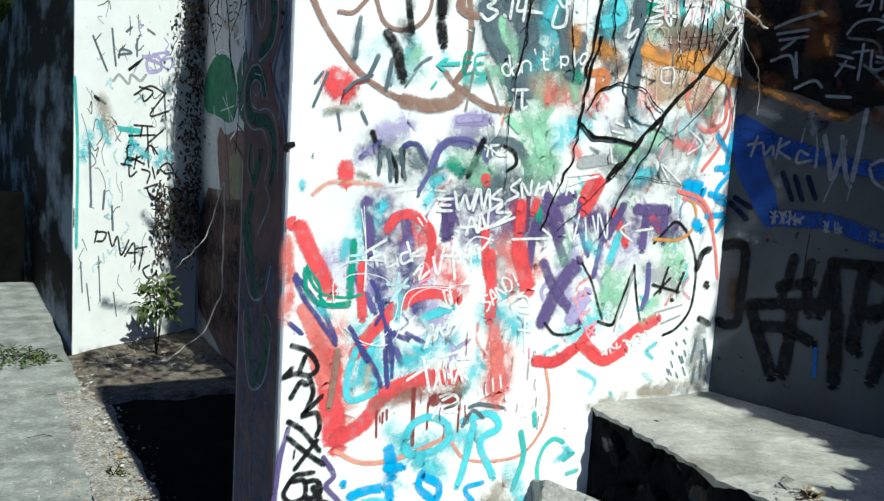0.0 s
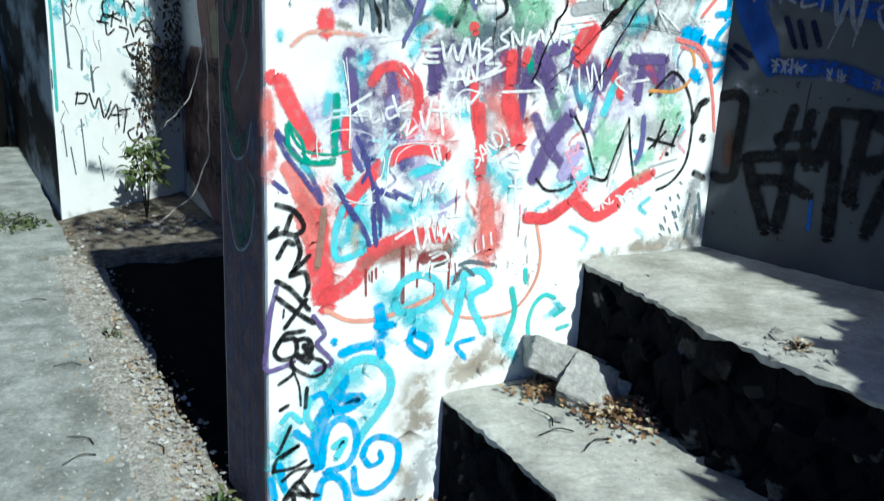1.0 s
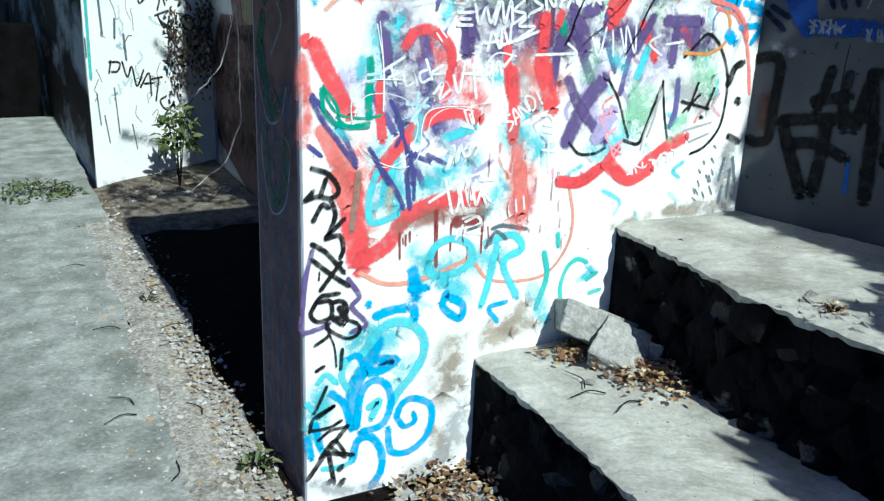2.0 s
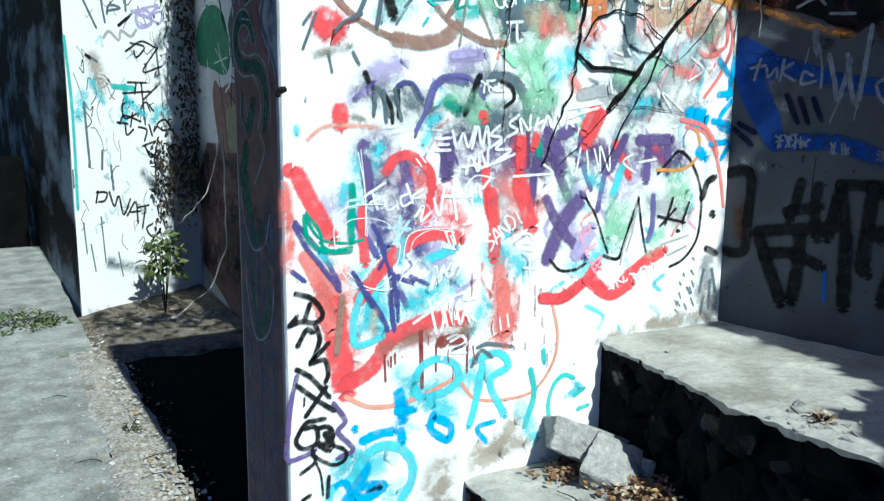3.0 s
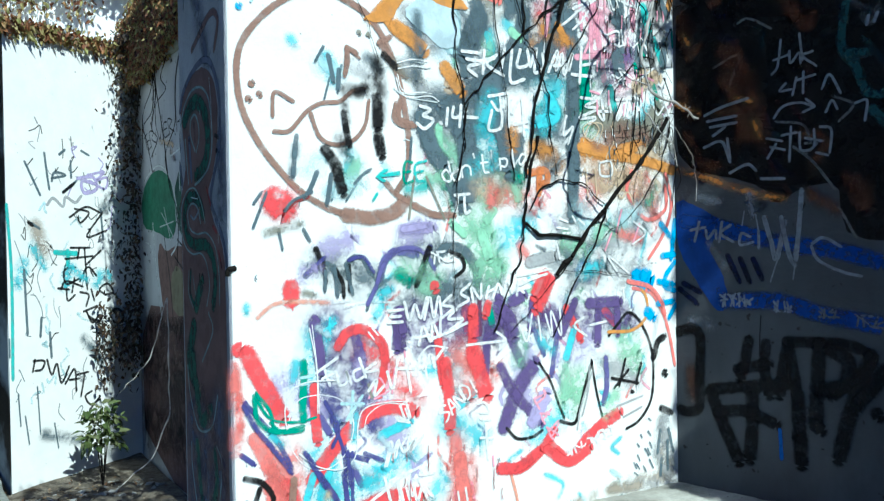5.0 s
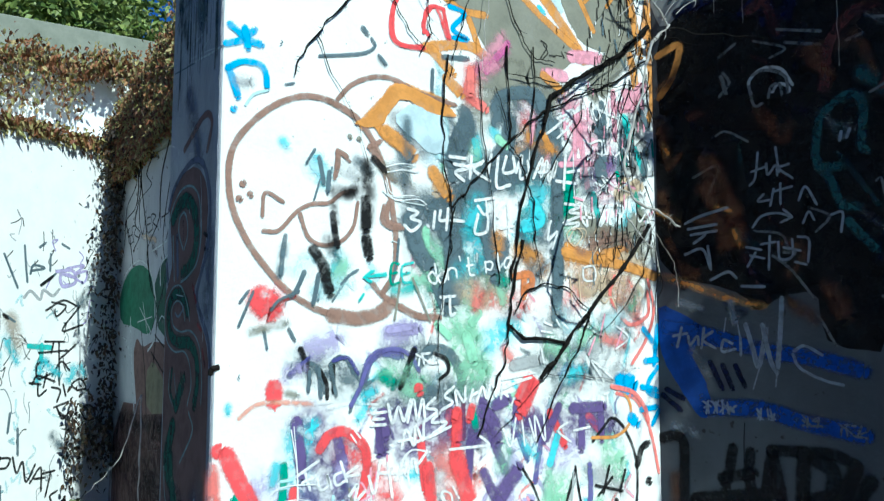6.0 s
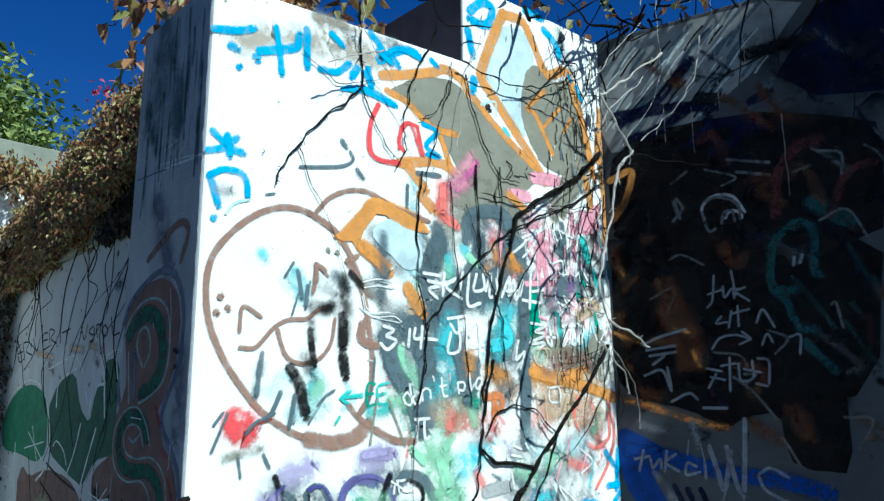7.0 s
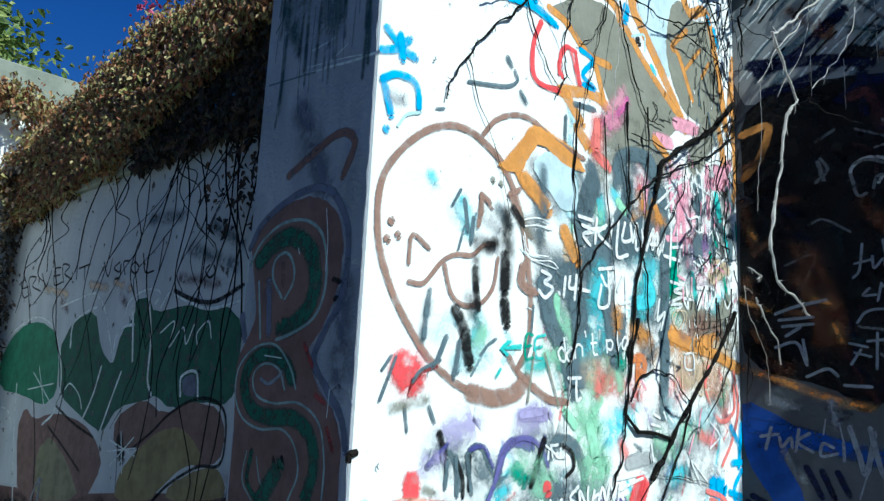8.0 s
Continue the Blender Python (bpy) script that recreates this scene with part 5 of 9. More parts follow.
spray(M, "red", 4.2, (86.9, 96.8, 93.5, 96.4, 102, 100.4), (105.4, 100.2, 114.2, 94.9, 123.4, 98.1))
haze(M, "mint", 6.6, (135.5, 114.8, 131.5, 109.3), (113.4, 126.6, 112.6, 115.7))
spray(M, "grey", 0.9, (123.9, 126.4, 122.9, 117.2, 120.5, 109.8), (136.1, 111, 148.5, 113.4), (139.3, 106.9, 147.9, 109.5))
# main wall
marker(M, "white", 1, (39.9, 126.6, 42.5, 129.5, 41.8, 125, 44.9, 127.5), (46, 131.5, 47.9, 126.5, 49.7, 135.5), (49.7, 132.1, 57.5, 131.4), (52.3, 134.7, 53.9, 124.7), (55, 129.8, 58, 135.4, 58.5, 130.5, 60.8, 135.4, 62.3, 131.3), (62.9, 133.8, 65.8, 137.1))
marker(M, "white", 0.9, (39.8, 106, 47.1, 110.9, 45.5, 104), (47.3, 105.6, 49.2, 110.6, 51.3, 107.1, 54.9, 110.3, 53.2, 107, 57.8, 111.2))
marker(M, "white", 1, (39.4, 94.1, 47.7, 98.6, 51.5, 101.9), (44.7, 100.6, 47.3, 89.8), (49.6, 97.6, 51.1, 91.3), (52.5, 98.3, 53.9, 93.7, 55.6, 98.9, 57.9, 94.3), (60.3, 103, 56.5, 99.8, 61.5, 99.4))
marker(M, "white", 1, (52.2, 86.7, 56.3, 88.1, 57.4, 85.3, 52.5, 83.9, 58.4, 85.2))
marker(M, "white", 0.8, (50.3, 120.8, 51.5, 117.3), (52.3, 121.6, 53.6, 117.2), (49.6, 116.7, 53.5, 115.7))
spray(M, "green", 0.9, (5.4, 129, 10.2, 122.1, 17.6, 120.3, 23.4, 120.9), (6.2, 129.7, 7.8, 125.2))
haze(M, "sand", 3.4, (26.5, 98.7, 25.8, 92))
haze(M, "coral", 4.6, (10.2, 108, 14.4, 101.2), (0.3, 135.7, 0.7, 126.1), (1, 120.8, 0.6, 114.8))
spray(M, "brown", 2.5, (16.5, 104.4, 15.7, 96.2, 14.5, 87.9))
haze(M, "brown", 4.5, (53, 89.5, 59.9, 90.7))
marker(M, "maroon", 0.5, (29.6, 83.8, 29.8, 81.1), (30.9, 83.7, 31.1, 81.9), (58.3, 83.6, 58.2, 78), (60.3, 84.3, 60.8, 80.5))
# main wall
spray(M, "sky", 2.7, (0.5, 285, 7.2, 286.7, 12.3, 289.2))
spray(M, "sky", 3, (5.7, 281.6, 7.4, 281.3))
spray(M, "sky", 2.4, (8.3, 276.2, 8.5, 276.1))
spray(M, "sky", 3.4, (13.5, 280.6, 13.6, 280.3))
spray(M, "sky", 3, (14.4, 282.9, 20.4, 285.3, 26, 288.1, 26.9, 292.1))
spray(M, "sky", 2.4, (19.2, 291.7, 20.8, 284.2, 21.6, 278.2))
spray(M, "sky", 2.9, (29.4, 294.6, 29.6, 288.3, 29.9, 283))
spray(M, "sky", 2.6, (34.4, 283.7, 40.3, 284.6, 44.7, 288.7), (38.1, 296.2, 42.1, 293.6))
spray(M, "sky", 2.3, (58.2, 295.9, 64.1, 299.9, 73.1, 299.2), (55.5, 296.3, 60.9, 293.7), (50.3, 287.4, 52.9, 283.8))
spray(M, "sky", 1.9, (42.3, 279.8, 51.4, 281.1, 61.4, 279.7))
spray(M, "sky", 2.4, (0.8, 250.5, 5.2, 252.4, 8.8, 255.9), (1.8, 256, 6.8, 252.8, 10.8, 251.9), (5.9, 255.8, 6.9, 250.3))
spray(M, "sky", 2.4, (1.5, 243.9, 3.1, 240.2, 4.5, 236.3))
spray(M, "sky", 2.1, (1.5, 243.9, 5.4, 246.2, 10.4, 246.3, 12.3, 244, 12.8, 240))
haze(M, "grey", 4.8, (4.8, 240.5, 7.3, 240.9))
spray(M, "sky", 2.3, (3.3, 232.6, 3.5, 232.5))
marker(M, "palecyan", 0.8, (6.7, 234.4, 9, 237.6, 13.1, 239.4))
spray(M, "red", 1.7, (55.4, 278.3, 53, 272.2, 52.1, 265.6, 53.6, 261.3, 58.8, 260.5, 64.1, 261.1))
spray(M, "red", 1.5, (64.1, 266.2, 64.7, 272.9, 67.4, 275.4, 69.6, 274, 72.9, 266.1))
marker(M, "slate", 1.1, (28.6, 252.1, 35, 253.5, 42.7, 255.5, 46.6, 258.2, 45.6, 260.6))
marker(M, "slate", 1.8, (42.6, 263.2, 44.1, 261.7))
haze(M, "slate", 2.7, (48.6, 255, 50.1, 253.5))
marker(M, "slate", 1.1, (48.1, 255.8, 50.6, 253.6))
spray(M, "slate", 1.5, (67.4, 254.7, 67.1, 246.4))
marker(M, "slate", 0.7, (18.2, 241.9, 20.8, 242.7))
haze(M, "cyan", 4, (17.8, 225.6, 18.7, 224.1), (28.4, 222, 30.3, 219))
spray(M, "orange", 3.9, (43, 233.8, 50.7, 242.5, 55, 247, 63.1, 246.2, 72.8, 244.5))
spray(M, "orange", 3.5, (46.9, 235.3, 51.8, 230.8, 58.9, 227.3))
haze(M, "grey", 8, (54.8, 237.3, 61, 235.5, 63.1, 228.7))
haze(M, "slate", 5.3, (57.9, 235.1, 58.9, 227.3))
# main wall
spray(M, "brown", 2.1, (32.6, 239.2, 27.8, 239.8, 22.2, 239, 15.1, 235.5, 8.3, 229.4, 3.5, 222.3, 2.4, 214.1, 3.8, 205.5, 7.9, 197.2, 13.2, 190.4, 19.4, 184.3, 27.4, 179.6, 35.7, 176.9))
spray(M, "brown", 2.3, (32.6, 239.2, 41.5, 235, 47.7, 226.8, 51.4, 217.4, 53.5, 207.8, 54.6, 198.2, 53.6, 189.4, 50.1, 184.2))
spray(M, "brown", 5, (33.9, 177.3, 42.4, 176.6, 49.2, 178.3, 53.2, 181.7))
spray(M, "brown", 2.6, (56.3, 180.1, 62.5, 177.5, 70, 177.2))
spray(M, "brown", 2, (46.6, 186.7, 50.1, 183.4, 55.2, 180.9))
spray(M, "brown", 1.7, (34.5, 240.2, 39.3, 245.5, 46.4, 248.9, 53.7, 249.3, 62.4, 246.4, 76, 244.7))
marker(M, "brown", 2.1, (6.4, 212.4, 6.5, 212.3), (8.6, 209.8, 8.7, 209.6), (5.5, 208.4, 5.7, 208.2))
marker(M, "brown", 1.2, (12.2, 204.1, 12.9, 210.6, 18.2, 208.5))
marker(M, "brown", 1.3, (12.6, 200, 17.1, 200.5, 22.2, 206, 26.7, 208.6, 32.3, 209.5, 36, 212.4, 40, 213.6))
marker(M, "brown", 1.3, (23.3, 205.5, 26, 199.1, 30.7, 197.2, 36.3, 198.7, 40.2, 203.3, 41.5, 210.3))
marker(M, "brown", 1, (34, 218.2, 35, 224.4, 38.7, 222.2))
marker(M, "olive", 1.6, (38.6, 229.7, 38.8, 229.4), (41.6, 229.4, 41.8, 229.2))
haze(M, "black", 3.4, (33.7, 208.8, 34.3, 202.9))
haze(M, "slate", 3.4, (19, 196.2, 17.5, 188.2), (58.1, 224.4, 58.2, 212.6))
haze(M, "black", 3.5, (37.9, 212.6, 43.8, 216.6))
spray(M, "brown", 2.7, (45.6, 227.5, 49.8, 221.7, 53.9, 218.5))
spray(M, "brown", 1.8, (51.9, 211.2, 51.5, 205.9, 56.1, 204.3))
haze(M, "cyan", 5.9, (28.2, 221, 30.2, 215.3), (35.4, 194.6, 33.6, 189.6))
haze(M, "mint", 7.7, (37.4, 191.4, 34.6, 185.5), (60.4, 188.8, 66.8, 189))
marker(M, "slate", 0.7, (30.9, 188.6, 29.2, 181.3), (24.5, 187.6, 22, 182.7), (38.4, 188.1, 33.8, 181.4), (25, 220.3, 27.7, 224.4), (29.6, 221.2, 30.7, 214.5), (27.6, 210, 29.3, 216), (33, 219.8, 31.7, 212))
haze(M, "olive", 5.4, (49.8, 221.7, 59.2, 217.2))
haze(M, "red", 11.6, (13.5, 179.8, 14.8, 180.2))
spray(M, "red", 9.3, (12.7, 181, 14.8, 179.1))
haze(M, "white", 3.1, (13.4, 182.8, 13.9, 182.6))
marker(M, "slate", 0.9, (6.2, 173.9, 7.8, 177.8, 10.1, 183.3))
marker(M, "maroon", 1.1, (15.3, 178.2, 17.9, 180.9, 22.2, 182.3))
spray(M, "slate", 0.9, (13.3, 173.3, 14.4, 167.9))
haze(M, "olive", 3.1, (9.7, 172.5, 19.7, 174.8))
spray(M, "black", 2, (24.2, 167.8, 26.3, 163.5))
marker(M, "slate", 1.1, (20.6, 173.3, 22.4, 170.2))
spray(M, "slate", 1.4, (29.7, 163, 30.6, 154.4), (33.3, 163.5, 35.3, 154.8), (27, 161.5, 26.7, 156.1))
spray(M, "navy", 1.3, (34.2, 164.5, 38.8, 165.2, 42.2, 160.7), (21, 160.9, 26.9, 165.4))
spray(M, "indigo", 1.6, (40, 151.6, 42.7, 156.2, 45.7, 163.2, 51.5, 167.4, 58.6, 166.5, 62.9, 161.1))
spray(M, "black", 2.3, (61, 167.3, 56.4, 156.5))
haze(M, "lilac", 4.8, (52.2, 173.2, 59.4, 174.1), (20.9, 161.7, 24.4, 162.4))
spray(M, "lilac", 2.2, (52.2, 173.1, 60.4, 174.3))
haze(M, "mint", 7.5, (50.4, 161.6, 58.4, 161.4))
haze(M, "green", 4.1, (50.4, 159.2, 54.4, 158.2))
spray(M, "red", 4.2, (62.7, 155.8, 62.9, 155.2))
marker(M, "teal", 0.8, (43.7, 188.4, 51.1, 190), (46.1, 190.4, 44, 188.4, 46.3, 187.3))
marker(M, "teal", 0.9, (60.4, 193.6, 56.7, 192.2, 57, 187.8, 59.9, 187.5), (57, 190, 59.3, 190.5))
haze(M, "teal", 5.2, (54.2, 185.2, 60.4, 186.2))
marker(M, "white", 0.8, (64.1, 194.2, 64.6, 191.6), (65.7, 194.5, 66.2, 191.8))
haze(M, "mint", 5.4, (64.6, 201.4, 66.8, 196.2))
spray(M, "slate", 6.2, (59.3, 206.4, 62.5, 197.7, 66.8, 192.6))
spray(M, "olive", 0.9, (56.2, 188.7, 54.2, 176.2), (60.4, 188.8, 66.8, 175.8))
marker(M, "pale", 0.4, (49.8, 214.6, 54, 212.3, 64.6, 211.4), (50.9, 213.8, 55, 213.2, 62.5, 213.9), (53.9, 223, 60.3, 222.8), (56, 221.4, 62.5, 221.7), (53, 199.8, 56.1, 199.1))
# main wall
spray(M, "pink", 5.1, (151.2, 255.9, 160.9, 264.6))
haze(M, "magenta", 5.9, (91.3, 260.9, 96.3, 267.8))
spray(M, "magenta", 3, (88.3, 257.9, 96.9, 268.9))
haze(M, "coral", 8.6, (81.9, 256.3, 81.8, 248.7))
spray(M, "coral", 3.4, (81.9, 257.3, 82, 249.7))
spray(M, "orange", 3.7, (112.5, 260.7, 120.3, 256.9))
spray(M, "slate", 5.5, (92.2, 241.7, 92.9, 248.5, 100.9, 252.7, 109.7, 252.9, 112.1, 248.5))
haze(M, "slate", 11.4, (80.5, 238.2, 76, 233.9), (99.5, 246.6, 101.7, 237.2))
haze(M, "orange", 5.9, (111.7, 235.5, 116.8, 235.2), (104.3, 240.5, 106.7, 236.9))
haze(M, "mint", 5.6, (83.9, 232.1, 83.8, 227.5))
marker(M, "black", 0.5, (111.6, 272.8, 114.2, 271.2, 111.4, 266.6), (115.4, 268.3, 118, 268.3), (120.8, 270.4, 122.1, 268.5), (123.5, 270.4, 126.2, 270.4))
haze(M, "red", 4.9, (103.1, 243.2, 104.4, 245.4))
haze(M, "pink", 6.1, (126.6, 246.5, 127.5, 236.5))
marker(M, "pink", 1.4, (121.3, 249.9, 122.3, 239.9), (126.8, 251.7, 126.2, 236.3), (108.1, 243.9, 106.6, 235.9))
marker(M, "white", 1, (114.4, 240.8, 122.6, 247, 130.9, 252.3), (118.6, 246.4, 129.5, 251.6))
marker(M, "slate", 1.1, (140.4, 286.1, 140.8, 280.7), (146.6, 279.7, 147.9, 275.5), (149.3, 273.6, 152, 269.7))
spray(M, "slate", 3.2, (139.5, 254.7, 140.5, 246.4), (158.8, 255.4, 163, 249.5))
spray(M, "teal", 4.3, (151, 251, 153.5, 243.9))
marker(M, "white", 0.7, (133.8, 253.8, 135, 248.8), (137.3, 253.3, 139.2, 249.4), (141.6, 252.9, 142.1, 248.7), (145.1, 252.3, 147.9, 249.5))
spray(M, "sky", 2.3, (151.4, 312.3, 154.2, 307.2), (147.1, 315.7, 148.5, 313.8))
# main wall
haze(M, "slate", 14.1, (76.1, 213.2, 76, 200.3), (84, 191.4, 75.9, 187.5), (97.9, 222.9, 90.5, 226.1))
spray(M, "slate", 9.1, (73.8, 202.9, 76, 193, 73.7, 182.1))
spray(M, "slate", 6.6, (84.3, 213.9, 88.9, 202.9, 91.1, 191.7))
spray(M, "slate", 5.4, (118.5, 220.9, 118.1, 194.7, 117.1, 176.6))
haze(M, "slate", 12.2, (109, 209.1, 108.5, 192.4), (130.2, 227.3, 132.8, 222.2))
haze(M, "cyan", 8.5, (84.3, 213.9, 81.8, 206.2), (107.9, 213.9, 106.3, 205.9), (78.2, 191.2, 84, 193.3))
spray(M, "cyan", 5, (107.9, 215.9, 110.4, 210.1, 102.6, 207.6))
haze(M, "orange", 6.7, (101.1, 199.8, 108.7, 198.2), (92.5, 204.1, 92.4, 199.3))
spray(M, "orange", 4.4, (121.4, 200.3, 134.5, 198.4, 149.1, 197, 165.5, 193.5))
haze(M, "brown", 8.4, (140.8, 207.1, 152.6, 204.6), (129.1, 202.3, 140.7, 206))
haze(M, "sand", 10.9, (131.3, 189.2, 139.9, 190.4), (145.7, 189.6, 151.3, 183.5), (80.5, 186.7, 85, 184.1))
spray(M, "green", 4.8, (123, 223.4, 124.3, 215.3))
haze(M, "green", 5.9, (94.7, 190.9, 95.9, 188.1), (154.6, 186.7, 151.2, 181.4))
spray(M, "orangered", 2.9, (103.4, 192.2, 103.2, 184.5), (99.6, 191.1, 105.9, 191.8, 106.5, 188.4, 103.3, 187.4))
haze(M, "mint", 7.6, (75.8, 175, 83.7, 171.4), (114.2, 169.4, 122, 165.4), (127.7, 171.2, 139, 173.2))
spray(M, "mint", 4.4, (80.3, 171.4, 83, 163.8))
spray(M, "mint", 3, (73.6, 171.5, 69.2, 175), (85, 178.6, 81.5, 175))
haze(M, "coral", 5.7, (95.4, 166.8, 97.7, 164), (85.1, 186, 83.8, 180.5), (138.9, 171.2, 147.5, 169.1))
spray(M, "coral", 1.6, (161.1, 192.2, 163.9, 181.6, 160, 171.1, 152.2, 161.9))
spray(M, "coral", 1.7, (144.4, 192.7, 142.2, 185.4, 150.9, 176, 160.6, 179.4, 160.8, 187.9))
haze(M, "palecyan", 9, (148.1, 179.3, 139.1, 175.2), (119.9, 179, 123.7, 173.2))
spray(M, "grey", 4.6, (98.9, 162.1, 108.9, 163.8))
spray(M, "red", 5.5, (104.9, 157.4, 101.1, 151.1))
spray(M, "purple", 4.6, (91.5, 149.8, 96.2, 151.4), (123.9, 147.3, 137.6, 147.5))
spray(M, "red", 3.4, (76.7, 148.8, 75.6, 146.3), (82.3, 149.4, 81.1, 146))
spray(M, "sky", 2.7, (158.4, 174.2, 162.7, 170), (165.5, 175.3, 164.1, 166.9), (159.1, 162.8, 165.5, 163.2))
spray(M, "blue", 6.6, (150.4, 155.9, 152.5, 154.8))
spray(M, "blue", 2.6, (157, 153.6, 164.6, 152.3), (156.5, 145.6, 164.2, 146.2))
spray(M, "coral", 2, (142.2, 154.2, 152.4, 151.8, 158, 146.5, 160, 141.4))
word(M, "don't pla", 66, 187.2, 98.5, 193.9, 5.7, "white", 0.8)
marker(M, "white", 1, (70.4, 183.4, 75.9, 183.9), (71.5, 183.4, 70.9, 178.5), (73.9, 183.4, 74.2, 178.1, 75.9, 178.6))
marker(M, "white", 0.8, (92.7, 214.6, 90.3, 211.6), (87.9, 215.2, 88.4, 209.5))
marker(M, "white", 0.8, (129.4, 195.2, 134.4, 195.9, 134.9, 191.3, 129.9, 191.1, 129.4, 195.2))
marker(M, "sand", 0.6, (121.7, 190.9, 123.1, 192.9, 124.1, 183), (127.3, 193.1, 128.2, 183.1), (136.7, 185.3, 139.5, 183.3, 142.5, 185.4, 145.2, 181.3))
marker(M, "white", 0.8, (94, 157.7, 107.5, 159.6))
bars(M, 2, 61.8, 163, 70.3, 163.3, 3.4, "white", 0.8)
marker(M, "white", 0.8, (111.9, 176.1, 115.1, 175.1), (117.1, 177, 118.4, 175.1), (113, 171.3, 115.6, 171.3), (110.5, 173.2, 115, 172.7), (110.3, 167.5, 111.4, 162.8), (119.7, 176.1, 122.3, 174.2))
marker(M, "pink", 0.8, (139.3, 179.2, 136.7, 171.2), (147.8, 174.2, 144.4, 167.1), (131.5, 165.3, 134.6, 171.2))
marker(M, "white", 0.8, (144.9, 175.2, 150.6, 171.1, 144.4, 167.1), (142.4, 157.1, 132.8, 163.3, 138.1, 156.3))
spray(M, "black", 1.4, (68.1, 166.3, 72.4, 164.5, 73.5, 161, 70.3, 158.5))
marker(M, "sand", 0.7, (69.4, 218.2, 72.8, 220.4))
spray(M, "sand", 6.6, (147.6, 222.5, 154, 226.4))
marker(M, "pink", 0.9, (125.6, 219.5, 129.8, 218.8), (149.4, 227, 155.5, 225.4))
marker(M, "white", 0.9, (135.9, 225.7, 141.7, 224.1, 138.9, 228.2, 144.7, 225.5), (147.7, 224.7, 155.7, 229.9))
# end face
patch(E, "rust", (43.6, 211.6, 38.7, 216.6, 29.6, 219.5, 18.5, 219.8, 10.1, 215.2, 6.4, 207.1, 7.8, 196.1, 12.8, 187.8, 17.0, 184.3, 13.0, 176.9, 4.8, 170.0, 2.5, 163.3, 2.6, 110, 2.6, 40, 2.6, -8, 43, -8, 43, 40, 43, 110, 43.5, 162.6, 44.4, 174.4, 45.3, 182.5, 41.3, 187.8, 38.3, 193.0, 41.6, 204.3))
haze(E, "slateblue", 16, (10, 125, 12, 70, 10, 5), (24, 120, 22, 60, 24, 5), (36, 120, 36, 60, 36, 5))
spray(E, "slateblue", 1.8, (43.8, 210.2, 39.7, 215.4, 31.9, 219.2, 20.9, 221.5, 12.2, 219.4, 6.4, 212.1, 4.9, 204.4, 6.3, 194.8, 11.4, 187.8, 14.2, 181.8, 8.9, 175.7, 3.5, 170.0, 1.3, 163.4))
spray(E, "slateblue", 2.0, (34.3, 200.9, 32.6, 188.7), (44.7, 193.4, 42.5, 187.8))
spray(E, "dkgreen", 4.4, (39.0, 206.6, 32.8, 210.0, 26.1, 210.8, 19.0, 207.0, 16.0, 200.5, 17.3, 194.3, 22.7, 190.2, 27.5, 189.5))
spray(E, "paleg", 0.8, (28.5, 196.7, 32.8, 201.8, 32.2, 206.1, 27.8, 207.2, 24.6, 203.7, 24.5, 199.7, 27.3, 196.3), (43.1, 205.9, 39.0, 211.0, 31.2, 214.5, 22.1, 214.3, 15.3, 210.7, 12.4, 204.0, 12.4, 196.4, 15.8, 191.1, 22.9, 188.3, 29.3, 187.0), (38.6, 201.3, 35.9, 187.6))
spray(E, "rust", 1.2, (29.0, 204.7, 28.3, 199.7))
spray(E, "dkgreen", 3.4, (21.8, 178.0, 25.2, 181.8, 32.3, 183.8, 38.6, 182.1, 40.9, 176.8, 36.8, 171.2, 28.9, 169.5, 20.2, 169.4, 13.6, 166.0, 11.5, 159.4, 13.8, 152.6))
spray(E, "paleg", 0.6, (20.0, 175.7, 22.9, 180.7, 29.1, 185.7, 37.3, 185.6, 43.8, 181.1, 44.4, 174.4, 40.5, 169.2, 33.0, 166.8, 24.1, 166.9, 19.0, 163.7, 16.9, 157.9, 19.8, 152.1), (24.3, 175.7, 27.2, 180.2, 33.1, 181.6, 37.4, 179.0, 35.4, 174.5, 28.2, 172.6, 18.6, 172.7, 10.9, 168.7, 8.0, 160.8, 8.0, 153.1))
spray(E, "pale2", 0.9, (34.1, 178.1, 31.2, 177.0, 28.0, 178.0, 26.0, 179.5))
spray(E, "dkgreen", 1.5, (35.2, 161.7, 36.2, 155.4, 31.6, 151.1))
spray(E, "paleg", 0.5, (37.3, 161.6, 38.1, 155.3, 33.6, 150.9), (33.1, 160.6, 31.2, 155.8, 28.5, 152.9))
spray(E, "black", 1.1, (26.4, 160.7, 25.6, 158.3), (23.2, 160.9, 22.5, 159.2), (9.4, 199.3, 7.1, 198.5), (8.5, 194.9, 7.7, 195.1))
spray(E, "maroon", 1.0, (12.7, 174.5, 9.5, 172.8), (18.2, 185.6, 14.5, 180.6), (7.9, 167.6, 5.5, 163.2))
marker(E, "pale", 0.3, (13.8, 215.7, 12.4, 207.8, 12.5, 201.5), (44.1, 207.4, 43.7, 201.7), (33.4, 183.5, 26.4, 182.7), (7.9, 175.7, 8.2, 169.9), (1.4, 175.7, 0.1, 172.3), (23.4, 207.8, 22.8, 206.4))
# end face
spray(E, "dkgreen", 4.4, (30.3, 151.4, 24.4, 158.6))
spray(E, "dkgreen", 5.4, (33, 145.1, 38.2, 134.6, 29.8, 126.4))
spray(E, "paleg", 0.8, (18.3, 150.2, 14.7, 145.3, 25.1, 135.8))
# end face
spray(E, "dkgreen", 4.0, (34.1, 136.8, 31.9, 127.4, 26.8, 118.4, 18.1, 123))
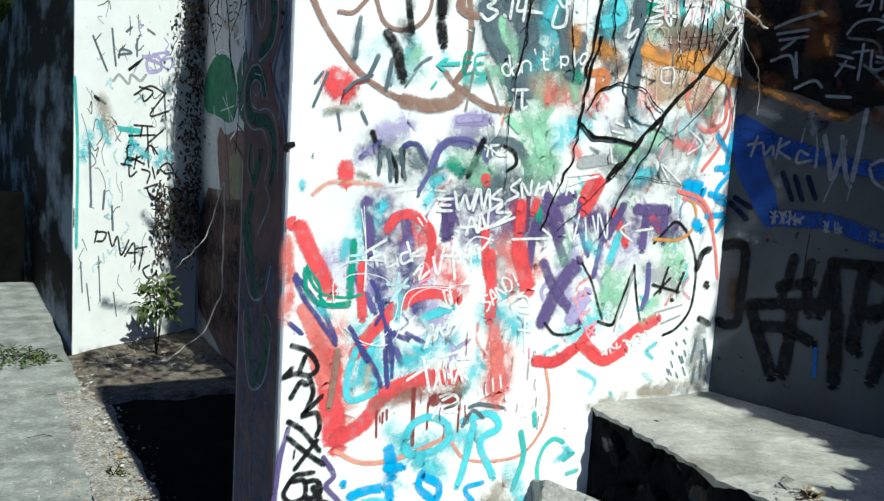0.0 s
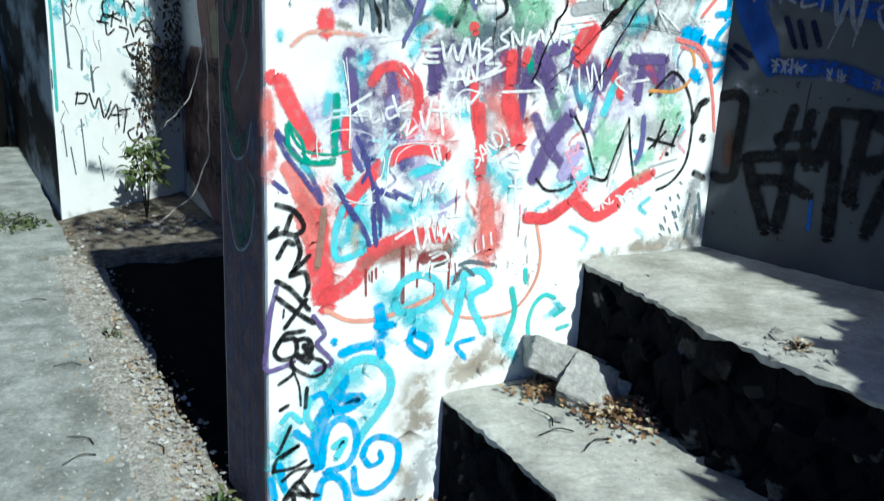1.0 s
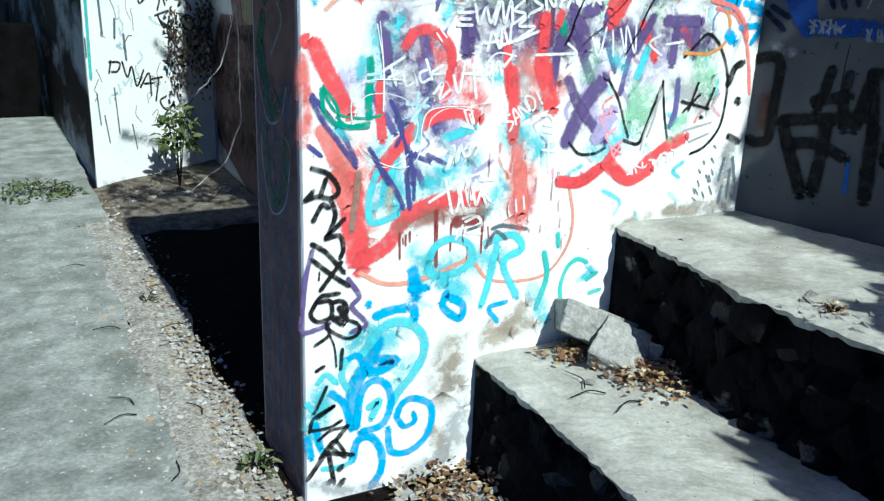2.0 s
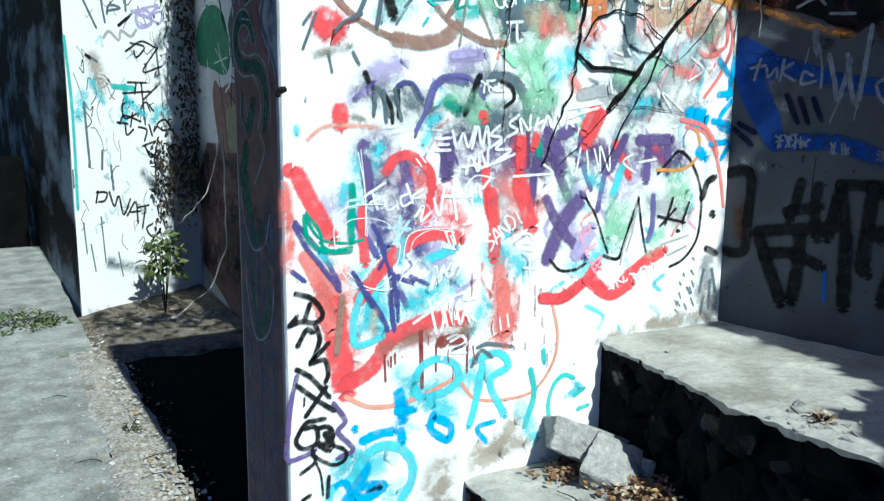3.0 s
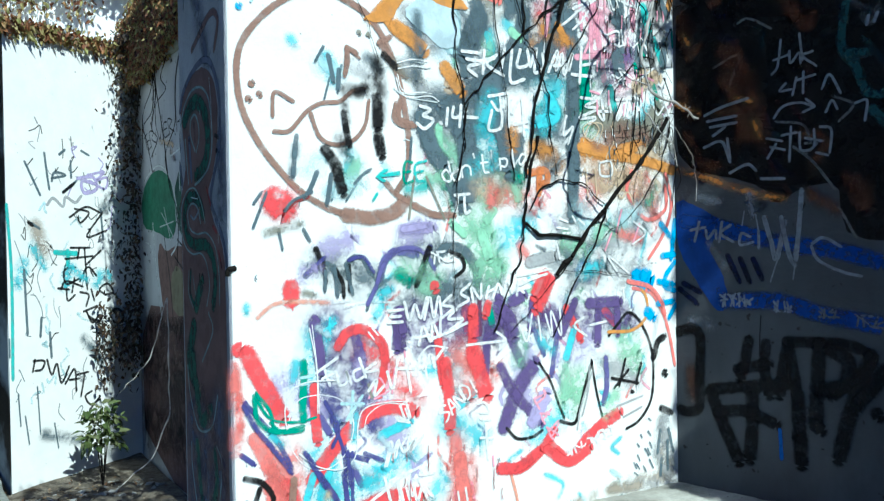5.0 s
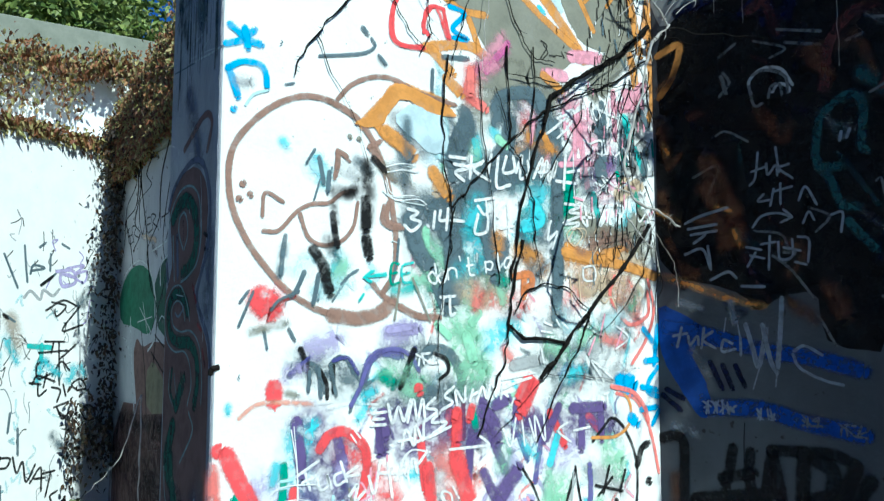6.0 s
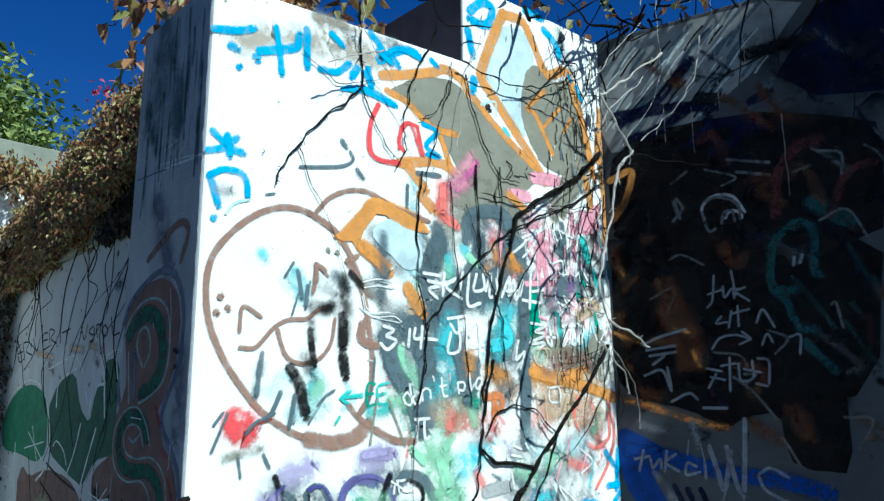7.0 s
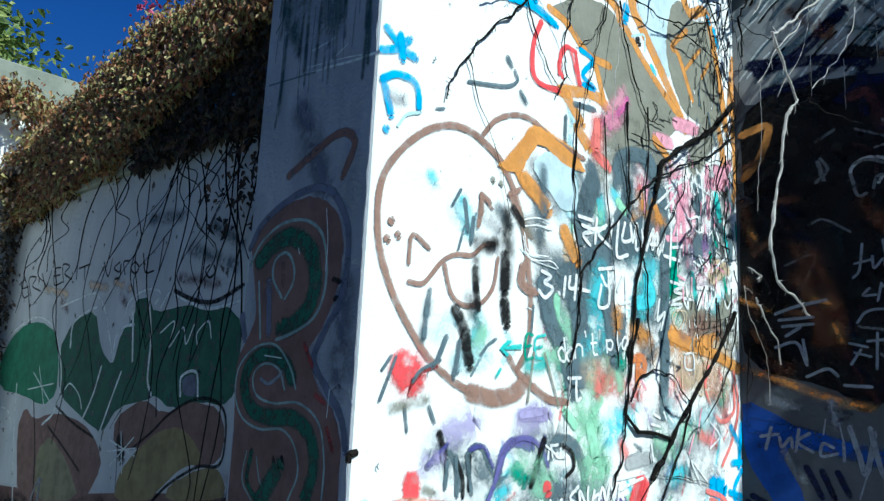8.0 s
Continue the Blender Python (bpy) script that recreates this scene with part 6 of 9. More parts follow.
spray(E, "paleg", 0.7, (40.5, 132.9, 38.2, 124.1, 29.9, 115.4, 17, 118.4, 11.3, 127.8), (37.9, 109.8, 37, 101.3, 28.9, 87.6, 14.4, 93.2, 8.8, 108.9, 13.3, 113.6))
spray(E, "dkgreen", 3.1, (31.7, 110.9, 29.5, 99.5, 24.3, 90.5, 13.9, 101.4, 14.7, 111.7))
haze(E, "rust", 4.8, (6, 104.9, 26.1, 128.1))
spray(E, "pale", 0.7, (23.7, 251.1, 15.9, 250.5, 8.5, 249.7, -0.8, 249.2))
marker(E, "slate", 0.5, (42.3, 252.5, 31.8, 251.6, 22.5, 250.8), (41.4, 266.6, 38.2, 270.2, 37.0, 273.7))
haze(E, "teald", 6, (37.4, 273.1, 33.9, 265.7, 30.6, 259.4), (17.9, 267.3, 15.0, 261.2))
# rain streaks down the top of the end face
streak = random.Random(12)
for tone, count, wide in (("slate", 16, 1.6), ("teald", 9, 2.2), ("pale2", 12, 1.0), ("black", 8, 0.5)):
    lines = []
    for _ in range(count):
        u, v, n = streak.uniform(3, 41), streak.uniform(268, 298), streak.uniform(10, 34)
        lines.append((u, v, u + streak.uniform(-0.6, 0.6), v - n * 0.5, u + streak.uniform(-1, 1), v - n))
    strokes("rain_streak", "haze", E, tone, wide, lines)
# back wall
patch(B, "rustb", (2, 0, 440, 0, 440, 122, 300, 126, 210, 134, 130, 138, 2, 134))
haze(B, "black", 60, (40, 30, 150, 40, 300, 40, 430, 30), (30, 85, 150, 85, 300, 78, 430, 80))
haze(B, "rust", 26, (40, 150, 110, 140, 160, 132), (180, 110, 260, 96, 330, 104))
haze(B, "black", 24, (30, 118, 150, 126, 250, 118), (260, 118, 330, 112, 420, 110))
patch(B, "dkgreen2", (438.0, 200.5, 423.0, 214.9, 401.0, 223.1, 372.7, 223.3, 347.6, 215.2, 337.4, 198.2, 334.7, 178.6, 353.5, 171.9, 388.0, 178.4, 429.9, 181.9))
patch(B, "dkgreen", (339.7, 204.8, 324.6, 220.7, 295.4, 226.0, 281.2, 202.9, 264.6, 193.5, 259.5, 211.1, 245.4, 219.2, 247.6, 227.6, 232.1, 228.2, 223.9, 219.3, 193.3, 221.5, 145.5, 216.9, 138.8, 191.2, 143.3, 179.4, 151.5, 174.5, 168.4, 176.3, 198.6, 172.6, 214.1, 179.1, 222.1, 176.3, 252.2, 173.2, 267.9, 158.6, 291.2, 165.2, 330.5, 178.6))
patch(B, "rustb", (380.6, 171.6, 363.6, 163.5, 331.3, 169.0, 290.7, 163.7, 269.6, 152.8, 262.9, 141.8, 278.2, 124.3, 372.2, 116.2, 389.3, 157.7), (253.9, 167.5, 225.4, 177.7, 203.4, 169.9, 178.5, 176.7, 153.6, 173.3, 147.0, 162.8, 149.3, 151.1, 172.2, 147.4, 191.2, 163.8, 227.7, 151.9, 253.1, 153.5))
patch(B, "ochre2", (352.5, 145.9, 335.0, 156.2, 306.1, 142.1, 285.1, 123.7, 346.3, 118.4))
patch(B, "ochre", (227.7, 151.9, 207.1, 162.0, 186.2, 165.2, 169.4, 157.2, 163.1, 150.3, 182.1, 146.8, 200.7, 135.5, 207.7, 130.4, 245.6, 127.1, 243.0, 140.3), (190.7, 138.8, 167.3, 147.2, 151.2, 149.1, 143.2, 142.3, 144.2, 135.9, 194.3, 131.6))
haze(B, "sand", 6.5, (375.8, 244.1, 338.4, 237.7), (274.2, 239.5, 254.5, 234.1), (307.5, 240.8, 284.2, 237.2))
haze(B, "rust", 6.5, (201.8, 235.3, 164.2, 229.3), (265.0, 231.0, 256.9, 225.9), (345.5, 233.8, 335.2, 228.0))
haze(B, "slate", 8.8, (193.8, 248.9, 151.3, 236.3), (174.7, 257.5, 148.4, 246.2), (239.2, 269.3, 203.2, 267.1))
spray(B, "pale", 2.1, (438.0, 200.5, 423.8, 216.8, 401.5, 224.2, 378.5, 226.5, 353.2, 218.8, 338.8, 204.8, 330.3, 185.0, 335.4, 168.9, 349.6, 161.5), (323.7, 205.9, 324.0, 219.0, 310.1, 224.7, 294.2, 226.9), (348.7, 230.6, 320.8, 233.6, 299.7, 235.3, 284.5, 226.3, 272.4, 208.7, 265.4, 196.5), (265.4, 196.5, 265.4, 208.4, 257.0, 214.0, 245.5, 214.8), (257.3, 219.9, 254.0, 227.2, 242.2, 231.3, 228.8, 232.0, 220.3, 229.0, 225.0, 223.7), (242.4, 196.0, 246.4, 213.4, 249.6, 225.4), (231.8, 227.0, 225.0, 206.7, 223.7, 187.3, 218.1, 179.1), (205.6, 227.3, 193.8, 223.7, 171.9, 218.2, 143.8, 220.0), (218.6, 221.8, 211.5, 228.3))
spray(B, "pale", 1.8, (294.8, 165.1, 284.6, 178.8, 278.5, 193.8), (271.3, 158.5, 260.4, 178.9, 253.8, 190.4), (400.6, 185.4, 394.1, 157.6, 379.5, 115.6), (425.1, 171.0, 408.2, 167.7, 398.9, 157.4))
patch(B, "slateblue", (187.8, 179.2, 189.0, 187.2, 177.5, 188.8, 174.3, 178.2))
spray(B, "pale", 1.8, (189.2, 178.7, 190.1, 187.5, 177.1, 189.4, 173.2, 177.8))
spray(B, "black", 2.6, (206.0, 229.3, 188.5, 223.8, 167.5, 221.0, 144.1, 226.8))
marker(B, "pale", 0.9, (215.6, 209.1, 202.5, 213.9, 205.3, 201.8, 193.7, 210.8, 189.2, 202.6, 183.3, 211.5), (178.6, 201.7, 179.8, 207.4, 170.7, 212.2, 166.7, 204.3), (379.9, 181.8, 341.1, 185.1), (366.8, 195.4, 350.9, 171.9), (374.6, 192.1, 341.3, 173.7), (323.5, 181.8, 316.6, 185.0, 303.0, 178.7, 296.8, 171.1))
spray(B, "black", 1.8, (231.0, 153.1, 212.7, 161.8, 198.0, 170.1, 178.5, 176.7, 161.4, 177.3, 149.7, 172.2, 146.6, 160.5, 150.0, 149.9, 167.5, 148.1, 190.8, 139.3, 205.0, 130.7), (340.8, 160.8, 316.8, 150.7, 290.0, 138.7), (332.4, 172.2, 305.5, 163.3, 277.8, 156.8), (368.1, 175.1, 355.1, 145.8, 348.0, 118.3))
spray(B, "black", 8.8, (246.1, 156.0, 241.4, 148.0))
marker(B, "pale", 0.9, (245.5, 160.8, 239.3, 140.5), (257.2, 156.1, 227.0, 149.3), (258.8, 150.4, 228.1, 153.3), (253.6, 143.8, 230.7, 158.5))
marker(B, "black", 1.3, (422.2, 250.6, 413.2, 253.6), (419.8, 252.3, 411.4, 241.5, 400.8, 242.5), (415.8, 247.4, 406.0, 248.1), (398.4, 241.2, 406.1, 253.4, 393.2, 252.9, 398.0, 247.8, 382.9, 243.3), (384.3, 254.7, 374.4, 245.5, 368.8, 255.0), (354.9, 255.7, 363.5, 255.2, 360.9, 245.4, 348.9, 246.1), (362.8, 250.9, 354.1, 251.1), (347.2, 245.9, 351.8, 256.8, 340.9, 255.0, 347.2, 251.1, 335.6, 246.6), (333.3, 244.7, 332.4, 244.3), (329.8, 256.3, 328.0, 245.9), (326.0, 252.2, 310.6, 253.3), (318.2, 252.7, 316.5, 244.9), (292.2, 252.3, 284.6, 243.6, 281.6, 252.8))
marker(B, "black", 1.3, (271.7, 250.2, 278.0, 247.7, 270.9, 244.8, 270.0, 249.1, 269.5, 242.2, 275.4, 241.2), (263.5, 242.8, 266.8, 249.7, 259.4, 249.8), (253.2, 248.8, 257.6, 245.6, 251.4, 242.0, 247.7, 244.9, 253.2, 248.8), (244.3, 251.8, 239.9, 241.8, 230.5, 241.5), (223.1, 258.2, 225.0, 240.9), (175.0, 238.7, 178.1, 236.3, 173.8, 232.7, 169.3, 234.9, 170.9, 238.3))
# left wall
spray(L, "lilac", 3.1, (61.2, 218.5, 75.9, 220.2, 79.1, 211.6, 67.3, 208.2, 65.6, 216.8, 79.1, 215))
spray(L, "grey", 2.6, (33.7, 198.4, 39, 203.2, 47.4, 197.5, 50.1, 204.3, 58.7, 200.7, 64.4, 205.7))
haze(L, "stain", 14.8, (23.3, 182.8, 28.8, 170.5), (26.2, 166.1, 28.8, 164.1))
spray(L, "teal", 4.4, (39.7, 164.6, 59.5, 163.3), (50.8, 165.1, 51, 154.2))
haze(L, "cyan", 13.2, (13.3, 157.2, 8.3, 144.6), (51.1, 149.7, 48.4, 140.9), (80.8, 145.9, 77.8, 141.2))
marker(L, "slate", 2.2, (13.3, 153, 15.1, 108.7), (33.7, 108.1, 34.8, 90.4), (82.6, 196.2, 84.7, 173.5), (26.8, 119.1, 25.6, 106.2))
spray(L, "teal", 2.9, (0.5, 197.4, 3.3, 148.6, 2.6, 79.6))
marker(L, "grey", 1.9, (86.5, 164.4, 87.2, 136.7), (93.9, 183.3, 92.9, 160.1))
marker(L, "slate", 1.3, (6.5, 68.7, 8, 47), (22.1, 71.6, 23.9, 38.4), (11.8, 53, 14.6, 33.1), (36.1, 43.5, 39.1, 25), (0.5, 107.2, 0.5, 94.6))
haze(L, "slate", 11.6, (94.5, 103.7, 88.5, 89.7), (85.7, 196.4, 94.8, 206.4))
# bare pale concrete along the top of the side wall, scraped at a slant
# pale field cut to the sunlit triangle, navy field for the shaded part
patch(R, "drygrey", (0.3, 288, 18, 287, 40, 294, 62, 309, 82, 334, 0.3, 334))
patch(R, "navyd", (62, 296, 150, 282, 150, 334, 88, 334))
scrape = random.Random(31)
for tone, count, wide in (("slate", 26, 1.6), ("pale", 22, 0.8), ("black", 12, 1.0)):
    lines = []
    for _ in range(count):
        u, v, n = scrape.uniform(6, 66), scrape.uniform(300, 334), scrape.uniform(5, 16)
        lines.append((u, v, u - n * 0.5, v - n * 0.45, u - n * 0.95, v - n))
    strokes("scrape", "marker", R, tone, wide, [q for q in lines if q[4] > 1])
# bare pale concrete along the top of the side wall, scraped at a slant
# sunlit triangle in pale grey again, with navy where shade falls
patch(R, "drygrey", (0.3, 288, 18, 287, 40, 294, 62, 309, 82, 334, 0.3, 334))
patch(R, "navyd", (62, 296, 150, 282, 150, 334, 88, 334))
scrape = random.Random(31)
for tone, count, wide in (("slate", 26, 1.6), ("pale", 22, 0.8), ("black", 12, 1.0)):
    lines = []
    for _ in range(count):
        u, v, n = scrape.uniform(6, 66), scrape.uniform(300, 334), scrape.uniform(5, 16)
        lines.append((u, v, u - n * 0.5, v - n * 0.45, u - n * 0.95, v - n))
    strokes("scrape", "marker", R, tone, wide, [q for q in lines if q[4] > 1])
# left wall tags
marker(L, "black", 1.8, (58.2, 196.1, 71.2, 193.7, 63.4, 186.0, 60.8, 190.1), (53.2, 189.9, 68.5, 197.7, 81.9, 193.9), (84.6, 194.0, 68.8, 175.8, 87.6, 180.1), (53.5, 167.7, 71.5, 167.5), (61.2, 166.4, 59.7, 159.5), (48.7, 159.7, 74.3, 161.2), (66.3, 167.5, 68.3, 136.6), (68.0, 155.2, 82.3, 165.3), (57.8, 153.4, 47.8, 151.7, 49.0, 141.7, 61.5, 145.2), (61.5, 143.1, 69.1, 153.1, 77.2, 146.6), (44.1, 138.0, 48.9, 143.7, 64.1, 138.9), (41.7, 138.9, 51.5, 137.6), (49.0, 137.7, 50.1, 129.6, 56.6, 133.2), (54.0, 135.4, 56.4, 145.4))
marker(L, "black", 1.8, (61.6, 135.0, 69.4, 132.5, 66.9, 124.4), (72.0, 136.4, 74.7, 128.0), (64.4, 120.5, 77.5, 123.7), (85.5, 131.5, 80.0, 136.0, 88.1, 139.8, 93.8, 133.1, 85.5, 131.5), (94.1, 109.7, 90.1, 116.4, 96.8, 120.1, 103.7, 115.3, 101.4, 109.0, 94.1, 109.7), (67.0, 120.3, 72.3, 111.7, 77.6, 115.3), (19.3, 89.9, 28.4, 88.7, 26.2, 83.2, 20.7, 82.9), (20.6, 90.5, 18.5, 82.4), (30.7, 89.2, 34.6, 78.2, 39.2, 85.3, 42.8, 71.1, 49.9, 81.9), (46.2, 69.8, 54.9, 79.2, 56.1, 63.0), (50.0, 72.0, 59.0, 71.8), (57.4, 74.8, 67.6, 75.4), (64.0, 73.9, 60.2, 58.4), (70.4, 60.7, 64.3, 57.7, 69.5, 50.7, 78.4, 53.2), (78.4, 55.3, 68.0, 46.9))
marker(L, "slate", 2.0, (15.6, 227.4, 21.7, 216.3, 27.9, 204.9), (32.1, 234.7, 34.2, 219.1, 35.8, 209.3), (38.1, 215.3, 40.4, 221.5, 50.3, 220.1, 38.1, 217.3), (55.1, 230.7, 55.3, 218.5), (48.0, 207.9, 60.4, 216.7), (19.9, 185.3, 26.8, 181.5), (45.1, 234.7, 50.0, 238.4), (65.3, 239.0, 72.2, 236.3))
spray(L, "black", 2.9, (48.0, 207.9, 57.9, 214.5), (17.6, 186.0, 20.8, 183.8), (69.6, 116.0, 77.6, 111.2), (72.6, 93.1, 74.2, 90.1))
marker(L, "lilac", 2.0, (70.8, 221.5, 87.0, 224.8, 78.9, 217.9, 89.8, 220.7, 87.2, 212.0, 72.4, 217.5))
haze(L, "cyan", 9.0, (53.8, 153.5, 66.6, 144.9), (20.2, 169.9, 29.6, 154.3), (88.0, 148.3, 90.8, 143.9))
haze(L, "slate", 9.8, (26.9, 37.3, 60.7, 26.2), (64.7, 100.1, 80.7, 81.8))
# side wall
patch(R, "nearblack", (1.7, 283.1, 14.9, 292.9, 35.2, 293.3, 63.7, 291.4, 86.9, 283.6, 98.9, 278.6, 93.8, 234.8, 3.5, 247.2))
spray(R, "navyd", 4.9, (9, 299.3, 21.7, 303.9, 37, 317.5), (11, 291.2, 23.4, 293.5, 39.2, 300.8), (6.6, 302.4, 31.1, 300.4, 44.6, 297.1))
spray(R, "navyd", 4.2, (34.6, 284.9, 46.3, 290.7, 63, 284.6), (43.2, 279.5, 42.1, 294.1), (50, 281.6, 54.9, 288.7, 67.1, 283.6), (57.7, 296.3, 64.3, 298.2))
spray(R, "black", 5.5, (39.3, 302, 47.1, 300.1), (13.3, 288.2, 30, 285.9), (57.2, 314.4, 63.7, 315, 80.4, 314.9))
haze(R, "black", 17.7, (65.9, 315.6, 78.8, 299.1), (71.3, 285, 86.5, 279.3), (95.1, 306.1, 97, 289.9))
spray(R, "maroond", 4.5, (38, 285.4, 43.8, 286.5, 47.2, 274.1), (62.2, 253.3, 64.6, 268.3, 71.4, 275.9, 78.6, 277.7))
spray(R, "grey", 1.3, (38.8, 252.5, 37.2, 259.7, 41.9, 263.5, 48.3, 262.3, 52.1, 256), (43, 249.6, 46.8, 256.9, 50.9, 255.1, 49.5, 250.9))
spray(R, "greyd", 1.3, (47.4, 276.3, 61.9, 272.3), (50.2, 271.1, 61.5, 267.8), (74.7, 268.6, 69.6, 267.4), (26.6, 270.9, 32.7, 274.6))
spray(R, "teald", 6.3, (74.3, 255.6, 79.7, 251.4, 84.9, 247.4), (61.2, 242.5, 67.6, 247, 73.5, 247.1))
spray(R, "maroond", 3.1, (79.6, 250.4, 86.7, 264, 97.4, 266.2))
spray(R, "orange", 3.2, (2.6, 276.6, 11.5, 278.7, 8.3, 267, 3, 260.6))
spray(R, "greyd", 1.8, (27.2, 263.7, 29, 256.4), (20.4, 248.4, 22.9, 251.5))
haze(R, "black", 14, (12.1, 268.8, 3.8, 253.2), (35.4, 250.8, 20.4, 248.4))
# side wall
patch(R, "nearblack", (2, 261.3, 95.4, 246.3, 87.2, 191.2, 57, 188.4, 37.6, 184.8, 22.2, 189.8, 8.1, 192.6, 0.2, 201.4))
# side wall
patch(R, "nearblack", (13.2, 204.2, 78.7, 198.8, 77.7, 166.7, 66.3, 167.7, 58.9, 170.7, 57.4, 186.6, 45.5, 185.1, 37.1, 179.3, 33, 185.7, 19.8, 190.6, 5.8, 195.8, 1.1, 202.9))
# smears on the side wall
for tone, count, wide in (("rustd", 16, 5.0), ("greyd", 26, 1.0), ("navyd", 22, 2.4), ("black", 26, 3.2), ("teald", 10, 2.2), ("maroond", 14, 2.0), ("greyd", 12, 2.6)):
    lines = []
    for _ in range(count):
        u, v = old.uniform(4, 150), old.uniform(178, 322)
        s = old.uniform(6, 22)
        lines.append((u, v, u + s * 0.5 + old.uniform(-4, 4), v - s * old.uniform(-0.2, 0.9), u + s * old.uniform(0.1, 0.9), v - s * old.uniform(0.2, 1.3)))
    strokes("smear", "haze" if wide > 1.5 else "marker", R, tone, wide, lines)
# side wall: the legible layer
haze(R, "rustd", 5.5, (18.1, 234.8, 22.2, 228.2, 24.0, 219.0), (23.4, 234.0, 27.3, 225.5, 29.5, 217.4), (18.9, 224.6, 23.4, 216.1, 28.8, 204.7), (28.2, 220.5, 32.0, 210.2, 32.4, 202.4), (23.9, 213.0, 27.8, 202.8), (3.6, 223.5, 6.7, 212.7), (1.9, 250.9, 5.0, 237.8), (41.7, 247.7, 45.4, 241.2))
haze(R, "rustd", 3, (14.2, 250.8, 19.6, 251.8), (5.0, 206.7, 9.7, 198.1), (59.5, 189.2, 63.5, 178.2), (2.2, 263.5, 7.9, 266.5), (6.0, 233.5, 10.6, 237.0))
haze(R, "orange", 2.6, (29.9, 208.5, 32.4, 202.4), (24.0, 217.0, 29.1, 215.4), (4.4, 242.1, 6.2, 238.7), (1.2, 217.5, 10.0, 213.4))
haze(R, "black", 6.4, (10.0, 261.9, 7.4, 245.8), (10.3, 226.7, 7.8, 212.6), (16.1, 240.2, 13.6, 224.3), (29.5, 234.1, 31.3, 222.1), (18.3, 199.5, 28.7, 198.8))
spray(R, "teald", 3.4, (60.1, 242.4, 58.8, 229.7, 63.0, 222.6, 66.2, 214.0, 71.3, 212.6), (61.0, 244.1, 65.5, 247.8, 70.6, 249.5, 73.9, 245.2, 72.7, 232.9, 74.3, 230.5), (60.5, 226.6, 66.6, 226.3), (67.8, 208.5, 75.8, 198.8))
marker(R, "greyd", 1.1, (37.1, 258.3, 38.9, 251.1, 41.8, 251.5), (43.8, 253.1, 44.9, 256.7, 47.7, 257.1, 48.5, 253.1), (38.2, 262.0, 43.1, 262.9, 49.6, 259.5, 50.4, 253.6), (27.8, 265.3, 30.2, 260.8, 26.4, 256.6))
marker(R, "pale2", 0.9, (39.5, 234.5, 38.3, 226.0, 36.3, 223.4), (37.0, 228.1, 42.2, 229.3), (42.3, 230.3, 42.7, 226.4, 45.5, 229.4, 45.9, 225.9), (45.6, 235.5, 46.5, 226.8), (49.8, 229.2, 46.6, 228.1, 50.9, 224.3), (41.0, 219.9, 39.0, 217.6, 42.9, 217.7), (44.5, 221.3, 43.2, 215.8), (46.8, 222.9, 46.6, 216.0), (44.5, 220.4, 50.5, 221.5), (52.6, 216.6, 55.0, 220.9, 58.4, 214.6))
marker(R, "pale2", 0.9, (36.9, 208.8, 39.9, 212.3, 45.6, 213.0, 50.2, 211.2, 47.5, 214.0), (50.2, 211.2, 46.5, 209.7), (53.8, 209.0, 55.7, 212.5, 57.4, 209.6), (62.7, 210.8, 66.2, 211.3, 65.6, 205.1), (34.4, 202.2, 39.6, 200.9), (35.7, 199.2, 40.5, 197.9), (34.6, 195.5, 37.6, 200.1), (42.6, 205.4, 41.9, 194.0), (39.6, 202.8, 44.4, 203.3), (45.4, 203.2, 45.8, 197.5, 49.9, 198.2, 50.0, 203.8), (47.2, 201.2, 52.6, 199.8), (50.7, 196.2, 54.3, 195.1), (51.9, 204.5, 55.4, 203.3, 54.9, 195.9))
marker(R, "pale2", 1.1, (12.2, 212.2, 18.7, 214.6, 28.1, 216.5), (13.2, 210.1, 23.9, 211.0), (14.3, 207.9, 23.8, 208.7), (15.3, 204.8, 19.6, 207.5), (11.9, 201.0, 18.4, 202.5, 21.4, 195.3), (20.5, 203.4, 21.4, 196.3), (21.3, 191.4, 27.5, 194.0, 30.5, 191.8), (32.4, 188.8, 40.2, 188.4), (66.9, 237.5, 66.3, 234.9), (69.5, 238.0, 68.5, 235.4))
patch(R, "bluep", (0.9, 184.2, 14.0, 177.5, 20.2, 173.4, 28.3, 167.7, 11.8, 168.5, 20.2, 151.8, 19.2, 143.4, 15.6, 143.3, 9.6, 151.6, 1.9, 163.8, 0.6, 172.0))
spray(R, "bluep", 6.4, (4.2, 174.9, 20.2, 172.0, 38.1, 167.1, 56.3, 164.5, 69.8, 160.8))
spray(R, "bluep", 6.4, (19.2, 146.8, 38.1, 147.3, 51.1, 143.9, 70.0, 141.0))
haze(R, "pale2", 4.2, (9.7, 183.7, 17.1, 181.3), (13.5, 166.7, 19.2, 158.7), (6.3, 139.4, 13.9, 137.6))
spray(R, "navyd", 2.3, (20.2, 162.6, 24.3, 153.8), (24.7, 161.6, 28.0, 153.8), (29.3, 161.5, 32.3, 154.8), (1.8, 150.5, 8.5, 145.5), (3.4, 152.6, 9.6, 149.6))
haze(R, "orange", 3.4, (0.7, 193.9, 11.9, 190.5, 28.3, 184.5, 39.9, 181.6))
haze(R, "rustd", 5.7, (49.1, 182.3, 56.2, 177.4), (64.6, 185.7, 65.5, 178.7), (6.2, 121.9, 6.2, 112.6))
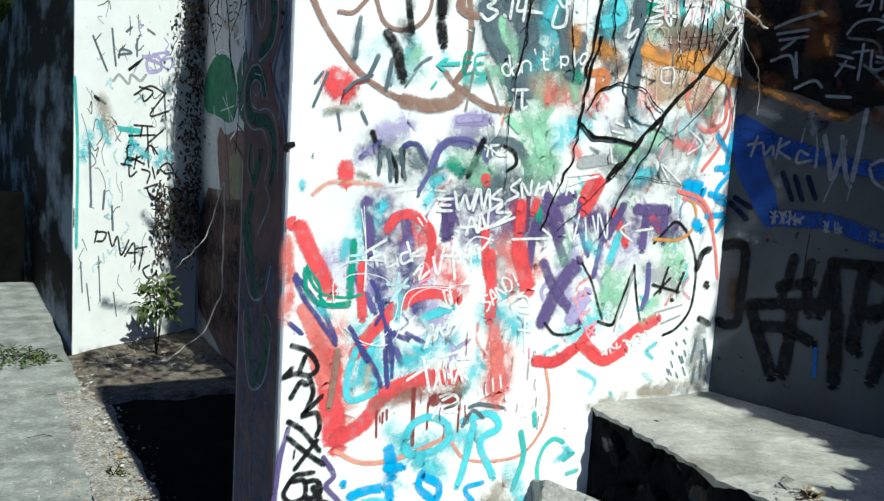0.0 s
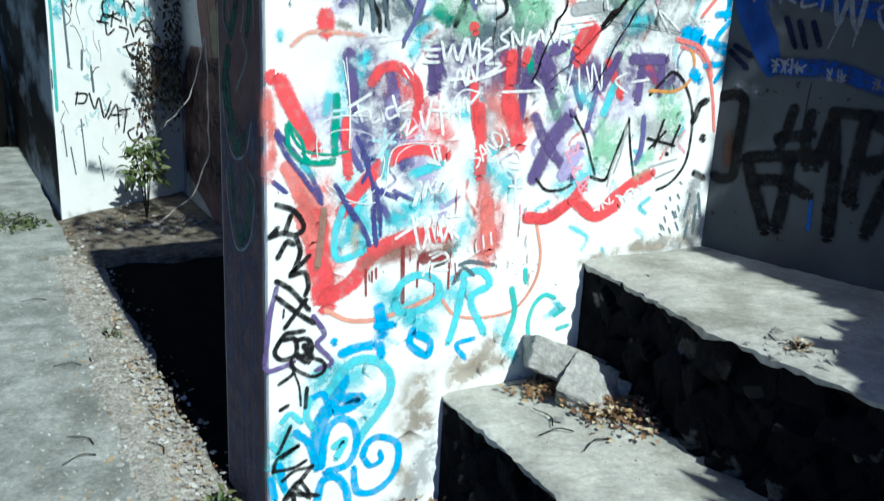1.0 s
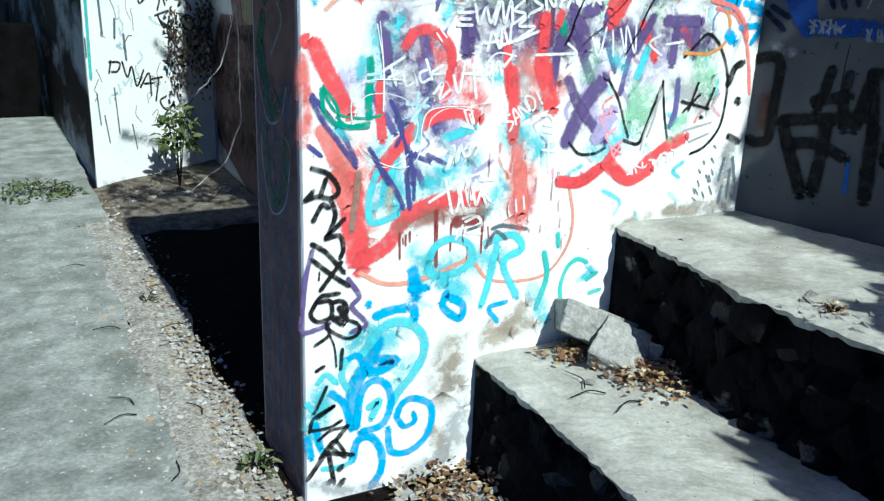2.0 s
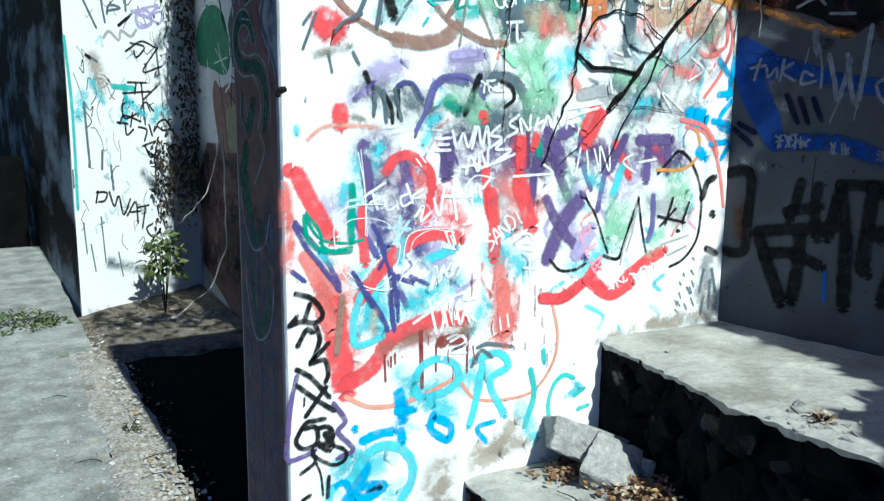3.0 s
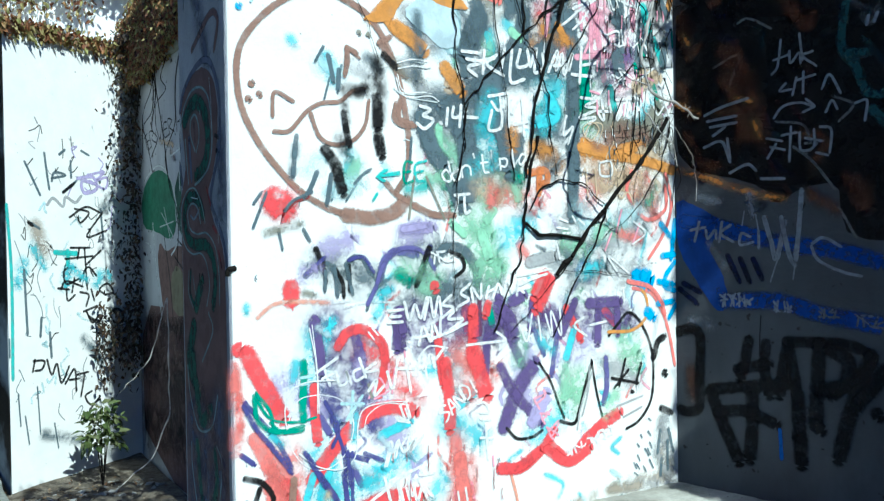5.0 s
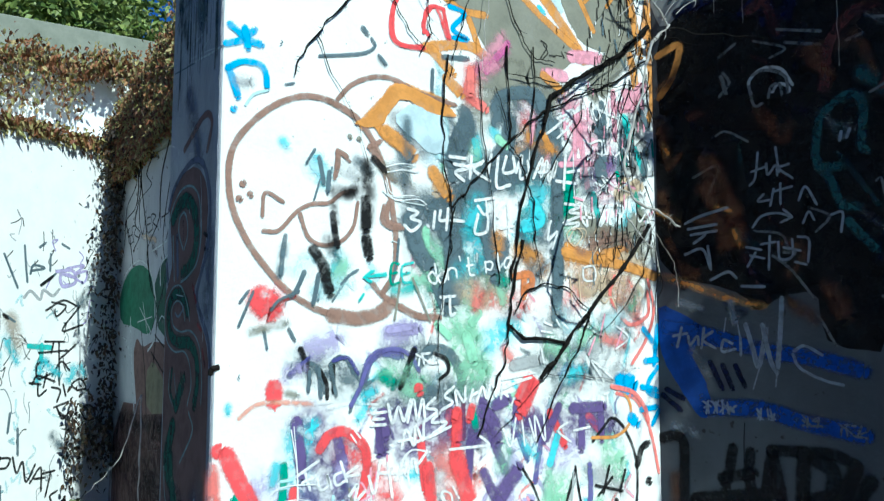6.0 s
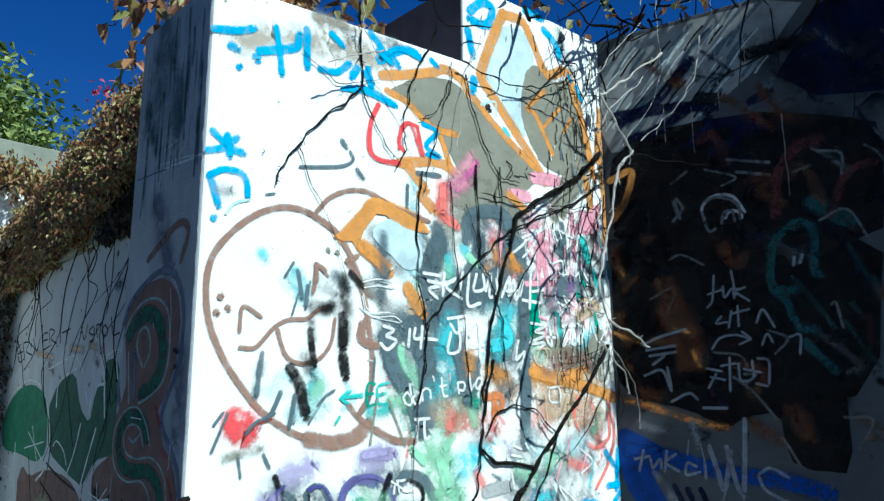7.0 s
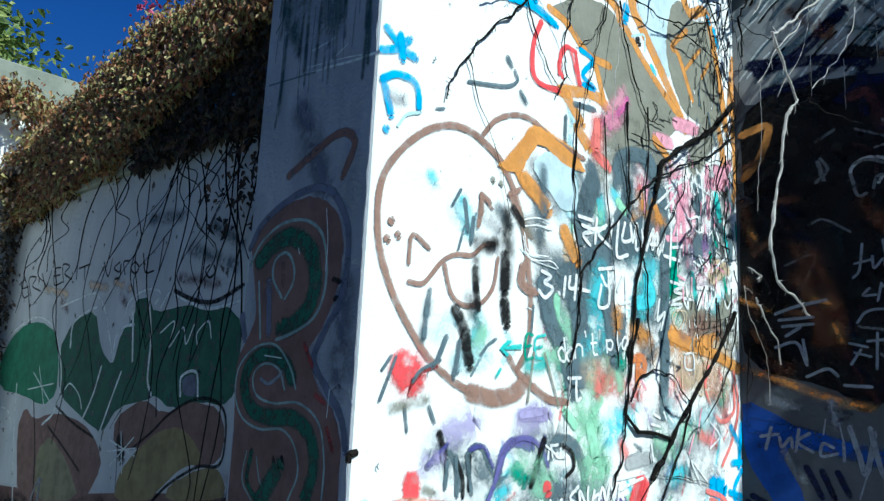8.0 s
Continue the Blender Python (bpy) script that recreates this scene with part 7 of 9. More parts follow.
marker(R, "pale2", 1.1, (6.4, 171.8, 11.8, 172.7), (9.7, 174.7, 7.9, 167.8), (12.2, 171.7, 12.9, 168.7, 15.6, 171.6, 16.1, 168.6), (18.2, 174.4, 17.1, 167.6), (21.3, 173.3, 17.7, 170.5, 22.3, 167.4), (28.3, 169.2, 25.3, 170.3, 24.7, 166.4, 29.3, 167.3), (31.3, 171.1, 31.3, 165.3))
spray(R, "pale2", 2.1, (33.2, 175.7, 35.4, 168.1, 37.3, 161.5, 40.3, 174.1), (39.0, 175.5, 41.5, 163.3, 43.4, 159.5), (43.7, 161.4, 45.1, 174.3, 45.8, 184.3))
haze(R, "pale2", 3.8, (28.3, 183.6, 29.5, 176.5))
marker(R, "pale2", 0.6, (37.7, 161.5, 35.2, 153.9), (43.4, 159.5, 42.8, 154.9), (30.3, 176.8, 31.3, 171.1), (26.3, 177.9, 25.5, 173.2))
spray(R, "pale2", 1.3, (49.2, 166.8, 52.7, 168.6, 58.0, 165.7), (48.8, 165.9, 51.0, 161.3, 58.1, 157.7, 64.1, 156.3))
spray(R, "black", 4.4, (1.1, 135.0, 6.3, 136.3, 9.5, 133.4, 9.1, 119.0, 9.0, 108.7, 5.0, 106.2, 0.9, 106.8), (27.4, 133.4, 26.0, 126.4, 24.3, 120.3), (33.4, 132.7, 32.8, 124.9, 34.4, 115.4), (23.3, 123.2, 34.4, 126.0), (40.7, 133.2, 39.2, 125.4, 37.9, 115.7), (41.1, 133.2, 43.0, 121.9, 44.0, 114.4), (40.7, 134.1, 51.2, 134.3, 60.0, 134.3, 66.8, 131.1, 65.2, 126.5, 60.1, 121.6, 54.9, 117.4))
spray(R, "black", 5.5, (51.2, 133.8, 50.4, 122.6, 49.6, 107.5), (54.8, 132.1, 60.1, 128.8, 58.4, 121.4, 51.3, 118.9), (66.8, 131.1, 62.7, 120.0, 59.4, 108.7, 56.8, 97.2), (71.0, 127.0, 66.9, 121.3, 61.9, 114.5), (13.4, 114.3, 17.0, 105.5, 22.3, 94.1, 23.3, 91.2), (28.4, 116.8, 28.4, 104.9, 27.4, 92.8), (44.0, 116.3, 44.4, 104.9, 45.0, 93.6))
spray(R, "black", 4.9, (13.8, 115.4, 26.4, 117.5, 42.1, 120.3), (16.0, 107.5, 26.4, 109.0, 36.4, 105.9), (49.6, 107.5, 51.4, 105.8), (68.4, 113.4, 69.0, 112.7))
spray(R, "rblue", 1.7, (37.9, 104.1, 38.4, 94.5))
marker(R, "black", 0.4, (31.8, 142.3, 31.4, 136.5, 31.2, 128.7), (35.3, 138.0, 35.7, 137.9), (11.6, 95.4, 12.1, 95.3), (51.4, 99.8, 52.2, 99.7), (12.7, 90.6, 13.1, 90.5))
bars(R, 4, 17, 144.8, 29, 145.8, 4.5, "pale2", 0.8)
bars(R, 2, 35.1, 144, 43.6, 143.9, 3.7, "pale2", 0.8)
bars(R, 2, 50.4, 142.8, 56.7, 142.6, 4, "greyd", 0.8)
bars(R, 2, 61.8, 141, 70.9, 140.1, 3.5, "greyd", 0.8)
# smeared face: black runs, slate scratches, pale wash
haze(M, "palecyan", 7.1, (22.3, 190.7, 27.4, 192.4), (29.3, 183.9, 38.2, 186.5), (26.7, 219.4, 32.1, 218.3))
haze(M, "grey", 5.3, (53.9, 222.4, 60.0, 214.3), (35.7, 220.4, 41.3, 217.6))
haze(M, "slate", 4.6, (55.2, 233.0, 57.3, 217.5), (41.2, 222.7, 45.1, 219.7))
haze(M, "black", 5.3, (44.1, 222.1, 45.2, 213.0, 44.4, 202.2), (34.0, 212.8, 39.9, 212.9), (32.5, 199.0, 34.4, 194.3))
spray(M, "black", 3.9, (44.1, 211.2, 44.4, 203.0), (44.4, 199.7, 45.4, 194.9), (27.6, 195.6, 30.5, 191.8, 31.7, 187.1, 32.8, 183.7))
spray(M, "black", 2.3, (33.4, 206.3, 34.2, 201.5, 35.1, 197.2), (46.6, 224.1, 50.5, 220.6))
spray(M, "slate", 1.6, (19.0, 199.0, 18.3, 193.5, 17.9, 188.2), (24.9, 189.2, 22.8, 184.6, 21.0, 182.2), (29.2, 188.6, 28.5, 183.9, 27.7, 180.1), (28.9, 222.1, 30.4, 214.9), (32.1, 218.3, 31.8, 212.6))
marker(M, "slate", 0.9, (27.4, 224.4, 24.9, 220.0), (36.4, 186.2, 39.0, 188.9, 41.8, 190.6), (23.3, 183.8, 17.6, 181.1, 15.2, 178.4), (53.2, 187.0, 54.7, 193.6, 55.4, 200.4), (6.5, 180.5, 8.7, 183.4))
marker(M, "brown", 1.6, (34.7, 224.9, 34.9, 221.1, 33.9, 216.9), (34.7, 224.9, 37.8, 223.6), (50.4, 210.1, 49.7, 205.8, 52.5, 203.9, 56.6, 203.8), (45.0, 227.3, 48.9, 229.5))
marker(M, "teal", 0.9, (51.2, 189.4, 44.6, 188.7), (47.0, 190.5, 44.2, 188.6, 45.9, 187.1), (43.7, 183.5, 42.3, 181.6))
marker(M, "green", 0.9, (55.5, 193.0, 53.1, 192.7, 52.8, 187.0, 55.7, 187.4), (52.8, 189.9, 54.9, 190.3))
marker(M, "white", 0.4, (50.9, 222.0, 55.9, 223.5, 61.4, 223.5), (51.3, 220.4, 56.5, 221.6, 61.4, 221.4), (50.6, 217.7, 52.0, 213.6, 55.4, 212.2, 62.1, 213.1, 65.2, 211.7), (51.0, 218.6, 53.0, 214.0, 61.0, 214.1))
# broad orange arm over a pale field
patch(M, "palesky", (52.8, 237.0, 59.9, 243.4, 71.7, 241.6, 73.8, 230.0, 67.3, 227.4, 60.0, 231.8))
patch(M, "orange", (39.5, 234.0, 45.8, 237.3, 52.7, 247.8, 57.2, 248.6, 73.9, 243.6, 77.2, 240.5, 67.3, 240.4, 56.4, 244.5, 51.6, 238.6, 49.6, 234.3, 44.0, 232.9))
spray(M, "orange", 5.3, (50.8, 232.7, 56.5, 229.3, 60.0, 226.5), (67.7, 222.1, 73.2, 215.5))
haze(M, "slate", 4.6, (57.9, 236.9, 58.9, 224.7), (73.8, 239.1, 78.6, 230.6))
haze(M, "pink", 6.0, (85.4, 259.8, 91.4, 265.8, 95.1, 270.5), (86.5, 256.2, 92.5, 261.1))
# white lettering over the slate ground
marker(M, "white", 1.2, (73.8, 227.8, 80.0, 227.8), (75.5, 225.6, 80.8, 224.9, 75.9, 223.0, 79.2, 220.6), (82.2, 228.8, 81.5, 221.7), (80.4, 225.3, 86.1, 226.8), (86.8, 227.8, 83.1, 224.6, 89.4, 221.6), (90.1, 230.4, 88.5, 223.4), (92.9, 230.4, 92.2, 220.0, 97.7, 221.1), (96.2, 230.4, 94.9, 225.0, 99.5, 226.2, 99.1, 230.7), (100.2, 225.5, 102.8, 231.6, 101.9, 223.8, 105.6, 225.7, 105.2, 229.9))
marker(M, "white", 1.2, (107.6, 224.4, 111.6, 231.6, 110.9, 225.1, 113.6, 230.9, 114.4, 224.1, 118.0, 231.4, 116.5, 225.7), (110.1, 226.6, 115.3, 227.5), (117.7, 224.4, 127.0, 224.4), (122.0, 233.8, 121.0, 221.8), (122.6, 227.9, 128.6, 229.3))
marker(M, "white", 1.1, (58.6, 209.9, 62.1, 209.0, 59.6, 207.1, 63.1, 206.0, 60.0, 203.2, 57.4, 204.7), (65.6, 205.3, 66.0, 205.0), (68.3, 209.8, 67.7, 204.6), (70.4, 210.3, 70.0, 207.3, 73.0, 207.5), (73.2, 211.1, 72.5, 204.5), (74.3, 207.6, 79.1, 207.6))
marker(M, "white", 1.1, (83.6, 214.6, 91.7, 216.3), (84.7, 212.9, 87.4, 210.4, 90.5, 213.8), (84.7, 210.2, 83.5, 204.2, 88.0, 205.0, 88.8, 210.0), (91.7, 215.3, 91.0, 205.2), (92.7, 209.9, 96.4, 214.8, 97.3, 202.9), (93.8, 206.3, 99.0, 207.6))
marker(M, "white", 1.1, (121.4, 216.9, 128.0, 216.5, 123.4, 214.2, 128.7, 213.6, 120.6, 210.0, 127.7, 210.6, 125.0, 208.4), (130.7, 216.7, 131.7, 209.9, 129.2, 212.6, 134.6, 213.0), (139.0, 216.4, 137.8, 210.3, 143.3, 217.8, 142.4, 211.6), (137.6, 217.3, 149.0, 218.2, 146.4, 211.9))
marker(M, "white", 0.9, (114.6, 209.6, 113.7, 203.8, 117.9, 207.0, 115.6, 201.1), (125.2, 246.4, 122.4, 242.9, 118.3, 239.4), (138.0, 252.3, 146.5, 250.4), (133.1, 239.2, 138.8, 241.0, 139.1, 235.8))
marker(M, "sand", 0.4, (123.5, 203.5, 122.3, 206.7, 126.3, 208.9, 129.4, 206.7, 126.1, 202.6, 123.5, 203.5), (134.9, 208.1, 136.3, 203.2, 132.5, 197.1, 136.6, 196.3))
# white tags in the middle of the wall
marker(M, "white", 1.0, (46.9, 149.2, 51.5, 149.4), (47.4, 147.5, 50.8, 147.5), (46.7, 145.8, 51.4, 145.8), (52.1, 151.5, 53.7, 146.1, 55.7, 150.7, 57.6, 146.5, 59.8, 152.6), (58.8, 146.1, 60.8, 152.6, 62.2, 146.5, 64.0, 152.7, 64.9, 146.9), (68.5, 152.8, 65.4, 150.1, 69.2, 149.0, 65.3, 146.2))
marker(M, "white", 1.0, (56.8, 138.6, 58.4, 143.9, 60.8, 139.2), (56.0, 140.6, 60.8, 141.3), (61.3, 139.5, 61.8, 144.8, 64.1, 140.4, 64.5, 146.2), (70.3, 148.4, 67.4, 145.7, 72.7, 145.3, 67.7, 142.2), (61.7, 140.1, 67.7, 141.7, 74.2, 144.1))
marker(M, "white", 1.0, (75.4, 156.0, 72.0, 153.3, 74.9, 151.2, 70.9, 149.2), (76.5, 150.4, 76.1, 154.8, 79.2, 151.3, 79.7, 155.8), (81.4, 151.4, 82.6, 155.0), (81.7, 153.0, 85.0, 154.2), (84.0, 151.1, 86.2, 155.6, 87.9, 152.1, 89.7, 156.5, 91.6, 152.5), (94.2, 156.6, 93.5, 151.7), (96.4, 156.7, 93.9, 154.4, 96.4, 152.3), (94.8, 155.0, 100.3, 156.8, 106.0, 158.1))
marker(M, "white", 0.4, (14.8, 117.4, 14.2, 123.9, 16.0, 128.8, 20.8, 130.9, 29.7, 130.7), (18.2, 111.4, 23.7, 107.0, 31.1, 105.3, 35.5, 108.9, 36.3, 117.4, 38.5, 121.6, 45.1, 122.6, 52.9, 122.1), (23.9, 122.0, 23.8, 134.4, 21.8, 145.9))
haze(M, "palesky", 2.5, (24.4, 145.9, 27.6, 143.5), (33.7, 124.3, 37.5, 122.5), (42.8, 113.7, 47.0, 108.3), (95.7, 145.3, 100.6, 141.6), (32.8, 107.3, 40.6, 102.5))
spray(M, "navy", 1.6, (2.7, 126.3, 5.9, 120.1, 10.3, 114.3, 15.8, 106.6), (20.0, 111.4, 23.9, 104.4, 25.8, 100.9), (32.7, 109.9, 33.6, 100.4), (38.3, 108.7, 44.2, 105.8))
spray(M, "green", 1.6, (5.6, 128.2, 6.7, 121.7, 11.9, 118.3, 19.3, 118.0))
# black tag down the near edge, with a purple outline
spray(M, "purple", 1.8, (2.5, 83.0, 0.4, 74.8, -0.5, 66.3, -1.0, 58.6, 4.0, 58.6, 7.4, 59.8), (13.5, 73.0, 17.0, 67.2, 14.7, 64.0, 19.4, 57.8, 14.4, 55.9))
spray(M, "black", 1.7, (2.7, 107.1, 7.5, 105.1, 10.5, 100.4, 8.3, 98.1, 4.2, 98.9, 0.7, 98.1), (6.7, 103.6, 5.0, 98.9), (0.7, 98.1, 2.9, 100.5), (2.9, 91.9, 5.5, 96.2, 7.5, 95.4), (8.2, 97.3, 9.5, 93.0, 7.5, 87.7, 6.7, 86.7, 12.2, 91.6), (6.6, 86.2, 10.8, 86.7, 11.9, 82.7, 11.0, 79.9))
spray(M, "black", 1.7, (2.5, 85.0, 6.6, 82.1, 12.2, 75.2), (2.5, 80.3, 7.8, 75.5, 13.6, 70.9), (11.2, 78.5, 4.9, 70.7), (2.7, 65.8, 4.9, 68.6, 7.8, 68.9, 10.5, 68.9), (3.2, 66.6, 1.8, 63.4, 4.0, 60.9, 8.1, 62.0, 7.8, 66.8, 4.1, 67.0), (8.3, 66.4, 11.8, 66.2, 13.0, 62.5, 9.2, 60.9))
spray(M, "black", 2.5, (8.8, 61.4, 11.8, 59.1), (10.9, 64.2, 13.0, 60.3))
spray(M, "black", 1.4, (12.6, 60.4, 16.5, 58.3, 16.9, 55.3, 13.7, 54.0, 10.0, 55.8, 6.6, 58.5), (6.6, 59.9, 7.4, 56.2, 3.1, 53.4), (11.1, 44.3, 11.6, 50.8), (3.4, 45.0, 5.7, 46.1))
marker(M, "black", 0.7, (7.8, 55.8, 9.2, 51.4, 9.7, 45.3), (4.6, 76.3, 4.4, 73.9))
spray(M, "black", 1.4, (2.5, 31.0, 3.9, 33.5, 6.5, 39.1), (1.0, 25.1, 2.5, 29.3, 9.2, 32.3, 3.5, 29.1), (1.2, 25.1, 7.4, 25.1, 11.3, 26.7), (3.8, 21.4, 7.7, 23.9, 13.1, 24.1), (4.3, 15.1, 8.8, 20.1, 12.5, 15.3), (7.4, 18.6, 12.5, 13.4))
# flaked dark dashes and drips by the corner of the main wall
for tone, count, wide, u0, u1, v0, v1, s0, s1 in (("black", 110, 0.55, 132, 165, 205, 318, 1.0, 4.5), ("black", 40, 0.4, 100, 164, 200, 330, 0.6, 2.2), ("white", 40, 0.4, 128, 163, 195, 290, 0.8, 2.5), ("pink", 18, 0.7, 128, 162, 215, 262, 1.5, 5), ("slate", 24, 0.6, 130, 164, 180, 300, 1.5, 5), ("slate", 40, 0.35, 4, 160, 20, 300, 0.4, 1.2), ("maroon", 26, 0.3, 34, 90, 78, 110, 1.5, 6)):
    lines = []
    for _ in range(count):
        u, v, s = old.uniform(u0, u1), old.uniform(v0, v1), old.uniform(s0, s1)
        lines.append((u, v, u + old.uniform(-0.3, 0.3), v - s * 0.5, u + old.uniform(-0.4, 0.4), v - s))
    strokes("flake" if tone != "maroon" else "drip", "marker", M, tone, wide, lines)

# ---- rubble and litter ----
def broken_block(place, size, turn, seed):
    bm = bmesh.new()
    bmesh.ops.create_cube(bm, size=2)
    r = random.Random(seed)
    for v in bm.verts:
        v.co += Vector((r.uniform(-0.4, 0.2), r.uniform(-0.45, 0.2), r.uniform(-0.5, 0.15)))
        v.co = Vector((v.co.x * size[0], v.co.y * size[1], v.co.z * size[2]))
    bmesh.ops.bevel(bm, geom=bm.edges[:], offset=0.004, segments=1, affect="EDGES")
    roughened(bm, 7, 0.006, 0.012, seed)
    ob = tagged(part("concrete_rubble", bm, RUBBLE), "broken lump of grey concrete lying on the stone step", "rubble", "rubble on the step")
    ob.rotation_euler = [radians(a) for a in turn]
    ob.location = place
    return ob


broken_block((1.98, 2.375, 0.475), (0.125, 0.065, 0.055), (-22, 24, -20), 4)
broken_block((1.975, 2.235, 0.45), (0.10, 0.075, 0.055), (24, -16, 35), 22)

broken_block((2.085, 2.20, 0.436), (0.03, 0.022, 0.034), (10, 20, 50), 9)

bm = bmesh.new()
strewn(bm, lambda: Vector((1.99 + rng.gauss(0, 0.055), 2.13 + rng.gauss(0, 0.08), 0.405 + rng.uniform(0, 0.035))), 620, 0.026)
strewn(bm, lambda: Vector((1.9 + rng.gauss(0, 0.06), 2.33 + rng.gauss(0, 0.045), 0.405 + rng.uniform(0, 0.02))), 260, 0.024)
tagged(part("leaf_litter", bm, LITTER), "dry brown leaves gathered round the rubble", "leaves", kind="stuff")
bm = bmesh.new()
strewn(bm, lambda: Vector((1.42 + rng.gauss(0, 0.09), 2.33 + rng.gauss(0, 0.08), 0.0 + rng.uniform(0, 0.05))), 420, 0.026)
strewn(bm, lambda: Vector((0.86 + rng.gauss(0, 0.07), rng.uniform(2.2, 6.4), 0.0 + rng.uniform(0, 0.012))), 1100, 0.017)
strewn(bm, lambda: Vector((1.1 + rng.gauss(0, 0.3), 6.5 + rng.gauss(0, 0.15), 0.0 + rng.uniform(0, 0.03))), 500, 0.026)
tagged(part("leaf_litter", bm, LITTER), "dry leaves strewn along the foot of the walls", "leaves", kind="stuff")

# ---- growth ----
# dry creeper over the back wall and the left wall
def creeper(bm, spot, count, size, hang=1.0):
    for _ in range(count):
        d = rand_vec(0.8) + Vector((-0.25, -0.25, -hang))
        leaf(bm, spot(), size * rng.uniform(0.6, 1.35), d, rand_vec() + Vector((-0.6, -0.4, 0.5)), rng.uniform(-0.2, 0.9))


def along_back():
    y = rng.uniform(3.4, 7.6)
    low = float(np.interp(y, (3.4, 4.25, 4.6, 5.1, 5.3, 6.1, 7.2), (3.45, 3.40, 3.32, 3.24, 3.12, 3.00, 2.92)))
    top = float(np.interp(y, (3.4, 4.5, 5.6, 6.1, 7.6), (3.78, 3.80, 3.86, 3.72, 3.45)))
    ragged = 0.10 * noise.noise(Vector((y * 2.7, 0, 0))) + 0.05 * noise.noise(Vector((y * 11, 3, 0)))
    f = rng.random() ** 0.9
    x = BX - 0.08 + 0.07 * f + rng.gauss(0, 0.055)
    if y > 6.2:
        x = max(x, BX - 0.11)
    return Vector((x, y, low + (top - low) * f + ragged))


def hollow_shade():
    """Dark leaves put in for the shade between the leaves and the wall top."""
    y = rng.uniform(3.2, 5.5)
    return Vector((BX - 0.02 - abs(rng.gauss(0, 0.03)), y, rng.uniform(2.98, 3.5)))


def trailing():
    """Dead leaves on the stems that hang down the back wall."""
    y = 4.35 + rng.gauss(0, 0.14)
    return Vector((BX - 0.03 - abs(rng.gauss(0, 0.03)), y, 3.1 - 0.6 * rng.random() ** 1.7))


def over_left():
    if rng.random() < 0.7:
        p = up0 + U_DIR * rng.uniform(0.2, 3.4) + U_N * rng.uniform(0.0, 0.25)
        return p + Vector((0, 0, 4.14 + 0.1 * noise.noise(p * 3) + rng.gauss(0, 0.07) - (0.5 * rng.random() ** 2 if noise.noise(p * 2.4) > 0.02 else 0)))
    p = lc + L_DIR * rng.uniform(-0.05, 1.3) + L_N * rng.uniform(-0.12, 0.05)
    return p + Vector((0, 0, 3.2 + rng.gauss(0, 0.035)))


def corner_fall():
    """Leaves trailing down the inner corner of the back and left walls."""
    x = BX - 0.015 - abs(rng.gauss(0, 0.10))
    z = 3.3 - 2.3 * rng.random() ** 1.7
    near = 6.7 + (x - lc.x) * 0.676 - 0.03
    y = near - abs(rng.gauss(0, 0.10))
    x -= 0.05 * max(0.0, noise.noise(Vector((y * 3, z * 3, 1))))
    return Vector((x, y, z))


def corner_foot():
    """A thicket added low in the same corner for a blotch of shadow."""
    x = rng.uniform(1.45, BX - 0.03)
    return Vector((x, 6.7 + (x - lc.x) * 0.676 - 0.05 - abs(rng.gauss(0, 0.12)), 0.95 + rng.gauss(0, 0.17)))


thing = tagged(empty("creeper", (BX, 5.2, 3.1)), "dense dry brown and green creeper hanging over the wall top", "creeper")
bm = bmesh.new()
creeper(bm, along_back, 52000, 0.030)
under(part("foliage", bm, IVY), thing)
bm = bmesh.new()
creeper(bm, hollow_shade, 9000, 0.04)
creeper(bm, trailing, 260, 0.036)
under(part("foliage", bm, DEAD_AND_SHADED, None, "dead leaves coloured dark for the shade under the creeper"), thing)
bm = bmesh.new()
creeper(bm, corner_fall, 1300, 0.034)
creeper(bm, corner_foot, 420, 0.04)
under(part("foliage", bm, DEAD_AND_SHADED), thing)
bm = bmesh.new()
creeper(bm, over_left, 9000, 0.046)
under(part("foliage", bm, IVY), thing)

bm = bmesh.new()
creeper(bm, lambda: Vector((1.60 + rng.gauss(0, 0.03), 5.15 + rng.gauss(0, 0.05), 3.74 + rng.gauss(0, 0.025))), 22, 0.035, 0.2)
under(part("blossom", bm, BLOSSOM), thing)


def stem_fall(bm, x, y, z, length, r, sway):
    pts = [Vector((x, y, z))]
    for i in range(5):
        pts.append(pts[-1] + Vector((rng.uniform(-0.02, 0.012), rng.uniform(-sway, sway) * 1.5, -length / 5 * rng.uniform(0.5, 1.4))))
    pts = [Vector((min(p.x, BX - 0.012), p.y, p.z)) for p in pts]
    tube(bm, pts, r, r * 0.5, 5, 0.3)


for i in range(36):
    bm = bmesh.new()
    y = rng.choice((rng.uniform(4.15, 4.7), rng.uniform(4.3, 5.4), rng.uniform(4.6, 7.3)))
    stem_fall(bm, BX - 0.03, y, 3.1, rng.uniform(0.4, 2.0), rng.uniform(0.0025, 0.0055), 0.16)
    under(part("stem", bm, BARK), thing)


# ---- the crown that shades the side wall ----
shade = tagged(empty("shade_tree", (2.88, 0.2, 0.79)), "leafy evergreen tree beside the steps", "tree")


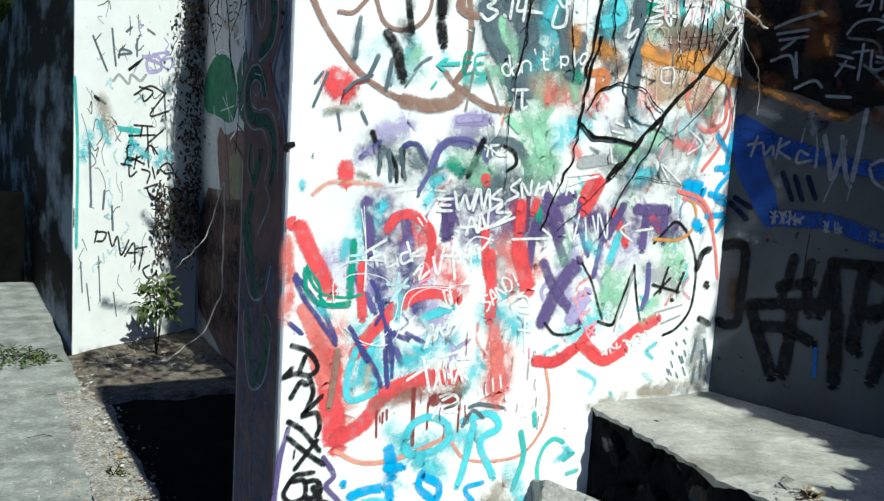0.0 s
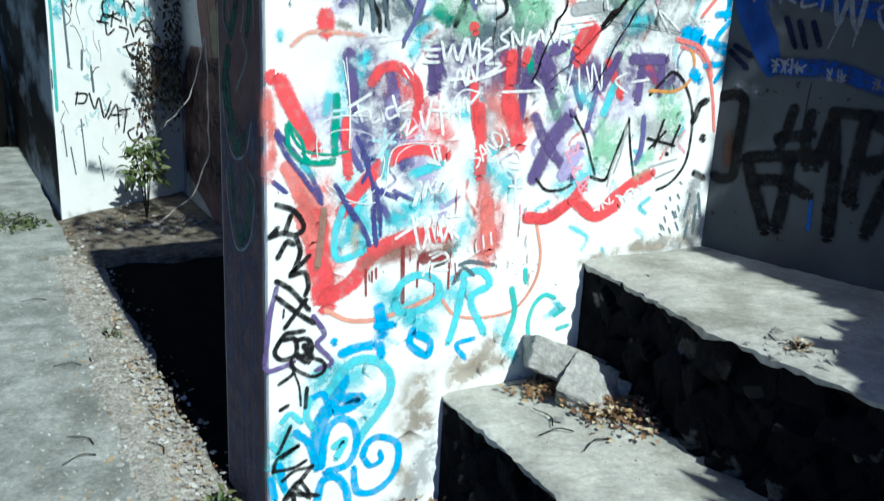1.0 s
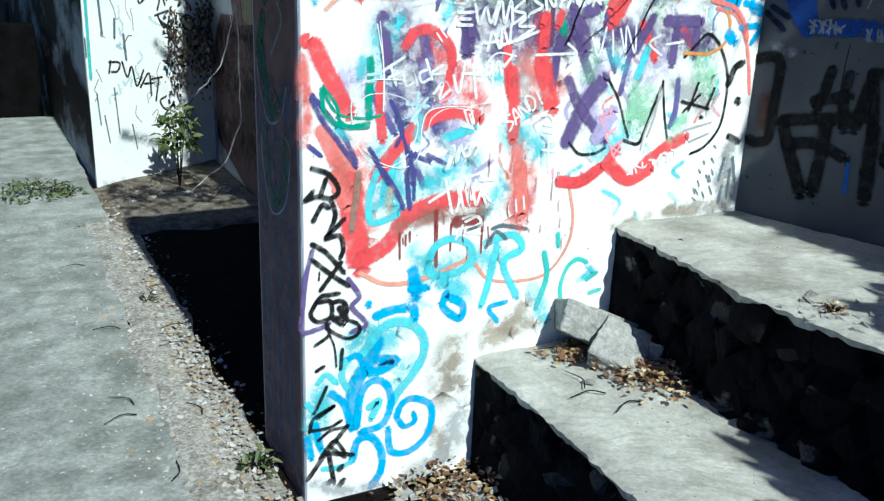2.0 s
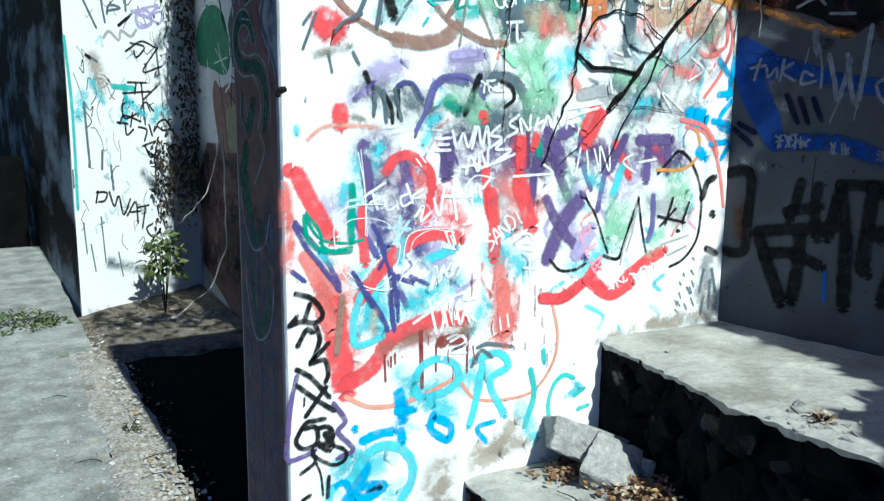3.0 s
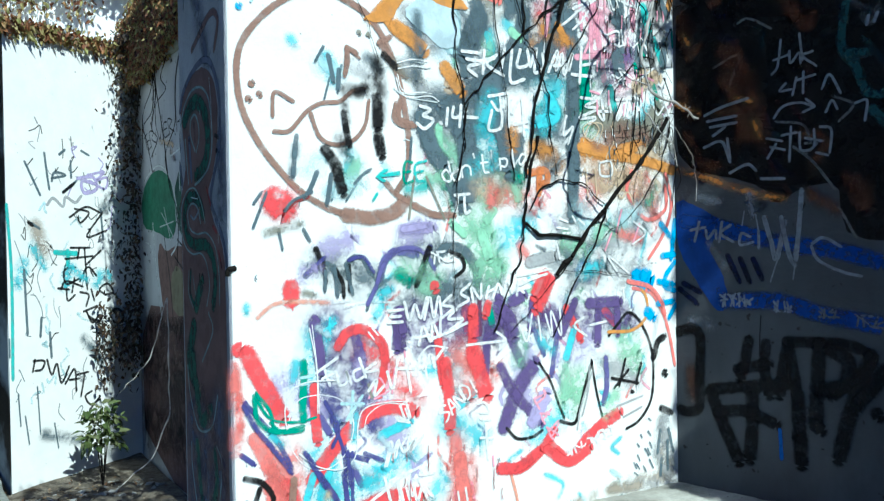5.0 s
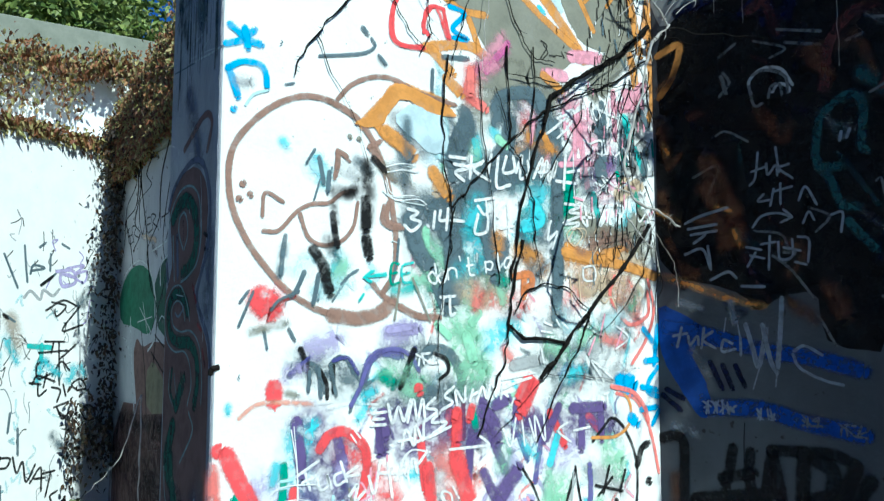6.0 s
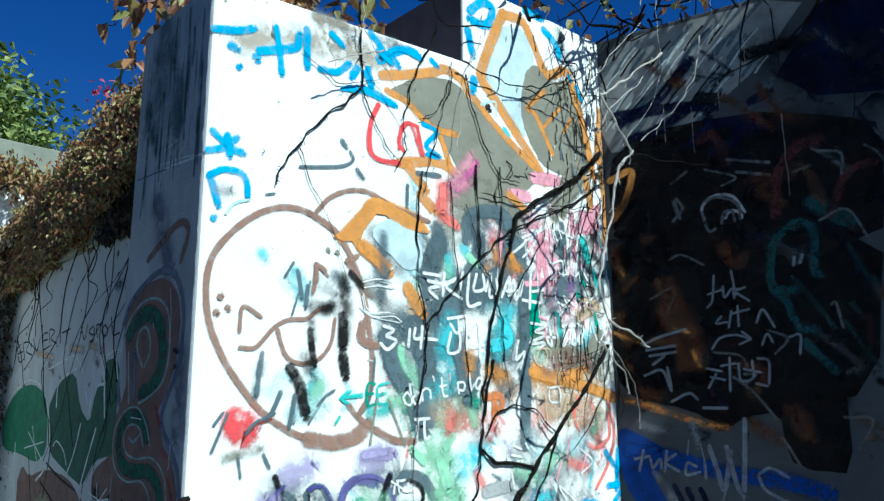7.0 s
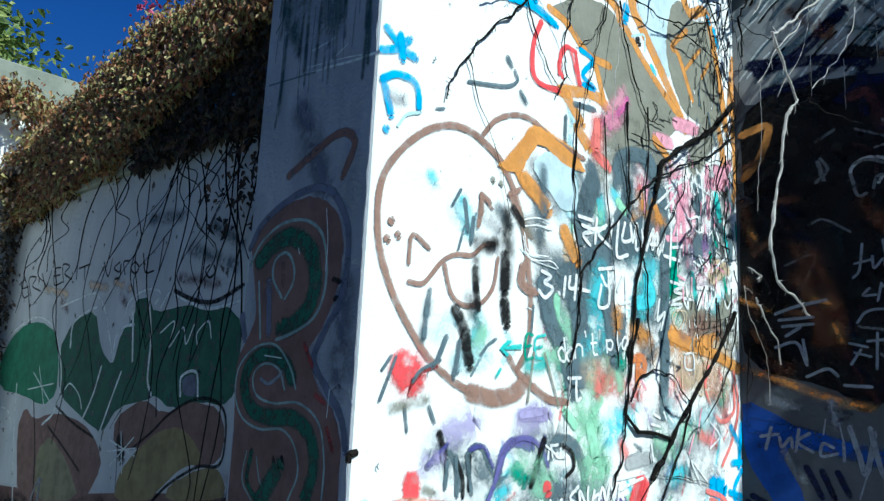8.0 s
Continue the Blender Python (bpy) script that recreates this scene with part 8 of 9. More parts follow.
def crown_spot():
    while True:
        u, v = rng.uniform(1.5, 4.4), rng.uniform(0.5, 5.42)
        edge = float(np.interp(v, (0.5, 1.2, 1.82, 1.95, 2.16, 2.22, 2.35, 2.48, 2.6, 2.7, 3.0, 3.18, 3.3), (1.45, 1.66, 1.92, 1.99, 2.09, 2.17, 2.4, 2.53, 2.62, 2.66, 2.65, 2.68, 2.765)))
        edge += 0.05 * noise.noise(Vector((v * 5, 2, 0)))
        if u > edge and v < np.interp(u, (2.72, 2.757, 2.8, 2.86, 2.9, 3.2), (5.42, 5.26, 5.16, 5.02, 4.96, 4.9)):
            y = rng.uniform(-1.1, 0.75)
            return Vector((u - 0.028 * y, y, v - y))


bm = bmesh.new()
for _ in range(30000):
    leaf(bm, crown_spot(), rng.uniform(0.1, 0.17), rand_vec() + Vector((0.5, 0, -0.3)), rand_vec() + Vector((0, -1, 1)))
under(part("crown", bm, GREEN), shade)
bm = bmesh.new()
tube(bm, [(2.88, 0.2, 0.78), (2.84, 0.2, 1.8), (2.95, 0.25, 2.9), (3.0, 0.3, 4.2)], 0.09, 0.03, 8, 0.2)
under(part("trunk", bm, TREE_BARK), shade)


# ---- distance ----
def far_tree(x, y, high, wide, seed, clumps=90, each=130, fine=1.5):
    t = tagged(empty("tree", (x, y, 0)), "broad green tree beyond the walls", "tree", "trees beyond the walls")
    r = random.Random(seed)
    bm = bmesh.new()
    tube(bm, [(x, y, -0.05), (x + 0.1, y, high * 0.3), (x, y + 0.1, high * 0.6)], wide * 0.07, wide * 0.04, 8, 0.2)
    under(part("trunk", bm, TREE_BARK), t)
    for k in range(7):
        bm = bmesh.new()
        a = r.uniform(0, math.tau)
        tube(bm, [(x, y, high * 0.4), (x + math.cos(a) * wide * 0.25, y + math.sin(a) * wide * 0.25, high * 0.62), (x + math.cos(a) * wide * 0.4, y + math.sin(a) * wide * 0.4, high * 0.8)], wide * 0.03, wide * 0.008, 6)
        under(part("limb", bm, TREE_BARK), t)
    bm = bmesh.new()
    for k in range(clumps):
        d = Vector((r.gauss(0, 1), r.gauss(0, 1), r.gauss(0, 0.8))).normalized() * r.uniform(0.55, 1.0)
        c = Vector((x + d.x * wide * 0.5, y + d.y * wide * 0.5, high * 0.68 + d.z * high * 0.32))
        for _ in range(each):
            o = Vector((r.gauss(0, 1), r.gauss(0, 1), r.gauss(0, 0.6))) * wide * 0.045
            leaf(bm, c + o, wide * fine * r.uniform(0.006, 0.011), Vector((r.gauss(0, 1), r.gauss(0, 1), r.gauss(-0.3, 0.6))), Vector((r.gauss(0, 1), r.gauss(0, 1), 1)))
    under(part("crown", bm, GREEN), t)


far_tree(-0.2, 20, 10.0, 12, 3, 560, 300, 1.7)
far_tree(0.3, 32, 6, 6, 6)
far_tree(-9, 26, 10, 9, 4)

# ---- bare climbing stems before the main wall, the dark ones drawn for shadows ----
climber = tagged(empty("climbing_vine", (2.5, 2.4, 0.8)), "bare thorny climbing vine with pale stems, and dark stems drawn for shadows on the wall", "vine")
STEMS = {"d": BARK, "p": PALE_BARK, "c": PALE_BARK}


def branch(kind, r0, r1, *points):
    """A crooked, knobbly stem with thorns and short side spurs."""
    bm = bmesh.new()
    pts = [Vector(p) for p in points]
    jog = [pts[0]]
    for a, b in zip(pts, pts[1:]):
        s = min((b - a).length * 0.05, 0.007)
        for f in (0.27, 0.5, 0.74):
            jog.append(a.lerp(b, f) + Vector((rng.uniform(-s, s), rng.uniform(-s, s) * 0.3, rng.uniform(-s, s))))
        jog.append(b)
    r0, r1 = r0 * 0.8, r1 * 0.8
    line = tube(bm, jog, r0, r1, 6, 0.7)
    if kind != "c" and r0 > 0.002:
        for i in range(5, len(line) - 6, 23):
            d = (line[i + 1] - line[i]).normalized()
            side = (d.cross(Vector((0, 1, 0))) * rng.choice((-1, 1)) + d * 0.7).normalized()
            n = rng.uniform(0.008, 0.03)
            tube(bm, [line[i], line[i] + side * n * 0.5 + Vector((0, 0, -0.004)), line[i] + side * n + d * n * 0.3], r0 * 0.45, r0 * 0.18, 4, 0.3)
    if kind != "c":
        for i in range(2, len(line) - 1, 7):
            d = (line[i + 1] - line[i]).normalized()
            side = (d.cross(Vector((0, 1, 0))) * rng.choice((-1, 1)) + rand_vec(0.4)).normalized()
            r = r0 * 0.9
            base = [bm.verts.new(line[i] + d * r * 0.5 * math.cos(k * 2.09) + Vector((0, r * 0.5 * math.sin(k * 2.09), 0))) for k in range(3)]
            tip = bm.verts.new(line[i] + side * (r + rng.uniform(0.005, 0.014)) + d * 0.003)
            for k in range(3):
                bm.faces.new((base[k], base[(k + 1) % 3], tip))
    return under(part("stem", bm, STEMS[kind]), climber)


branch("d", 0.0046, 0.0035, (1.461, 2.457, 3.100), (1.468, 2.457, 2.988), (1.476, 2.457, 2.821))
branch("d", 0.0039, 0.0022, (1.476, 2.457, 2.821), (1.385, 2.457, 2.730), (1.310, 2.457, 2.648), (1.238, 2.457, 2.555), (1.199, 2.457, 2.489), (1.193, 2.457, 2.450))
branch("d", 0.0028, 0.0017, (1.476, 2.457, 2.821), (1.505, 2.457, 2.754), (1.568, 2.457, 2.657), (1.625, 2.457, 2.609))
branch("d", 0.0016, 0.0010, (1.262, 2.457, 2.577), (1.295, 2.457, 2.498), (1.352, 2.457, 2.405), (1.401, 2.457, 2.327), (1.431, 2.457, 2.212))
branch("d", 0.0022, 0.0011, (1.742, 2.457, 2.121), (1.704, 2.457, 1.909), (1.680, 2.457, 1.707), (1.687, 2.457, 1.446))
branch("d", 0.0023, 0.0017, (1.833, 2.457, 2.595), (1.846, 2.457, 2.407), (1.873, 2.457, 2.224), (1.897, 2.457, 2.024), (1.913, 2.457, 1.881))
branch("d", 0.0063, 0.0058, (2.011, 2.457, 2.031), (1.971, 2.457, 1.865), (1.949, 2.457, 1.754), (2.014, 2.457, 1.708), (2.185, 2.457, 1.694))
branch("d", 0.0045, 0.0028, (1.952, 2.457, 1.749), (1.937, 2.457, 1.635), (1.883, 2.457, 1.534), (1.827, 2.457, 1.404))
branch("d", 0.0093, 0.0080, (2.606, 2.457, 2.125), (2.484, 2.457, 1.978), (2.336, 2.457, 1.836), (2.198, 2.457, 1.694), (2.082, 2.457, 1.576))
branch("d", 0.0024, 0.0012, (2.132, 2.457, 1.613), (2.020, 2.457, 1.511), (1.892, 2.457, 1.400))
branch("d", 0.0043, 0.0025, (2.308, 2.457, 1.816), (2.248, 2.457, 1.666), (2.167, 2.457, 1.558), (2.063, 2.457, 1.371))
branch("d", 0.0034, 0.0028, (1.976, 2.457, 1.790), (2.018, 2.457, 1.857), (2.105, 2.457, 1.891), (2.206, 2.457, 1.879), (2.297, 2.457, 1.812))
branch("d", 0.0027, 0.0013, (2.615, 2.457, 2.110), (2.569, 2.457, 1.942), (2.445, 2.457, 1.799), (2.289, 2.457, 1.693))
branch("d", 0.0018, 0.0012, (2.095, 2.457, 1.596), (2.271, 2.457, 1.582), (2.431, 2.457, 1.559))
branch("d", 0.0016, 0.0011, (1.264, 2.457, 2.875), (1.325, 2.457, 2.838), (1.384, 2.457, 2.808), (1.484, 2.457, 2.842), (1.546, 2.457, 2.867))
branch("p", 0.0034, 0.0021, (1.496, 2.380, 2.918), (1.436, 2.380, 2.892), (1.358, 2.380, 2.853), (1.302, 2.380, 2.820))
branch("d", 0.0034, 0.0020, (2.518, 2.445, 2.760), (2.618, 2.445, 2.818), (2.618, 2.445, 2.833))
branch("d", 0.0028, 0.0014, (2.390, 2.440, 3.244), (2.474, 2.440, 3.130), (2.536, 2.440, 3.043))
branch("p", 0.0015, 0.0010, (2.502, 2.360, 2.111), (2.570, 2.360, 2.036), (2.626, 2.360, 1.978), (2.641, 2.360, 1.901), (2.641, 2.360, 1.820))
branch("p", 0.0015, 0.0005, (2.502, 2.360, 2.111), (2.478, 2.360, 2.190), (2.536, 2.360, 2.174))
branch("d", 0.0020, 0.0007, (2.593, 2.440, 2.126), (2.443, 2.440, 2.075), (2.276, 2.440, 2.055))
branch("d", 0.0022, 0.0011, (2.020, 2.150, 2.875), (2.161, 2.150, 2.884), (2.356, 2.150, 2.929))
branch("p", 0.0013, 0.0007, (2.738, 2.000, 3.574), (2.738, 2.000, 3.385), (2.738, 2.000, 3.290), (2.738, 2.000, 3.155), (2.738, 2.000, 3.040))
branch("p", 0.0010, 0.0003, (2.738, 2.000, 3.057), (2.738, 2.000, 3.043), (2.738, 2.000, 3.040))
branch("p", 0.0010, 0.0003, (2.738, 2.000, 3.056), (2.738, 2.000, 2.996), (2.738, 2.000, 2.950))
branch("p", 0.0010, 0.0003, (2.738, 2.000, 3.043), (2.738, 2.000, 2.955))
branch("p", 0.0013, 0.0007, (2.765, 1.900, 3.551), (2.765, 1.900, 3.350), (2.765, 1.900, 3.196), (2.765, 1.900, 3.111), (2.765, 1.900, 3.052))
branch("p", 0.0012, 0.0009, (2.792, 1.800, 2.880), (2.792, 1.800, 2.807), (2.792, 1.800, 2.690), (2.792, 1.800, 2.585))
branch("p", 0.0010, 0.0007, (2.711, 2.100, 2.984), (2.711, 2.100, 2.894), (2.711, 2.100, 2.821), (2.711, 2.100, 2.803))
branch("p", 0.0012, 0.0006, (2.684, 2.200, 3.023), (2.684, 2.200, 2.954), (2.684, 2.200, 2.906), (2.684, 2.200, 2.865))
branch("p", 0.0016, 0.0010, (2.684, 2.200, 3.480), (2.684, 2.200, 3.348), (2.684, 2.200, 3.150), (2.618, 2.200, 3.010), (2.413, 2.200, 2.780))
branch("d", 0.0014, 0.0007, (2.442, 2.250, 2.766), (2.567, 2.250, 2.754), (2.671, 2.250, 2.762), (2.671, 2.250, 2.825))
branch("p", 0.0023, 0.0016, (2.671, 2.250, 3.535), (2.647, 2.250, 3.367), (2.479, 2.250, 3.195), (2.362, 2.250, 3.061))
branch("d", 0.0019, 0.0012, (2.651, 2.200, 3.309), (2.684, 2.200, 3.327), (2.684, 2.200, 3.308), (2.684, 2.200, 3.238), (2.684, 2.200, 3.107))
branch("p", 0.0007, 0.0004, (2.765, 1.900, 3.606), (2.765, 1.900, 3.433))
branch("d", 0.0035, 0.0024, (1.782, 2.455, 3.139), (1.740, 2.455, 3.030), (1.693, 2.455, 2.947), (1.658, 2.455, 2.860), (1.637, 2.455, 2.724), (1.648, 2.455, 2.658), (1.610, 2.455, 2.591))
branch("d", 0.0026, 0.0018, (1.843, 2.455, 3.018), (1.836, 2.455, 2.931), (1.798, 2.455, 2.813), (1.750, 2.455, 2.669), (1.721, 2.455, 2.534))
branch("d", 0.0023, 0.0014, (1.830, 2.455, 2.949), (1.811, 2.455, 2.885), (1.762, 2.455, 2.813), (1.702, 2.455, 2.776))
branch("p", 0.0019, 0.0013, (1.447, 2.420, 3.095), (1.457, 2.420, 2.988), (1.510, 2.420, 2.914), (1.586, 2.420, 2.827), (1.663, 2.420, 2.752))
branch("d", 0.0041, 0.0029, (1.728, 2.420, 3.200), (1.752, 2.420, 3.139), (1.782, 2.420, 3.120))
branch("d", 0.0041, 0.0029, (1.782, 2.420, 3.120), (1.882, 2.420, 3.150), (1.994, 2.420, 3.183))
branch("d", 0.0030, 0.0021, (1.905, 2.455, 2.992), (1.923, 2.455, 2.917), (1.972, 2.455, 2.790), (2.022, 2.455, 2.703), (2.073, 2.455, 2.655), (2.155, 2.455, 2.657))
branch("d", 0.0029, 0.0023, (1.864, 2.430, 3.021), (1.979, 2.430, 3.006), (2.115, 2.430, 3.005), (2.245, 2.430, 3.032), (2.402, 2.430, 3.112), (2.556, 2.430, 3.228), (2.622, 2.430, 3.336))
branch("d", 0.0027, 0.0017, (2.414, 2.440, 3.119), (2.441, 2.440, 3.048), (2.485, 2.440, 2.982), (2.529, 2.440, 2.915), (2.594, 2.440, 2.897))
branch("p", 0.0016, 0.0009, (1.946, 2.420, 3.136), (1.892, 2.420, 2.986), (1.852, 2.420, 2.836), (1.831, 2.420, 2.678), (1.823, 2.420, 2.565))
branch("d", 0.0099, 0.0079, (2.616, 2.452, 2.879), (2.483, 2.452, 2.755), (2.334, 2.452, 2.665), (2.136, 2.452, 2.536), (2.104, 2.452, 2.434))
branch("d", 0.0064, 0.0048, (2.109, 2.455, 2.436), (2.063, 2.455, 2.332), (2.030, 2.455, 2.218), (1.990, 2.455, 2.058), (1.961, 2.455, 1.892))
branch("d", 0.0048, 0.0032, (2.616, 2.455, 2.752), (2.447, 2.455, 2.639), (2.286, 2.455, 2.568), (2.106, 2.455, 2.479), (1.972, 2.455, 2.371), (1.836, 2.455, 2.230), (1.730, 2.455, 2.118))
branch("d", 0.0034, 0.0024, (1.712, 2.455, 2.604), (1.697, 2.455, 2.449), (1.695, 2.455, 2.309), (1.724, 2.455, 2.119), (1.728, 2.455, 1.987), (1.683, 2.455, 1.868))
branch("d", 0.0047, 0.0026, (1.948, 2.455, 2.678), (1.957, 2.455, 2.476), (1.958, 2.455, 2.343), (2.001, 2.455, 2.303), (2.030, 2.455, 2.218))
branch("d", 0.0023, 0.0015, (1.900, 2.455, 2.532), (1.936, 2.455, 2.445), (1.965, 2.455, 2.353))
branch("d", 0.0030, 0.0022, (2.060, 2.455, 2.695), (2.060, 2.455, 2.502), (2.045, 2.455, 2.337))
branch("d", 0.0028, 0.0020, (2.286, 2.455, 2.568), (2.267, 2.455, 2.464), (2.167, 2.455, 2.336), (2.097, 2.455, 2.229))
branch("d", 0.0023, 0.0016, (1.963, 2.450, 2.582), (2.114, 2.450, 2.585), (2.312, 2.450, 2.602), (2.552, 2.450, 2.636), (2.617, 2.450, 2.688))
branch("d", 0.0031, 0.0020, (2.030, 2.455, 2.218), (2.059, 2.455, 2.165), (2.059, 2.455, 2.035), (2.088, 2.455, 1.903))
branch("p", 0.0032, 0.0020, (2.179, 2.200, 2.184), (2.264, 2.200, 2.174), (2.232, 2.200, 2.159))
branch("p", 0.0032, 0.0020, (2.225, 2.200, 2.104), (2.277, 2.200, 2.048), (2.358, 2.200, 1.993), (2.375, 2.200, 1.923))
branch("p", 0.0053, 0.0048, (2.560, 2.110, 3.153), (2.383, 2.110, 3.025), (2.260, 2.110, 2.928), (2.185, 2.110, 2.882))
branch("p", 0.0046, 0.0046, (2.185, 2.110, 2.888), (2.235, 2.110, 2.836), (2.295, 2.110, 2.771), (2.341, 2.110, 2.721))
branch("p", 0.0056, 0.0047, (2.348, 2.110, 2.726), (2.267, 2.110, 2.651), (2.234, 2.110, 2.567), (2.208, 2.110, 2.454), (2.156, 2.110, 2.324), (2.132, 2.110, 2.220), (2.168, 2.110, 2.136), (2.303, 2.110, 2.095), (2.374, 2.110, 2.065))
branch("p", 0.0027, 0.0014, (2.568, 2.150, 3.121), (2.329, 2.150, 2.908), (2.165, 2.150, 2.730))
branch("p", 0.0029, 0.0016, (2.725, 2.050, 3.255), (2.663, 2.050, 3.058), (2.510, 2.050, 2.890), (2.312, 2.050, 2.735))
branch("d", 0.0027, 0.0016, (2.278, 2.050, 2.682), (2.488, 2.050, 2.704), (2.715, 2.050, 2.744), (2.725, 2.050, 2.813))
branch("p", 0.0011, 0.0006, (2.290, 2.200, 2.785), (2.289, 2.200, 2.619), (2.262, 2.200, 2.459), (2.248, 2.200, 2.365))
branch("d", 0.0045, 0.0039, (2.558, 2.400, 3.174), (2.630, 2.400, 3.262), (2.630, 2.400, 3.382))
branch("d", 0.0039, 0.0026, (2.598, 2.420, 3.197), (2.625, 2.420, 3.148), (2.625, 2.420, 3.093), (2.625, 2.420, 3.051))
branch("d", 0.0029, 0.0017, (2.172, 2.430, 3.009), (2.273, 2.430, 3.000), (2.379, 2.430, 2.991), (2.491, 2.430, 2.981), (2.546, 2.430, 2.910))
branch("c", 0.0052, 0.0035, (1.688, 5.900, 1.348), (1.641, 5.900, 1.195), (1.573, 5.900, 0.970), (1.484, 5.900, 0.859), (1.378, 5.900, 0.767))
branch("c", 0.0052, 0.0052, (1.688, 5.900, 1.348), (1.688, 5.900, 0.933), (1.688, 5.900, 0.589), (1.570, 5.900, 0.326), (1.354, 5.900, 0.164))

# thin twigs crowding the corner, and the tangle along the wall tops
for _ in range(60):
    bm = bmesh.new()
    x, z = rng.uniform(2.36, 2.62), rng.uniform(1.95, 3.4)
    y = rng.uniform(2.40, 2.45)
    p = Vector((x, y, z))
    pts = [p]
    for _ in range(3):
        pts.append(pts[-1] + Vector((rng.uniform(-0.04, 0.03), rng.uniform(-0.02, 0.015), rng.uniform(-0.11, 0.01))))
    pts = [Vector((min(q.x, 2.62), min(q.y, 2.455), q.z)) for q in pts]
    tube(bm, pts, rng.uniform(0.0012, 0.003), 0.0008, 4)
    under(part("twig", bm, BARK), climber)
bm = bmesh.new()
for _ in range(120):
    s = rng.uniform(-0.05, 2.0)
    c = rc + R_DIR * max(s, 0.02) + R_N * rng.uniform(-0.1, 0.25) + Vector((rng.uniform(-0.75, 0) if s < 0.1 else 0, 0, rng.uniform(3.3, 3.62)))
    pts = [c]
    d = rand_vec(0.07)
    for _ in range(5):
        d += rand_vec(0.045)
        pts.append(pts[-1] + d + Vector((0, 0, -0.015)))
    tube(bm, pts, rng.uniform(0.003, 0.008), 0.002, 5, 0.3)
under(part("tangle", bm, BARK, None, "tangled dark stems along the wall top"), climber)
bm = bmesh.new()
for _ in range(420):
    s = rng.uniform(-0.2, 2.2)
    c = rc + R_DIR * max(s, 0) + R_N * rng.uniform(-0.15, 0.2) + Vector((rng.uniform(-0.8, 0) if s < 0.1 else 0, 0, rng.uniform(3.36, 3.75)))
    leaf(bm, c, rng.uniform(0.03, 0.07), rand_vec() + Vector((0, 0, -0.5)), rand_vec())
under(part("dry_leaves", bm, IVY), climber)
# dry growth behind the step in the wall top
bm = bmesh.new()
creeper(bm, lambda: Vector((rng.uniform(1.0, 2.2), rng.uniform(2.95, 3.4), rng.uniform(3.02, 3.55 + 0.0))), 700, 0.07)
tagged(part("dry_shrub", bm, IVY), "dry brown leaves behind the wall top", "shrub")

# ---- small plants, stones and sticks on the ground ----
def plant(x, y, z, wide, high, count, size, label, foliage=WEED):
    t = tagged(empty("weed", (x, y, z)), label, "plant", "weeds by the walls")
    for k in range(7):
        bm = bmesh.new()
        a = k * 0.9
        tube(bm, [(x, y, -0.01 if z < 0.5 else z - 0.01), (x + math.cos(a) * wide * 0.4, y + math.sin(a) * wide * 0.3, z + high * 0.5), (x + math.cos(a) * wide * 0.8, y + math.sin(a) * wide * 0.7, z + high * rng.uniform(0.6, 0.95))], 0.004, 0.002, 4)
        under(part("stalk", bm, BARK), t)
    bm = bmesh.new()
    for _ in range(count):
        a, r = rng.uniform(0, math.tau), rng.random() ** 0.6
        p = Vector((x + math.cos(a) * r * wide, y + math.sin(a) * r * wide, z + high * rng.uniform(0.1, 1.0) * (1.1 - 0.5 * r)))
        leaf(bm, p, size * rng.uniform(0.6, 1.3), rand_vec() + Vector((math.cos(a), math.sin(a), 0)), Vector((0, 0, 1)) + rand_vec(0.5))
    under(part("leaves", bm, foliage), t)


plant(1.40, 6.60, 0.24, 0.14, 0.40, 190, 0.07, "bushy green weed growing at the foot of the wall")
plant(0.42, 6.55, 0.04, 0.26, 0.10, 260, 0.036, "low green weeds along a joint in the paving")
plant(0.62, 6.50, 0.04, 0.12, 0.06, 50, 0.045, "low green weeds along a joint in the paving")
plant(0.90, 2.68, 0.0, 0.06, 0.09, 40, 0.034, "round-leaved weed at the foot of the wall end")
plant(0.80, 4.35, 0.0, 0.04, 0.05, 26, 0.03, "small weed among the dry litter")
plant(2.13, 1.60, 0.78, 0.035, 0.045, 50, 0.02, "dry tuft in the broken tread", LITTER)


def chips(name, spot, count, size, material, label):
    bm = bmesh.new()
    for _ in range(count):
        c = spot()
        s = size * rng.uniform(0.4, 1.6)
        q = Euler((rng.uniform(-0.3, 0.3), rng.uniform(-0.3, 0.3), rng.uniform(0, 6))).to_matrix()
        got = []
        for x, y, z in [(x, y, z) for x in (-0.5, 0.5) for y in (-0.5, 0.5) for z in (-0.5, 0.5)]:
            got.append(bm.verts.new(q @ (Vector((x * s * 1.2, y * s * 0.8, z * s * 0.35)) + rand_vec(s * 0.16)) + c))
        for f in ((0, 1, 3, 2), (4, 6, 7, 5), (0, 4, 5, 1), (2, 3, 7, 6), (0, 2, 6, 4), (1, 5, 7, 3)):
            bm.faces.new([got[i] for i in f])
    return tagged(part(name, bm, material), label, "gravel", kind="stuff")


